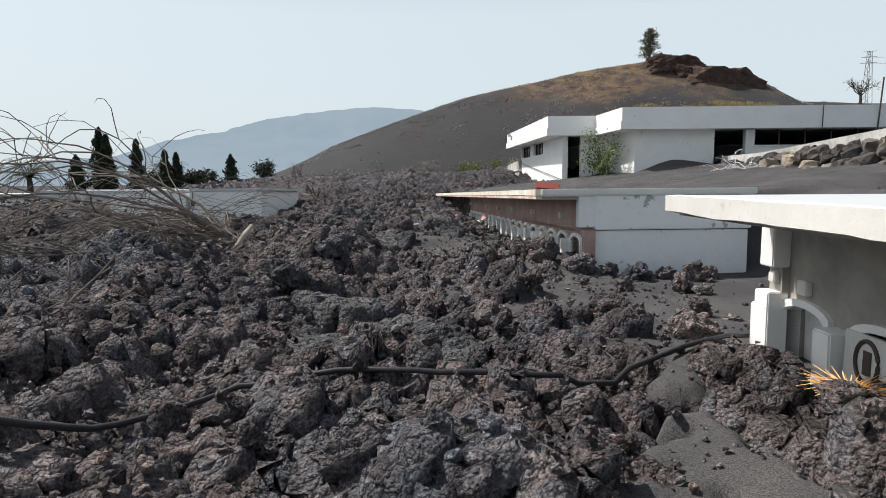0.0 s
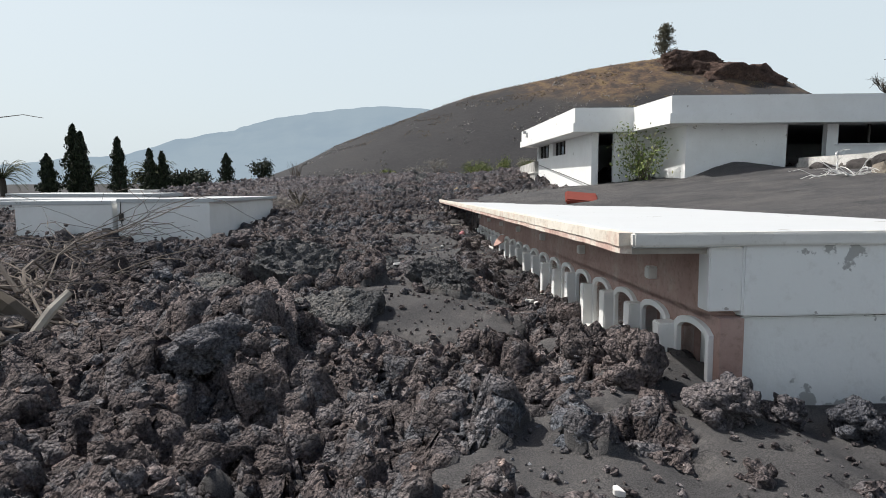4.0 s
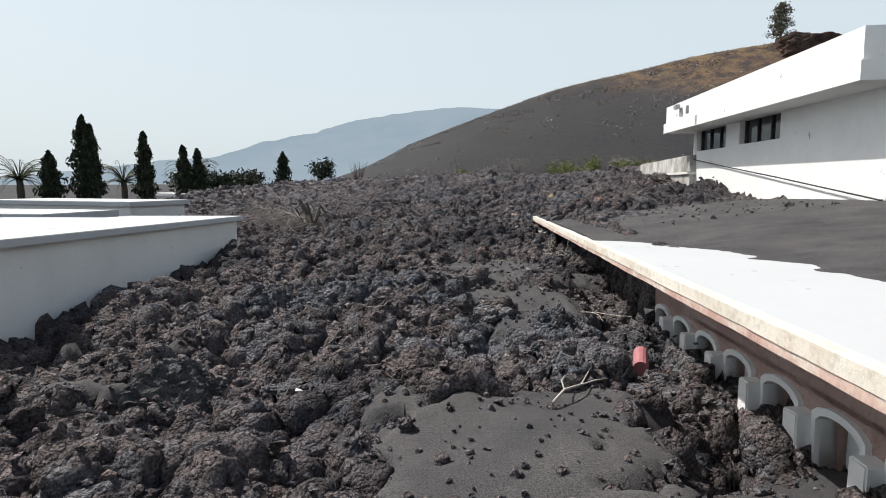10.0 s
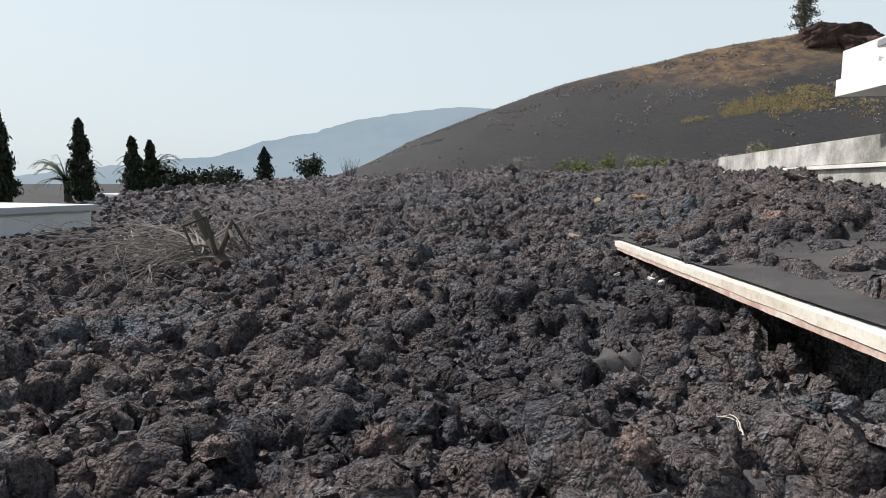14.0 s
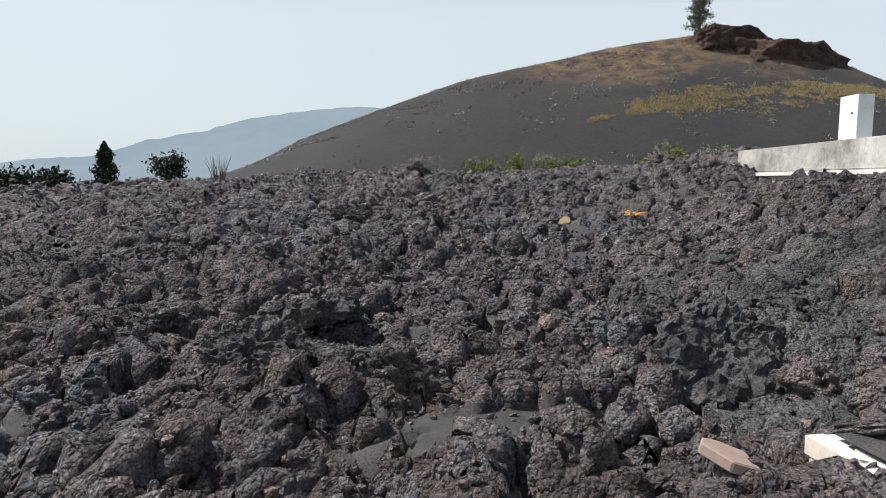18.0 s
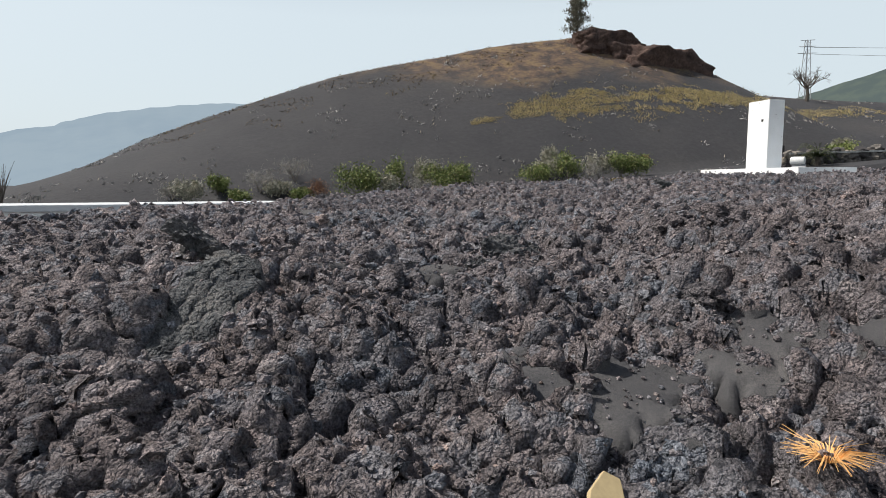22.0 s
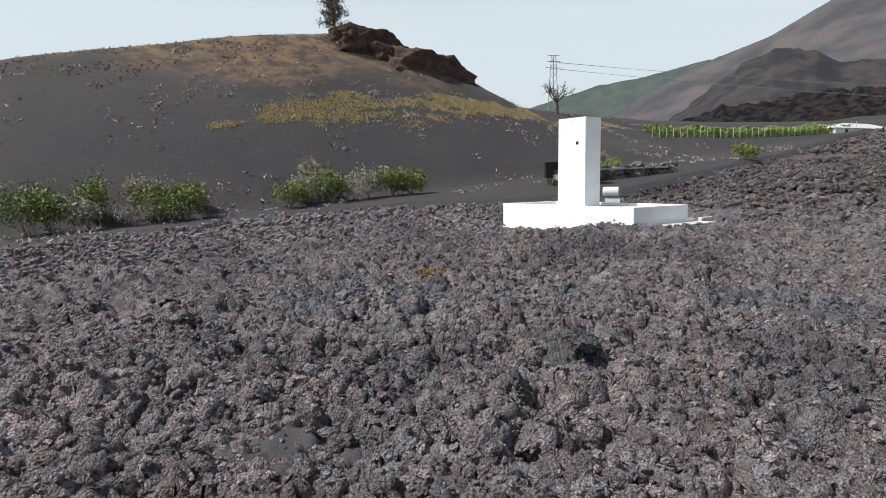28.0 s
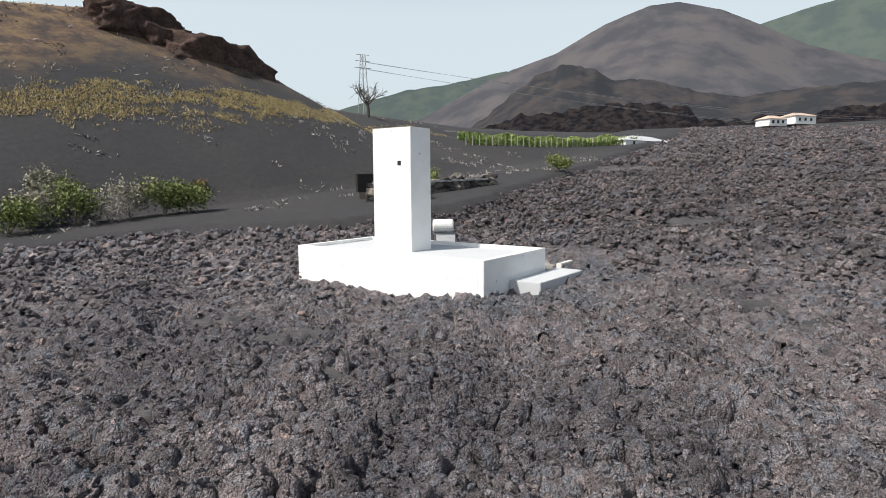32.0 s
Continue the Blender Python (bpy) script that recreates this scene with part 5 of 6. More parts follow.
# No recess is cut; a near-black patch paints the hole's shade.
part("hole_patch", box(1.405, 1.425, 4.48, 4.64, 6.62, 6.78), MAT_DARK, tower, "small dark square patch standing in for a hole")
heater = thing("solar_water_heater", pose(30.5, 78.3, 2.6, 0, 0, -51), "white solar water heater tank on a stand", "water heater")
part("tank", tube([(-0.45, 0, 1.52), (-0.40, 0, 1.52), (0.40, 0, 1.52), (0.45, 0, 1.52)], [0.20, 0.27, 0.27, 0.20], 18), MAT_PALE, heater, "white cylindrical tank")
ob = part("collector", box(-0.40, 0.42, -0.9, 0.0, -0.03, 0.03, 0.01), MAT_STEEL, heater, "grey collector panel")
ob.matrix_local = pose(0.1, 0.0, 1.25, 48, 0, 0)
for sx in (-0.35, 0.35):
    part("leg", tube([(sx, 0.1, 0), (sx, 0.1, 1.35)], 0.025, 5), MAT_STEEL, heater)
slab = thing("concrete_slab", M, "sunlit white terrace slab beside the drowned house", "slab")
part("terrace", box(1.6, 5.1, -1.15, -0.02, 2.2, 2.72, 0.02), MAT_ROOF, slab)
part("kerb", box(4.9, 7.2, 0.0, 1.45, 2.2, 2.80, 0.02), MAT_GREY, slab)
part("coping", box(4.35, 7.2, 1.5, 1.7, 2.2, 3.02, 0.02), MAT_OLD, slab)
part("coping", box(5.15, 7.2, -0.25, -0.03, 2.2, 2.88, 0.02), MAT_OLD, slab)


# ---- growing and dead plants ----
def leaf_mesh(name, centres, size, mat, rnd_seed, flat=False, up=0.0, thin=0.35):
    """Many small leaves, each a bent quad, at the given places."""
    rg = np.random.default_rng(rnd_seed)
    c = np.asarray(centres, dtype=float)
    n = len(c)
    d = rg.normal(size=(n, 3))
    d[:, 2] += up
    d /= np.linalg.norm(d, axis=1)[:, None]
    if flat:
        d[:, 2] *= 0.35
    e = np.cross(d, np.array((0, 0, 1.0)) if flat else rg.normal(size=(n, 3)))
    e /= np.linalg.norm(e, axis=1)[:, None]
    s = np.asarray(size) * rg.uniform(0.6, 1.4, n)
    L, Wd = d * s[:, None], e * (s * thin)[:, None]
    V0 = np.stack([c - L * 0.5, c + Wd * 0.5, c + L * 0.5, c - Wd * 0.5], 1).reshape(-1, 3)
    F0 = np.arange(4 * n).reshape(n, 4)
    return raw_mesh(name, V0, F0, mat, False)


def put_mesh(name, me, parent, label=""):
    ob = new(name, me)
    ob.parent = parent
    if label:
        ob["label"] = label
    return ob


def ground_at(x, y):
    xa, ya = np.array([float(x)]), np.array([float(y)])
    e = lava_edge(xa, ya)[0]
    return float(surface(xa, ya)[0][0]) if e > 0.5 else float(ground_z(xa, ya)[0])


def cypress(x, y, z0, z1, r, seed, label):
    t = thing("cypress_tree", pose(x, y, z0), label, "tree", "cypress trees")
    rg = np.random.default_rng(seed)
    h = z1 - z0
    part("trunk", tube([(0, 0, -0.5), (0, 0, h * 0.5), (0.02, 0, h * 0.93)], [0.14, 0.09, 0.02], 7), MAT_BARK, t)
    n = 3400
    u = rg.uniform(0.02, 1, n) ** 0.9
    lobe = 1 + 0.25 * np.sin(u * 23 + seed) + 0.2 * rg.normal(size=n)
    prof = r * np.clip(np.minimum(0.5 + 2.6 * u, 1.0) * (1 - u) ** 0.55 * 1.12, 0.03, 1) * lobe
    ang = rg.uniform(0, 6.283, n)
    rad = prof * np.sqrt(rg.uniform(0.25, 1, n)) * (1 + 0.22 * np.sin(3 * ang + seed))
    c = np.stack([rad * np.cos(ang), rad * np.sin(ang), u * h], -1)
    put_mesh("crown", leaf_mesh("crown", c, 0.26, MAT_CYPRESS, seed, up=1.6, thin=0.42), t, "dense dark green foliage")


for i, (x, y, z1, r, lab) in enumerate((
        (-27.1, 48.6, 5.75, 0.72, "tall dark cypress with a narrow split top"),
        (-26.4, 48.3, 5.2, 0.6, "tall dark cypress with a narrow split top"),
        (-27.4, 54.4, 5.25, 0.62, "slender dark green cypress"),
        (-26.5, 57.5, 4.5, 0.55, "short dark cypress with a twin top"),
        (-25.8, 58.2, 4.3, 0.5, "short dark cypress with a twin top"),
        (-28.0, 47.0, 3.6, 0.55, "small dark green cypress"),
        (-29.2, 80.4, 5.15, 0.95, "lone conical dark cypress"))):
    cypress(x, y, 0.6, z1, r, 40 + i, lab)


def shrub(x, y, z, rx, rz, seed, mat, label, name="shrub", n=700, leaf=0.16, group="shrubs on the ash", thin=0.5):
    t = thing(name, pose(x, y, z), label, "shrub", group)
    rg = np.random.default_rng(seed)
    bm = bmesh.new()
    rn = random.Random(seed)
    tips = []
    for _ in range(9):
        an, le = rn.uniform(0, 6.28), rn.uniform(0.5, 1.0)
        tip = Vector((math.cos(an) * rx * le * 0.8, math.sin(an) * rx * le * 0.8, rz * rn.uniform(0.7, 1.5)))
        tips.append(tip)
        tube([(0, 0, -0.1), tuple(tip * 0.5 + Vector((0, 0, 0.1 * rz))), tuple(tip)], [0.03, 0.02, 0.008], 5, bm)
    part("stem", bm, MAT_TWIG, t)
    k = rg.integers(0, len(tips), n)
    c = np.array([tips[i][:] for i in k]) + rg.normal(size=(n, 3)) * np.array([rx * 0.30, rx * 0.30, rz * 0.28])
    c[:, 2] = np.maximum(c[:, 2], 0.03)
    put_mesh("foliage", leaf_mesh("foliage", c, leaf, mat, seed + 1, up=0.4, thin=thin), t)
    return t


# round clipped bushes among the cypresses
for i, (x, y, z, rx, rz) in enumerate(((-26.6, 85.0, 1.6, 1.25, 1.5), (-31.7, 76.6, 0.9, 1.5, 1.1), (-27.0, 66.0, 0.8, 1.5, 1.0), (-25.0, 60.5, 0.7, 1.2, 0.9), (-29.5, 63.0, 0.7, 1.6, 1.1))):
    shrub(x, y, z, rx, rz, 70 + i, MAT_CYPRESS, "dark rounded evergreen bush", "bush", 1500, 0.3, "evergreen bushes")


def palm(x, y, z, h, seed):
    t = thing("palm_tree", pose(x, y, z), "palm with arching grey-green fronds", "tree", "palms")
    rn = random.Random(seed)
    part("trunk", tube([(0, 0, -0.5), (0.05, 0, h * 0.6), (0, 0, h)], [0.30, 0.24, 0.22], 9), MAT_BARK, t)
    for k in range(44):
        an, rise = 6.283 * k / 17 + rn.uniform(-0.1, 0.1), rn.uniform(0.1, 1.9)
        L = rn.uniform(2.0, 2.7)
        pts = [Vector((math.cos(an) * L * u * (1 - 0.15 * u), math.sin(an) * L * u * (1 - 0.15 * u), h + L * (rise * u - (0.55 + 0.45 * rise) * u * u))) for u in (0, 0.2, 0.4, 0.6, 0.8, 1.0)]
        bm = tube([tuple(p) for p in pts], [0.03, 0.025, 0.02, 0.015, 0.01, 0.005], 4)
        for i in range(1, 6):
            for sgn in (-1, 1):
                for f in (0.0, 0.17, 0.34, 0.5, 0.67, 0.84):
                    p = pts[i - 1].lerp(pts[i], f)
                    side = Vector((-math.sin(an), math.cos(an), 0)) * sgn * 0.42 * (1.1 - 0.13 * i) + Vector((math.cos(an), math.sin(an), -0.3)) * 0.18
                    q = p + side
                    w = Vector((math.cos(an), math.sin(an), 0)) * 0.035
                    bm.faces.new([bm.verts.new(v) for v in (p - w, p + w, q)])
        part("frond", bm, MAT_PALM, t)


palm(-36.3, 53.3, 0.2, 1.9, 1)
palm(-33.4, 60.0, 0.2, 1.7, 2)
palm(-29.0, 62.5, 0.3, 2.0, 3)
palm(52.6, 100.6, ground_at(52.6, 100.6), 1.1, 4)

# shrubs at the foot of the hill
FOOT = (
    (-17.2, 116, 1.8, 1.5, 1), (-14.5, 119, 1.3, 1.2, 0), (-19.5, 118, 1.3, 1.0, 2), (-9.5, 119, 1.7, 1.6, 2), (-7.3, 118, 1.5, 1.1, 1), (-5.4, 121, 2.2, 1.5, 2), (-11.8, 117, 1.2, 0.9, 0),
    (-2.8, 116.5, 1.5, 1.4, 3), (-4.6, 116, 1.1, 0.9, 0), (2.0, 115, 2.4, 2.2, 0), (3.6, 115.5, 1.6, 1.6, 0), (7.0, 117.5, 1.4, 2.4, 0), (6.5, 115, 1.2, 1.4, 1),
    (10.0, 115, 1.5, 1.2, 2), (12.0, 115, 2.0, 1.9, 0), (14.6, 115.5, 1.7, 1.8, 0), (11.2, 118, 1.6, 1.9, 1), (16.0, 118, 1.0, 0.8, 2),
    (24.4, 115, 1.8, 1.5, 0), (26.8, 117, 1.6, 1.7, 1), (29.0, 115, 1.7, 1.9, 0), (31.2, 114, 1.5, 1.3, 2), (33.2, 115, 1.5, 1.8, 1), (35.4, 113.5, 1.9, 1.7, 0), (37.6, 113.5, 1.6, 1.4, 0), (28.0, 119, 1.0, 1.6, 1),
    (42, 119, 0.5, 0.4, 3), (61, 106, 1.6, 1.1, 0), (84, 102, 1.6, 1.2, 0), (72, 118, 1.2, 0.9, 1))
for i, (x, y, rx, rz, k) in enumerate(FOOT):
    mat = (MAT_SHRUB, MAT_GREYSHRUB, MAT_TWIGSTUFF, MAT_RUST)[k]
    lab = ("bright green leafy shrub on black ash", "pale olive shrub on black ash", "grey leafless shrub on black ash", "rusty dry shrub on black ash")[k]
    shrub(x, y, ground_at(x, y), rx, rz, 100 + i, mat, lab, n=1900 if k < 2 else 900, leaf=0.26 if k < 2 else 0.55, thin=0.55 if k < 2 else 0.07)

# dry reed clump
reed = thing("reed_clump", pose(-21.5, 83.5, 1.4), "tall dry grey-brown reed clump", "plant")
rn = random.Random(8)
bm = bmesh.new()
for k in range(70):
    an, le = rn.uniform(0, 6.28), rn.uniform(1.4, 2.9)
    lean = rn.uniform(0.05, 0.5)
    tube([(0.25 * math.cos(an), 0.25 * math.sin(an), 0), (0.25 * math.cos(an) + lean * le * 0.4 * math.cos(an), lean * le * 0.4 * math.sin(an), le * 0.6), (lean * le * math.cos(an), lean * le * math.sin(an), le)], [0.02, 0.016, 0.006], 3, bm)
part("stalk", bm, MAT_TWIG, reed)

# pine on the brow
px, py = 45.6, 152.0
pine = thing("pine_tree", pose(px, py, ground_at(px, py) - 0.3) @ Matrix.Scale(1.3, 4), "lone pine with thin layered crown on the hill", "tree")
part("trunk", tube([(0, 0, 0), (0.1, 0, 3.5), (0.0, 0, 7.2)], [0.22, 0.16, 0.03], 8), MAT_BARK, pine)
rn = random.Random(4)
for k in range(17):
    z = 2.0 + 5.0 * k / 17
    an, le = k * 2.4 + rn.uniform(-0.4, 0.4), (1.0 - k / 18.0) ** 0.8 * 2.0 * rn.uniform(0.7, 1.15) + 0.25
    tip = Vector((math.cos(an) * le, math.sin(an) * le, z + 0.25 * le))
    limb = part("limb", tube([(0, 0, z), tuple(tip * 0.5 + Vector((0, 0, z * 0.5))), tuple(tip)], [0.05, 0.035, 0.01], 5), MAT_BARK, pine)
    rg = np.random.default_rng(200 + k)
    u = rg.uniform(0.2, 1.12, 210)[:, None]
    c = np.array((0, 0, z)) * (1 - u) + np.array(tip[:]) * u + rg.normal(size=(210, 3)) * np.array((0.36, 0.36, 0.24))
    tagged(put_mesh("needle_tuft", leaf_mesh("needle_tuft", c, 0.34, MAT_PINE, 300 + k, up=0.6, thin=0.35), limb), kind="stuff")


def branch_out(bm, p, d, length, r, depth, rn, curl=0.25, kids=3, sag=0.0, lift=0.7, top=9.0):
    """A crooked branch with side branches, into bm."""
    pts, rad = [p], [r]
    n = 8 if depth else 5
    q, dd = Vector(p), Vector(d).normalized()
    spots = []
    for i in range(n):
        dd = (dd + Vector((rn.uniform(-curl, curl), rn.uniform(-curl, curl), rn.uniform(-curl, curl) - sag * (i + 1) / n))).normalized()
        dd.z = min(dd.z, top)
        q = q + dd * (length / n)
        pts.append(tuple(q))
        rad.append(r * (1 - 0.8 * (i + 1) / n) + 0.0015)
        spots.append((q.copy(), dd.copy()))
    tube(pts, rad, 5 if depth > 1 else 4, bm)
    if depth:
        for _ in range(kids):
            s, sd = rn.choice(spots[:-1])
            nd = (sd + Vector((rn.uniform(-0.9, 0.9), rn.uniform(-0.9, 0.9), rn.uniform(-0.4, 0.7)))).normalized()
            branch_out(bm, tuple(s), nd, length * rn.uniform(0.45, 0.75), r * 0.55, depth - 1, rn, curl, kids, sag, lift, top)


# bare tree on the saddle, with the pylon behind it
bx, by = 94.0, 149.5
bare = thing("bare_tree", pose(bx, by, ground_at(bx, by) - 0.3), "leafless dark tree on the saddle", "tree")
rn = random.Random(21)
part("trunk", tube([(0, 0, 0), (0.2, 0, 1.6), (0.1, 0.1, 3.2)], [0.42, 0.34, 0.26], 8), MAT_BARK, bare)
for k in range(8):
    bm = bmesh.new()
    an = k * 0.785 + rn.uniform(-0.3, 0.3)
    branch_out(bm, (0.1, 0.1, 2.4 + 0.12 * k), (math.cos(an), math.sin(an), rn.uniform(0.5, 1.5)), rn.uniform(2.8, 4.0), 0.14, 3, rn, 0.3, 3)
    part("limb", bm, MAT_BARK, bare)

pylon = thing("power_pylon", pose(101, 158, ground_at(101, 158) - 1), "lattice steel power pylon", "pylon")
for sx, sy in ((-1, -1), (1, -1), (1, 1), (-1, 1)):
    part("leg", tube([(sx * 0.9, sy * 0.9, 0), (sx * 0.35, sy * 0.35, 14)], 0.07, 4), MAT_STEEL, pylon)
for k in range(8):
    w0, w1 = 0.9 - 0.069 * k, 0.9 - 0.069 * (k + 1)
    for (ax, ay), (cx, cy) in (((-1, -1), (1, -1)), ((1, -1), (1, 1)), ((1, 1), (-1, 1)), ((-1, 1), (-1, -1))):
        part("brace", tube([(ax * w0, ay * w0, 1.75 * k), (cx * w1, cy * w1, 1.75 * (k + 1))], 0.035, 4), MAT_STEEL, pylon)
for z, w in ((11.2, 2.0), (12.6, 1.7), (13.9, 1.4)):
    part("cross_arm", tube([(-w, 0.4, z), (w, -0.4, z + 0.1)], 0.06, 4), MAT_STEEL, pylon)
for k, (z, side, drop) in enumerate(((12.0, -1.9, 0.0), (12.0, 1.9, 1.2), (13.4, -1.6, 5.0), (13.4, 1.6, 6.4))):
    z0 = ground_at(101, 158) - 1 + z - 0.9
    pts = []
    for i in range(19):
        u = i / 18
        pts.append((101 + side + 235 * u, 158 - 95 * u, z0 + (24 + drop - z0) * u - 14 * u * (1 - u)))
    wire = part("power_line", tube(pts, 0.03, 4), MAT_STEEL, None)
    tagged(wire, "thin sagging overhead power line", "power line", "overhead power lines")


# yellow dry grass on the slope
rg = np.random.default_rng(31)
gx0 = rg.uniform(20, 100, 420000)
gy0 = rg.uniform(122, 150, 420000)
mid_y = np.interp(gx0, (20, 24, 30, 38, 52, 63, 75, 100), (131, 131.6, 132.5, 133.4, 133, 133.5, 134, 139))
half_y = np.interp(gx0, (20, 24, 34, 50, 66, 80, 100), (0.5, 1.3, 3.4, 3.4, 2.6, 3.0, 4.0))
dens = np.interp(gx0, (20, 62, 72, 100), (1.0, 1.0, 0.35, 0.22))
thick = np.clip(1.35 - np.abs(gy0 - mid_y) / half_y - 1.8 * fbm(gx0 / 5, gy0 / 3, 3, 66) - 2.2 * fbm(gx0 / 1.6, gy0 / 1.1, 3, 65), 0, 1) ** 1.6
inside = rg.uniform(size=420000) < dens * thick * 0.42
gx0, gy0 = gx0[inside], gy0[inside]
c = np.stack([gx0, gy0, ground_z(gx0, gy0) + 0.12], -1)
tagged(new("dry_grass", leaf_mesh("dry_grass", c, 0.34, MAT_GRASS, 32, up=1.3, thin=0.20)), "yellow dry grass on the ash slope", "grass", kind="stuff")
# pale dead tufts scattered over the slope
gx0, gy0 = rg.uniform(-60, 110, 2600), rg.uniform(104, 156, 2600)
clump = fbm(gx0 / 6, gy0 / 5, 3, 68) > 0.10
gx0, gy0 = gx0[clump], gy0[clump]
gx0 = np.repeat(gx0, 6) + rg.normal(size=len(gx0) * 6) * 0.35
gy0 = np.repeat(gy0, 6) + rg.normal(size=len(gy0) * 6) * 0.35
c = np.stack([gx0, gy0, ground_z(gx0, gy0) + 0.12], -1)
tagged(new("dead_tufts", leaf_mesh("dead_tufts", c, 0.55, MAT_TUFT, 33, up=0.6, thin=0.22)), "pale dead scrub tufts on the ash slope", "scrub", kind="stuff")
gx0, gy0 = rg.uniform(-55, 76, 9000), rg.uniform(138, 157, 9000)
keep = (fbm(gx0 / 8, gy0 / 4, 3, 69) + (gy0 - 150) * 0.02 > 0.05)
gx0, gy0 = gx0[keep], gy0[keep]
c = np.stack([gx0, gy0, ground_z(gx0, gy0) + 0.1], -1)
tagged(new("brown_scrub", leaf_mesh("brown_scrub", c, 0.30, leaf_material("brown_scrub", (0.10, 0.08, 0.06), (0.20, 0.145, 0.09), (0.27, 0.21, 0.10)), 34, up=0.6, thin=0.6)), "low brown scrub along the hill's crest", "scrub", kind="stuff")


def dead_bush(m, n, reach, rise, depth, seed, label, sag=0.12, r=0.02, mat=MAT_TWIG, kids=3, top=0.16):
    t = thing("dead_bush", m, label, "dead bush", "dead bushes")
    rn = random.Random(seed)
    for k in range(n):
        bm = bmesh.new()
        an = rn.uniform(*reach[2:])
        branch_out(bm, (rn.uniform(-0.2, 0.2), rn.uniform(-0.3, 0.3), rn.uniform(0, 0.15)), (math.cos(an), math.sin(an), rn.uniform(*rise)), rn.uniform(*reach[:2]), r * rn.uniform(0.6, 1.3), depth, rn, 0.42, kids, sag, 0.3, top)
        part("branch", bm, mat, t)
    return t


# uprooted bush near the start, and the one further on
t = dead_bush(pose(-2.6, 11.4, 0.55), 30, (1.4, 4.4, 1.9, 4.4), (-0.05, 0.45), 2, 1, "uprooted dead bush with a tangle of grey twigs", 0.10, 0.014, kids=4, top=0.34)
rn = random.Random(77)
for k in range(7):
    bm = bmesh.new()
    branch_out(bm, (-0.3 + rn.uniform(-0.2, 0.2), rn.uniform(-0.4, 0.3), 0.3), (-1, rn.uniform(-0.45, 0.15), rn.uniform(0.50, 0.80)), rn.uniform(3.4, 4.8), 0.020, 2, rn, 0.26, 4, 0.34, 0.3, 0.7)
    part("branch", bm, MAT_TWIG, t)
part("root", tube([(0.15, 0.1, -0.2), (-0.2, 0, 0.2), (-0.75, 0.05, 0.55)], [0.10, 0.09, 0.05], 8), MAT_BARK, t)
part("broken_branch", tube([(0.05, -0.2, -0.05), (0.22, -0.1, 0.22), (0.3, 0, 0.34)], [0.035, 0.04, 0.03], 7), MAT_TWIGPALE, t, "bleached broken branch")
t = dead_bush(pose(-2.35, 6.2, 0.35), 9, (0.8, 1.6, 1.6, 4.4), (0.2, 0.9), 2, 2, "dead grey shrub standing in the lava", 0.10, 0.016, top=0.8)
part("trunk", tube([(0, 0, -0.2), (-0.05, 0, 0.6), (-0.2, 0.1, 1.3)], [0.06, 0.05, 0.03], 7), MAT_BARK, t)
t = dead_bush(pose(-6.9, 33.0, 0.66), 40, (1.0, 3.6, 1.9, 4.5), (0.0, 0.40), 2, 3, "uprooted dead bush with pale twigs on the lava", 0.16, 0.013, plain("weathered_twig", (0.27, 0.245, 0.22), 0.85, scale=8), kids=3, top=0.26)
part("root", tube([(0.5, -0.3, -0.1), (0.1, 0, 0.25), (-0.2, 0.1, 0.7)], [0.10, 0.08, 0.05], 8), MAT_BARK, t, "charred root")
for k, (x1, y1, z1) in enumerate(((0.75, -0.5, 0.42), (0.5, 0.1, 0.55), (-0.1, -0.4, 0.62))):
    part("root", tube([(0.35, -0.25, 0.0), (0.5 * x1 + 0.2, 0.5 * y1, z1), (x1, y1, 0.8 * z1), (x1 + 0.25, y1 - 0.1, 0.1)], [0.04, 0.035, 0.028, 0.012], 7), MAT_BARK, t)

# tree against the chapel's door wall
vx, vy = 6.30, 26.25
t = thing("small_tree", pose(vx, vy, 1.5), "small leafy tree growing against the white wall", "tree")
rn = random.Random(14)
tips = []
for k in range(13):
    bm = bmesh.new()
    an = rn.uniform(-0.75, 2.3) + 3.0
    tip = Vector((rn.uniform(-0.95, 0.28), 0.0, rn.uniform(0.55, 1.75)))
    tip.y = rn.uniform(-1.5, 0.1) if tip.x > -0.3 else rn.uniform(-0.5, 0.2)
    tube([(0.05 * k - 0.2, 0, -0.2), (tip.x * 0.3, tip.y * 0.3, tip.z * 0.6), tuple(tip)], [0.025, 0.018, 0.006], 5, bm)
    part("stem", bm, MAT_TWIG, t)
    tips.append(tip)
rg = np.random.default_rng(15)
k = rg.integers(0, len(tips), 1100)
u = rg.uniform(0.5, 1.08, 1100)[:, None]
c = np.array([tips[i][:] for i in k]) * u + rg.normal(size=(1100, 3)) * 0.17
put_mesh("foliage", leaf_mesh("foliage", c, 0.095, MAT_TREELEAF, 16, thin=0.55), t, "light green leaves")

# ---- rubble retaining wall ----
a = Mat("field_stone", 0.9)
c0 = a.ramp(a.each(), [(0.0, (0.045, 0.042, 0.042)), (0.45, (0.095, 0.085, 0.080)), (0.75, (0.16, 0.145, 0.13)), (0.92, (0.30, 0.26, 0.21)), (1.0, (0.42, 0.36, 0.27))])
a.color(a.mix(0.8, c0, a.ramp(a.noise(7, 6, 0.75), [(0.3, (0.45, 0.45, 0.45)), (0.6, (1.25, 1.25, 1.25))]), "MULTIPLY"))
a.bump(a.noise(12, 6, 0.75), 0.8, 0.06)
MAT_STONE = a.m
STONES = []
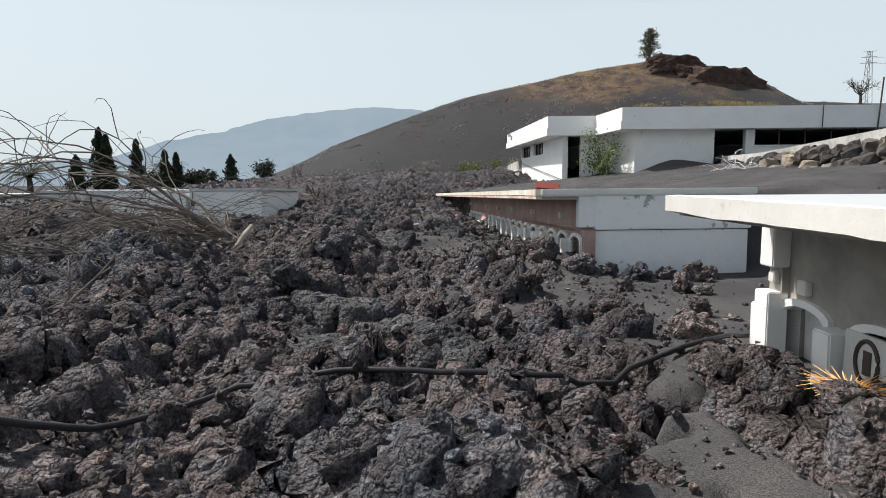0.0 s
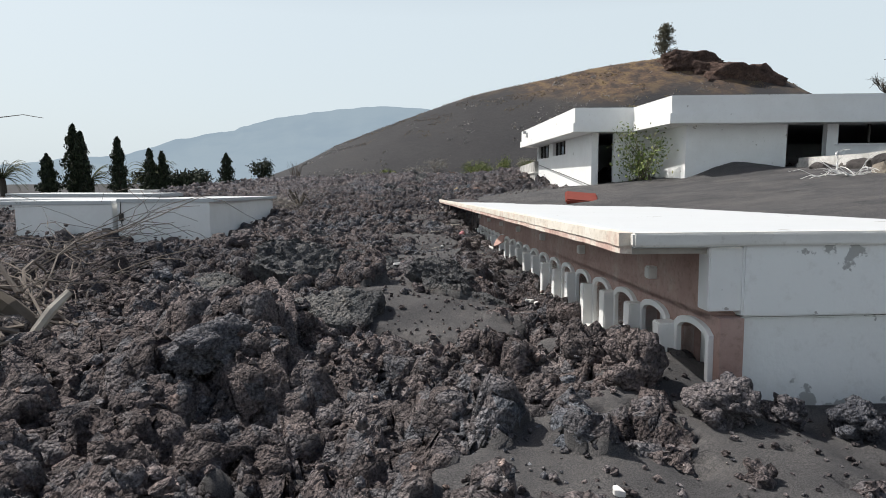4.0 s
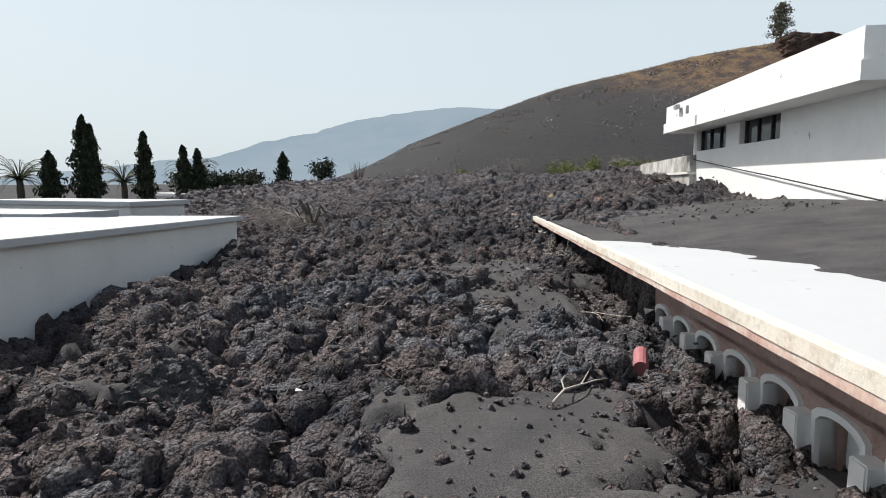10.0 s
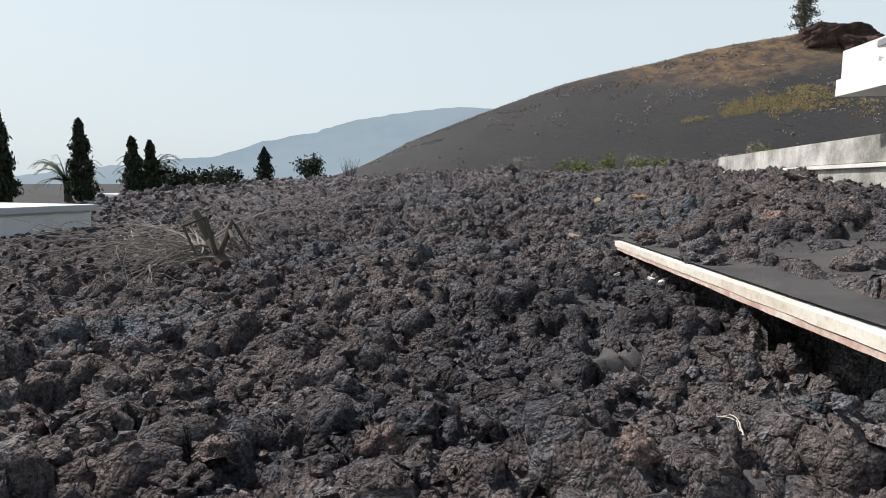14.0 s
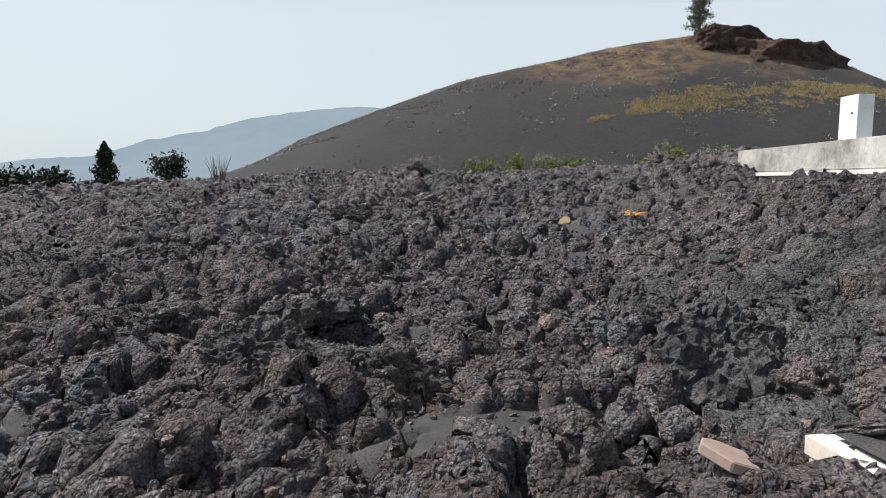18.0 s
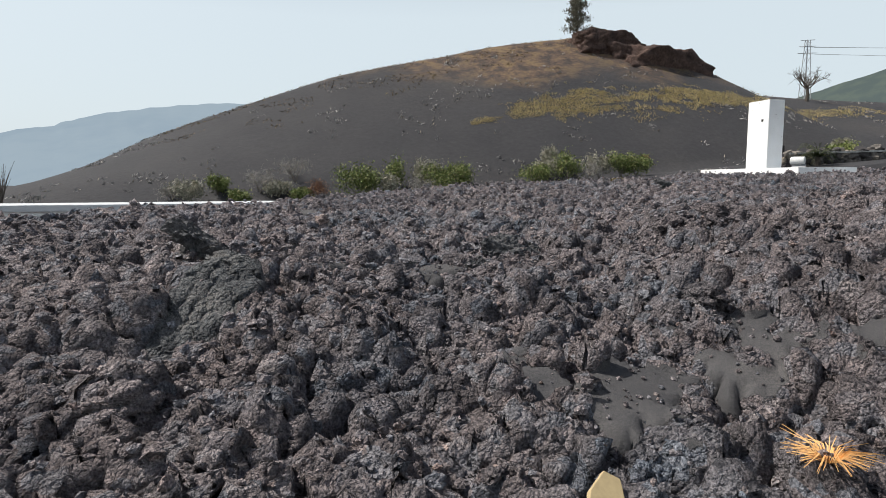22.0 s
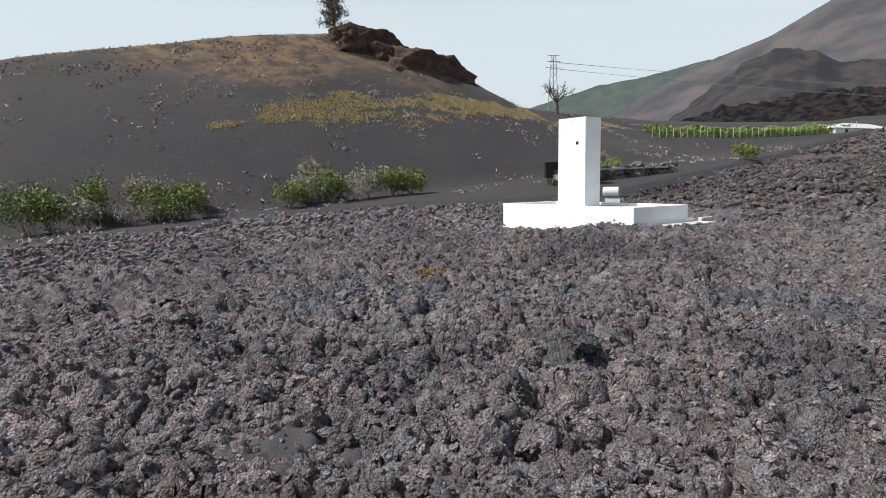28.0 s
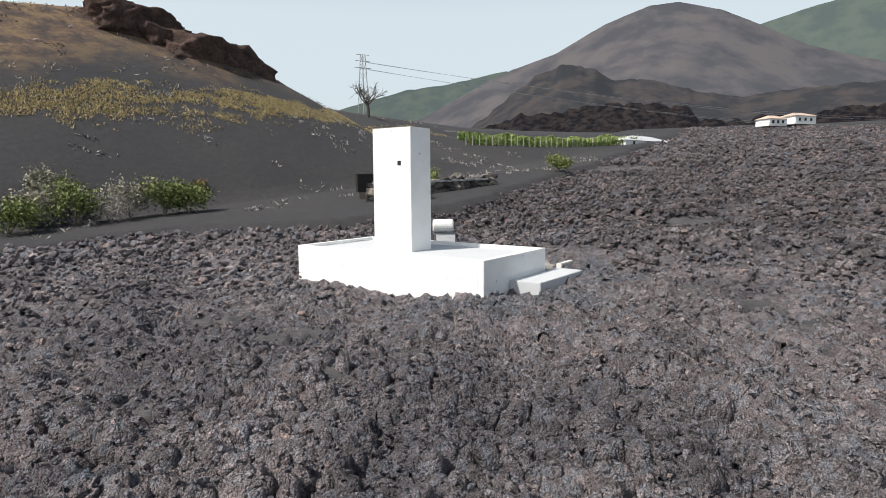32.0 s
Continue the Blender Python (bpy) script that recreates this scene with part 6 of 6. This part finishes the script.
for k in range(6):
    bm = bmesh.new()
    bmesh.ops.create_icosphere(bm, subdivisions=2, radius=1)
    for v in bm.verts:
        p = v.co.copy()
        v.co = Vector([max(-0.72, min(0.72, q)) for q in p]) * (1.1 + 0.35 * noise.noise(p * 1.4 + Vector((k * 5, 0, 0))))
    me = bpy.data.meshes.new("stone")
    bm.to_mesh(me)
    bm.free()
    me.materials.append(MAT_STONE)
    STONES.append(me)


def stone_wall(name, p0, p1, z_low, tops, thick, size, seed, label):
    t = thing(name, pose(0, 0, 0), label, "wall")
    rn = random.Random(seed)
    p0, p1 = Vector(p0), Vector(p1)
    length = (p1 - p0).length
    u = 0.0
    count = 0
    while u < length:
        f = u / length
        q = p0.lerp(p1, f)
        z, top = z_low[0] + (z_low[1] - z_low[0]) * f, tops[0] + (tops[1] - tops[0]) * f
        while z < top:
            s = size * rn.uniform(0.55, 1.35)
            ob = new("stone", rn.choice(STONES))
            ob.matrix_world = pose(q.x + rn.uniform(-0.5, 0.5) * thick, q.y + rn.uniform(-0.1, 0.1), z + s * 0.4, rn.uniform(-25, 25), rn.uniform(-25, 25), rn.uniform(0, 360)) @ Matrix.Diagonal((s * rn.uniform(0.8, 1.3), s, s * rn.uniform(0.6, 0.9), 1))
            ob.parent = t
            z += s * 0.95
            count += 1
        u += size * 1.15
    return t


stone_wall("rubble_wall", (9.55, 13.2), (9.75, 23.2), (1.25, 1.7), (2.28, 1.95), 0.45, 0.24, 3, "dry rubble wall of dark and tan lava stones")
stone_wall("rubble_wall", (9.2, 13.2), (9.45, 22.0), (1.2, 1.6), (1.75, 1.75), 0.5, 0.22, 5, "fallen lava stones at the foot of the wall")
cop = thing("concrete_kerb", pose(9.65, 13.0, 0), "sloping white concrete coping on the rubble wall", "wall")
part("coping", prism([(0, 0), (0.32, 0), (0.42, 10.8), (0.12, 10.8)], 1.6, 2.3), MAT_CONC, cop)
bm = bmesh.new()
v = [bm.verts.new(p) for p in ((-0.02, 0, 2.3), (0.34, 0, 2.3), (0.44, 10.85, 2.0), (0.10, 10.85, 2.0), (-0.02, 0, 2.68), (0.34, 0, 2.68), (0.44, 10.85, 2.16), (0.10, 10.85, 2.16))]
for q in ((0, 1, 2, 3), (7, 6, 5, 4), (0, 4, 5, 1), (1, 5, 6, 2), (2, 6, 7, 3), (3, 7, 4, 0)):
    bm.faces.new([v[i] for i in q])
part("kerb", bm, MAT_CONC, cop, "pale concrete kerb")
t = dead_bush(pose(8.6, 19.5, 1.65), 10, (0.5, 1.3, 0.0, 6.28), (0.2, 1.2), 1, 9, "bleached white tangle of dry roots", 0.1, 0.014, MAT_PALE, top=0.6)

# dry-stone ruin, vineyard and far houses
stone_wall("dry_stone_wall", (50.5, 103.5), (67.5, 101.0), (3.6, 4.9), (5.7, 6.3), 0.5, 0.5, 12, "dark dry-stone wall of a ruined terrace")
ruin = thing("flat_ruin", pose(50.5, 103.3, 5.6, 0, -1.6, -8), "flat pale roof slabs on a dark stone ruin", "ruin")
part("roof_slab", box(0.5, 15.5, -0.4, 3.6, 0.0, 0.22, 0.03), MAT_CONC, ruin)
part("wall", box(-1.6, 0.2, 0.2, 0.6, -0.6, 1.1, 0.03), MAT_DARK, ruin)
part("wall", box(0.6, 15.3, 0.2, 3.2, -2.5, -0.01), MAT_DARK, ruin)

vine = thing("vineyard", pose(0, 0, 0), "bright green vineyard rows on black ash", "vineyard", kind="stuff")
for k in range(34):
    x, y = 97 + 51 * k / 33, 127.6 - 12 * k / 33
    z = float(ground_z(np.array([x]), np.array([y]))[0])
    part("vine_post", tube([(x, y, z - 0.2), (x, y, z + 1.9)], 0.06, 5), MAT_TWIGPALE, vine)
rg = np.random.default_rng(91)
for row in range(3):
    n = 2400
    u = rg.uniform(0, 1, n)
    x, y = 98 + 48 * u + row * 0.9, 128 - 12 * u + row * 1.8
    z = ground_z(x, y) + rg.uniform(0.1, 1.4, n) * (0.7 + 0.6 * vnoise(x / 2.0, y * 0, row))
    put_mesh("vine_row", leaf_mesh("vine_row", np.stack([x, y, z], -1), 0.5, MAT_VINE, 92 + row, up=0.3, thin=0.6), vine)


def house(x, y, w, d, h, turn, roof_mat, label):
    z = ground_at(x, y) if x < 130 else float(np.maximum(ground_z(np.array([x]), np.array([y])), lava_z(np.array([x]), np.array([y])))[0])
    z = z + (1.0 if x > 200 else 0.0)
    t = thing("house", pose(x, y, z - 0.5, 0, 0, turn), label, "house", "far houses")
    part("wall", box(0, w, 0, d, 0, h + 0.5), MAT_WHITE, t)
    bm = bmesh.new()
    v = [bm.verts.new(p) for p in ((-0.4, -0.4, h + 0.5), (w + 0.4, -0.4, h + 0.5), (w + 0.4, d + 0.4, h + 0.5), (-0.4, d + 0.4, h + 0.5), (w * 0.3, d / 2, h + 1.8), (w * 0.7, d / 2, h + 1.8))]
    for q in ((3, 2, 1, 0), (0, 1, 5, 4), (1, 2, 5), (2, 3, 4, 5), (3, 0, 4)):
        bm.faces.new([v[i] for i in q])
    part("roof", bm, roof_mat, t)
    for k in range(3):
        part("window", box(w * (0.15 + 0.28 * k), w * (0.15 + 0.28 * k) + 0.9, -0.03, 0.02, h * 0.45, h * 0.45 + 1.0), MAT_GLASS, t)


MAT_TILE = plain("pale_tile", (0.55, 0.42, 0.34), 0.8)
house(141, 116.5, 20, 5, 1.2, -10, MAT_ROOF, "long low white farmhouse by the vineyard")
house(234, 106.5, 7, 6, 1.8, -35, MAT_TILE, "white house with a pale tiled roof above the lava")
house(243, 100.5, 8.5, 7, 2.2, -35, MAT_TILE, "cream house with a pale tiled roof above the lava")

# ---- loose things on the lava ----
def on_lava(x, y):
    return float(surface(np.array([x]), np.array([y]))[0][0]) + 0.06 * (1 - float(ash_mask(np.array([x]), np.array([y]))[0]))


def hose():
    pts = [(-1.6, 4.1), (-1.03, 4.82), (-0.9, 5.4), (-0.45, 5.84), (0.1, 5.93), (0.7, 5.88), (1.27, 5.87), (1.7, 5.97), (2.1, 6.25), (2.6, 6.62), (2.95, 6.9)]
    dense = []
    for p, q in zip(pts, pts[1:]):
        for k in range(4):
            dense.append((p[0] + (q[0] - p[0]) * k / 4, p[1] + (q[1] - p[1]) * k / 4))
    hx, hy = np.array([p[0] for p in dense]), np.array([p[1] for p in dense])
    low = np.maximum.reduce([surface(hx, hy + k, True, True)[0] for k in (-0.05, 0.0, 0.05)])
    zs = [0.5 * float(low[max(0, i - 2):i + 3].max() + low[max(0, i - 3):i + 4].mean()) + 0.045 for i in range(len(dense))]
    ob = part("hose", tube([(x, y, max(z, 0.0)) for (x, y), z in zip(dense, zs)], 0.018, 8), MAT_RUBBER, None, shade=True)
    tagged(ob, "long black irrigation hose lying over the lava", "hose")


hose()


def chip(name, x, y, size, mat, label, category, seed, lift=-0.01, group=""):
    """A broken flat fragment with an uneven outline."""
    rn = random.Random(seed)
    n = rn.randint(5, 8)
    pts = [((size[0] / 2) * math.cos(6.283 * k / n) * rn.uniform(0.45, 1.25), (size[1] / 2) * math.sin(6.283 * k / n) * rn.uniform(0.45, 1.25)) for k in range(n)]
    bm = prism(pts, -size[2] / 2, size[2] / 2)
    bmesh.ops.bevel(bm, geom=bm.edges[:], offset=size[2] * 0.12, segments=1, affect="EDGES")
    ob = part(name, bm, mat, None)
    ob.matrix_world = pose(x, y, on_lava(x, y) + lift + size[2] / 2, rn.uniform(-18, 18), rn.uniform(-18, 18), rn.uniform(0, 360))
    return tagged(ob, label, category, group)


chip("foam_block", -0.19, 12.83, (0.17, 0.11, 0.05), MAT_YELLOW, "broken yellow foam block on ash", "debris", 3, -0.025)
for i, (x, y, s) in enumerate(((0.44, 13.85, 0.09), (0.88, 13.83, 0.10), (0.99, 13.65, 0.13), (-0.48, 16.52, 0.09), (-0.09, 14.55, 0.11), (-1.02, 22.98, 0.12), (-0.59, 28.86, 0.16), (-0.86, 31.14, 0.12), (-0.7, 31.3, 0.11), (-0.62, 31.05, 0.09), (-0.95, 31.35, 0.08), (-0.5, 31.25, 0.10), (-0.45, 30.9, 0.14), (-0.75, 30.95, 0.07), (-2.56, 30.69, 0.12), (-1.9, 20.9, 0.14), (1.5, 9.4, 0.10), (0.3, 18.6, 0.08), (-1.0, 23.2, 0.20), (-2.8, 22.3, 0.22), (-0.6, 29.4, 0.20), (-0.4, 25.6, 0.10), (0.8, 13.6, 0.14), (-0.32, 32.18, 0.13), (-0.22, 32.10, 0.17), (-0.36, 32.05, 0.10), (-0.28, 32.30, 0.09), (-0.42, 32.22, 0.06), (-0.14, 32.22, 0.15), (-1.03, 23.58, 0.13))):
    chip("plaster_fragment", x, y, (s, s * 0.6, 0.03), MAT_PALE, "white plaster fragment on dark lava", "debris", 20 + i, 0.0, "plaster fragments")
for i, (x, y) in enumerate(((1.63, 14.2), (1.58, 14.05), (1.7, 14.35))):
    chip("marble_fragment", x, y, (0.17, 0.10, 0.03), MAT_PALE, "broken white marble piece beside the niches", "debris", 40 + i, 0.0, "marble pieces")
ob = chip("pink_slab", 1.41, 18.35, (0.29, 0.25, 0.025), plain("pink_render", (0.52, 0.34, 0.29), 0.9), "fallen pink plaster slab leaning by the niches", "debris", 50, 0.0)
ob.matrix_world = pose(1.40, 18.36, 0.57, 26, -46, 10)
ob = chip("white_plank", 1.25, 18.1, (0.06, 0.38, 0.018), MAT_PALE, "white broken plank on the lava", "debris", 51, 0.05)
ob.matrix_world = pose(1.25, 18.10, 0.49, 3, 6, 12)
chip("plaster_lump", 1.37, 18.12, (0.24, 0.16, 0.06), MAT_PALE, "white broken plaster lump on the lava", "debris", 52, 0.03)
chip("stone_chip", -1.14, 35.36, (0.26, 0.18, 0.05), plain("tan_stone", (0.36, 0.27, 0.23), 0.9), "cracked pinkish stone on grey lava", "debris", 53, 0.0)
ob = chip("paper_sheet", -0.02, 44.66, (0.34, 0.26, 0.05), plain("tan_paper", (0.46, 0.36, 0.20), 0.9), "crumpled tan paper on lava", "debris", 54, 0.07)
ob.matrix_world = pose(-0.02, 44.66, on_lava(-0.02, 44.66) + 0.07, 38, -20, 30)
ob = part("plastic_pipe", tube([(0, -0.16, 0), (0, 0.16, 0)], [0.062, 0.062], 14), MAT_PINKPLASTIC, None, shade=False)
ob.matrix_world = pose(0.63, 22.01, 0.38, 8, 0, -8)
tagged(ob, "short pink plastic pipe on ash", "pipe")
bm = bmesh.new()
bmesh.ops.create_icosphere(bm, subdivisions=3, radius=0.13)
for v in bm.verts:
    v.co = Vector((v.co.x, v.co.y * 0.8, v.co.z * 0.55)) * (1 + 0.5 * noise.noise(v.co * 14))
ob = part("plastic_bag", bm, plain("bag_plastic", (0.45, 0.50, 0.56), 0.4), None, shade=True)
ob.matrix_world = pose(0.77, 21.61, 0.26) @ Matrix.Scale(0.75, 4)
tagged(ob, "crumpled pale plastic bag on ash", "bag")
# red cloth-covered box by the chapel
t = thing("red_box", pose(3.35, 20.6, drift_z(np.array([3.35]), np.array([20.6]))[0] - 0.02, 14, 5, -6), "faded red box lying on the ash", "box")
part("body", box(-0.36, 0.36, -0.36, 0.36, 0.02, 0.13, 0.03), MAT_RED, t)
# The box's shaded side is put into a near-black colour.
part("underside", box(-0.33, 0.33, -0.345, 0.34, -0.10, 0.018, 0.02), MAT_DARK, t, "near-black underside painted as the box's shaded side")
# orange dry grass tuft at the start
for i, (x, y, s, lab) in enumerate(((2.66, 5.40, 0.20, "orange dry grass tuft beside the niches"), (1.31, 44.6, 0.24, "orange dry twig tuft on lava"), (-1.48, 31.47, 0.14, "orange dry twig tuft on lava"))):
    t = thing("dry_tuft", pose(x, y, on_lava(x, y)), lab, "plant", "dry tufts")
    rn = random.Random(60 + i)
    bm = bmesh.new()
    for k in range(130):
        an, le = rn.uniform(0, 6.28), s * rn.uniform(0.5, 1.1)
        tube([(0, 0, 0), (math.cos(an) * le * 0.4, math.sin(an) * le * 0.4, le * 0.45), (math.cos(an) * le, math.sin(an) * le, le * rn.uniform(0.2, 0.7))], [0.004, 0.0035, 0.0015], 3, bm)
    part("blade", bm, MAT_STRAW, t)
t = shrub(10.9, 66.0, on_lava(10.9, 66.0), 0.3, 0.15, 66, leaf_material("moss", (0.14, 0.10, 0.02), (0.26, 0.20, 0.05)), "low yellow-green plant on the lava", "low_plant", 260, 0.07, "")
petals = thing("fallen_petals", pose(-0.61, 42.96, on_lava(-0.61, 42.96)), "scattered faded pink petals on the lava", "petals")
rg = np.random.default_rng(44)
c = np.stack([rg.normal(0, 0.13, 130), rg.normal(0, 0.13, 130), rg.uniform(-0.02, 0.09, 130)], -1)
put_mesh("petal", leaf_mesh("petal", c, 0.035, leaf_material("pink_petal", (0.30, 0.12, 0.17), (0.46, 0.26, 0.30)), 45, thin=0.7), petals)
ob = part("wooden_stick", tube([(-0.30, 0, 0.0), (0.08, 0.015, 0.01), (0.31, -0.01, 0.0)], [0.008, 0.010, 0.008], 7), plain("pinkish_wood", (0.34, 0.25, 0.21), 0.85), None)
ob.matrix_world = pose(1.85, 7.55, on_lava(1.85, 7.55) + 0.02, 0, 6, -6)
tagged(ob, "long thin wooden stick lying on ash", "stick")
t = thing("bleached_branch", pose(-0.1, 20.5, on_lava(-0.1, 20.5) + 0.04, 0, 0, 62), "forked bleached branch on the lava", "branch")
part("limb", tube([(0, 0, 0), (0.18, 0.02, 0.02), (0.36, -0.01, 0.01), (0.58, 0.04, 0.03)], [0.010, 0.009, 0.007, 0.003], 7), MAT_TWIGPALE, t, shade=True)
part("twig", tube([(0.18, 0.02, 0.02), (0.28, 0.09, 0.04), (0.41, 0.13, 0.03)], [0.006, 0.005, 0.002], 6), MAT_TWIGPALE, t, shade=True)
part("twig", tube([(0.36, -0.01, 0.01), (0.44, -0.07, 0.03), (0.55, -0.11, 0.02)], [0.005, 0.004, 0.002], 6), MAT_TWIGPALE, t, shade=True)
t = dead_bush(pose(0.0, 26.6, on_lava(0.0, 26.6)), 8, (0.12, 0.30, 0.0, 6.28), (0.4, 1.4), 1, 19, "small pale dead twig tuft on ash", 0.0, 0.006, MAT_TWIGPALE, 3, 0.9)
# dry sticks
for i, (x, y, le, an) in enumerate(((0.1, 18.23, 0.35, 60), (-0.4, 25.53, 0.4, 20), (-0.7, 27.3, 0.4, 80), (0.9, 19.9, 0.5, 10), (1.9, 8.9, 0.55, -20), (1.55, 8.2, 0.35, 30), (0.6, 19.4, 0.45, -30), (-1.0, 26.0, 0.3, 45), (-0.2, 24.0, 0.35, 100), (-1.8, 22.5, 0.3, 70), (0.2, 23.0, 0.5, -10), (1.2, 17.8, 0.5, 40))):
    rn = random.Random(80 + i)
    bm = bmesh.new()
    branch_out(bm, (0, 0, 0), (1, 0, 0.02), le * 0.8, 0.0042, 1, rn, 0.25, 3, 0.0, 0.1, 0.1)
    ob = part("dry_stick", bm, MAT_TWIGPALE, None)
    ob.matrix_world = pose(x, y, on_lava(x, y) + 0.03, 0, 0, an)
    tagged(ob, "thin bleached dry stick on ash", "stick", "dry sticks")

# ash lying on the roof's buried end
S, U = np.meshgrid(np.arange(9.0, 24.86, 0.06), np.linspace(0.0, 1.0, 16))
sx, sy = EDGE0[0] + S * EDGE_DIR[0], EDGE0[1] + S * EDGE_DIR[1]
lip = 0.05 + (0.10 * (fbm(S * 1.2, S * 0, 4, 15) + 0.35) + 0.10 * (hash2(S * 50, S * 0, 4) - 0.5) * 0.3) * (1 - 0.8 * smooth((S - 15) / 3))
Vv = lip + (0.85 - lip) * U
X, Y = sx + Vv * EDGE_DIR[1], sy - Vv * EDGE_DIR[0]
Z = np.maximum(drift_z(X, Y) + 0.03 * fbm(X, Y, 4, 91), ROOF_Z - ROOF_FALL * S - 0.02 + (0.045 + 0.03 * U) * smooth((S - 13.5) / 2.0))
Z = Z + 0.05 * smooth(U * 3) * smooth((S - 20) / 3) * (vnoise(X * 9, Y * 9, 3) + vnoise(X * 22, Y * 22, 5) - 0.6)
me = raw_mesh("ash_drift", np.stack([X, Y, Z], -1).reshape(-1, 3), grid_faces(X.shape[1], X.shape[0]), MAT_ASH)
tagged(new("ash_drift", me), "black ash drift on the buried end of the roof", "ash", kind="stuff")
# ash blown over the near roof
gx, gy = np.linspace(0, 1, 40), np.linspace(0, 1, 40)
X, Y = np.meshgrid(gx, gy)
X, Y = 2.75 + 3.2 * X, 0.2 + 6.3 * Y
Z = 1.425 + 0.16 * smooth((X - 3.0 + 0.5 * fbm(X * 1.3, Y * 1.3, 3, 7) - 0.1) / 1.5) * smooth((6.5 - Y) / 0.4) - 0.03
ob = new("ash_drift", raw_mesh("ash_drift", np.stack([X, Y, Z], -1).reshape(-1, 3), grid_faces(40, 40), MAT_ASH))
tagged(ob, "black ash drift lying on the near roof", "ash", kind="stuff")
for i, (x, y, s0) in enumerate(((2.35, 10.35, 0.20), (2.75, 10.45, 0.13), (3.15, 10.40, 0.16), (3.5, 10.5, 0.12), (3.8, 10.35, 0.17), (4.1, 10.5, 0.11), (3.4, 9.6, 0.15), (4.3, 9.2, 0.09), (2.6, 9.2, 0.11), (3.9, 8.6, 0.10), (1.9, 10.7, 0.22), (1.7, 11.2, 0.2), (3.0, 8.1, 0.12), (2.3, 7.7, 0.13), (3.6, 7.6, 0.09), (2.5, 6.9, 0.15))):
    ob = new("lava_block", BLOCK_MESH[i % 8])
    ob.matrix_world = pose(x, y, on_lava(x, y) + s0 * 0.45, 20 * i, 13 * i, 47 * i) @ Matrix.Diagonal((s0 * 1.2, s0, s0, 1))
    ob.parent = lava
for i in range(64):
    rn = random.Random(900 + i)
    s1, v1 = 18.3 + 6.5 * rn.random() ** 0.6, 0.14 + 1.5 * rn.random()
    s0 = rn.uniform(0.08, 0.24)
    ob = new("crust_plate" if i % 2 else "lava_block", PLATE[i % 3] if i % 2 else BLOCK_MESH[i % 8])
    ob.matrix_world = pose(EDGE0[0] + s1 * EDGE_DIR[0] + v1 * EDGE_DIR[1], EDGE0[1] + s1 * EDGE_DIR[1] - v1 * EDGE_DIR[0], ROOF_Z - ROOF_FALL * s1 + 0.04 + 0.2 * s0, rn.uniform(-25, 25), rn.uniform(-25, 25), rn.uniform(0, 360)) @ Matrix.Diagonal((s0 * 1.2, s0, s0, 1))
    ob.parent = lava
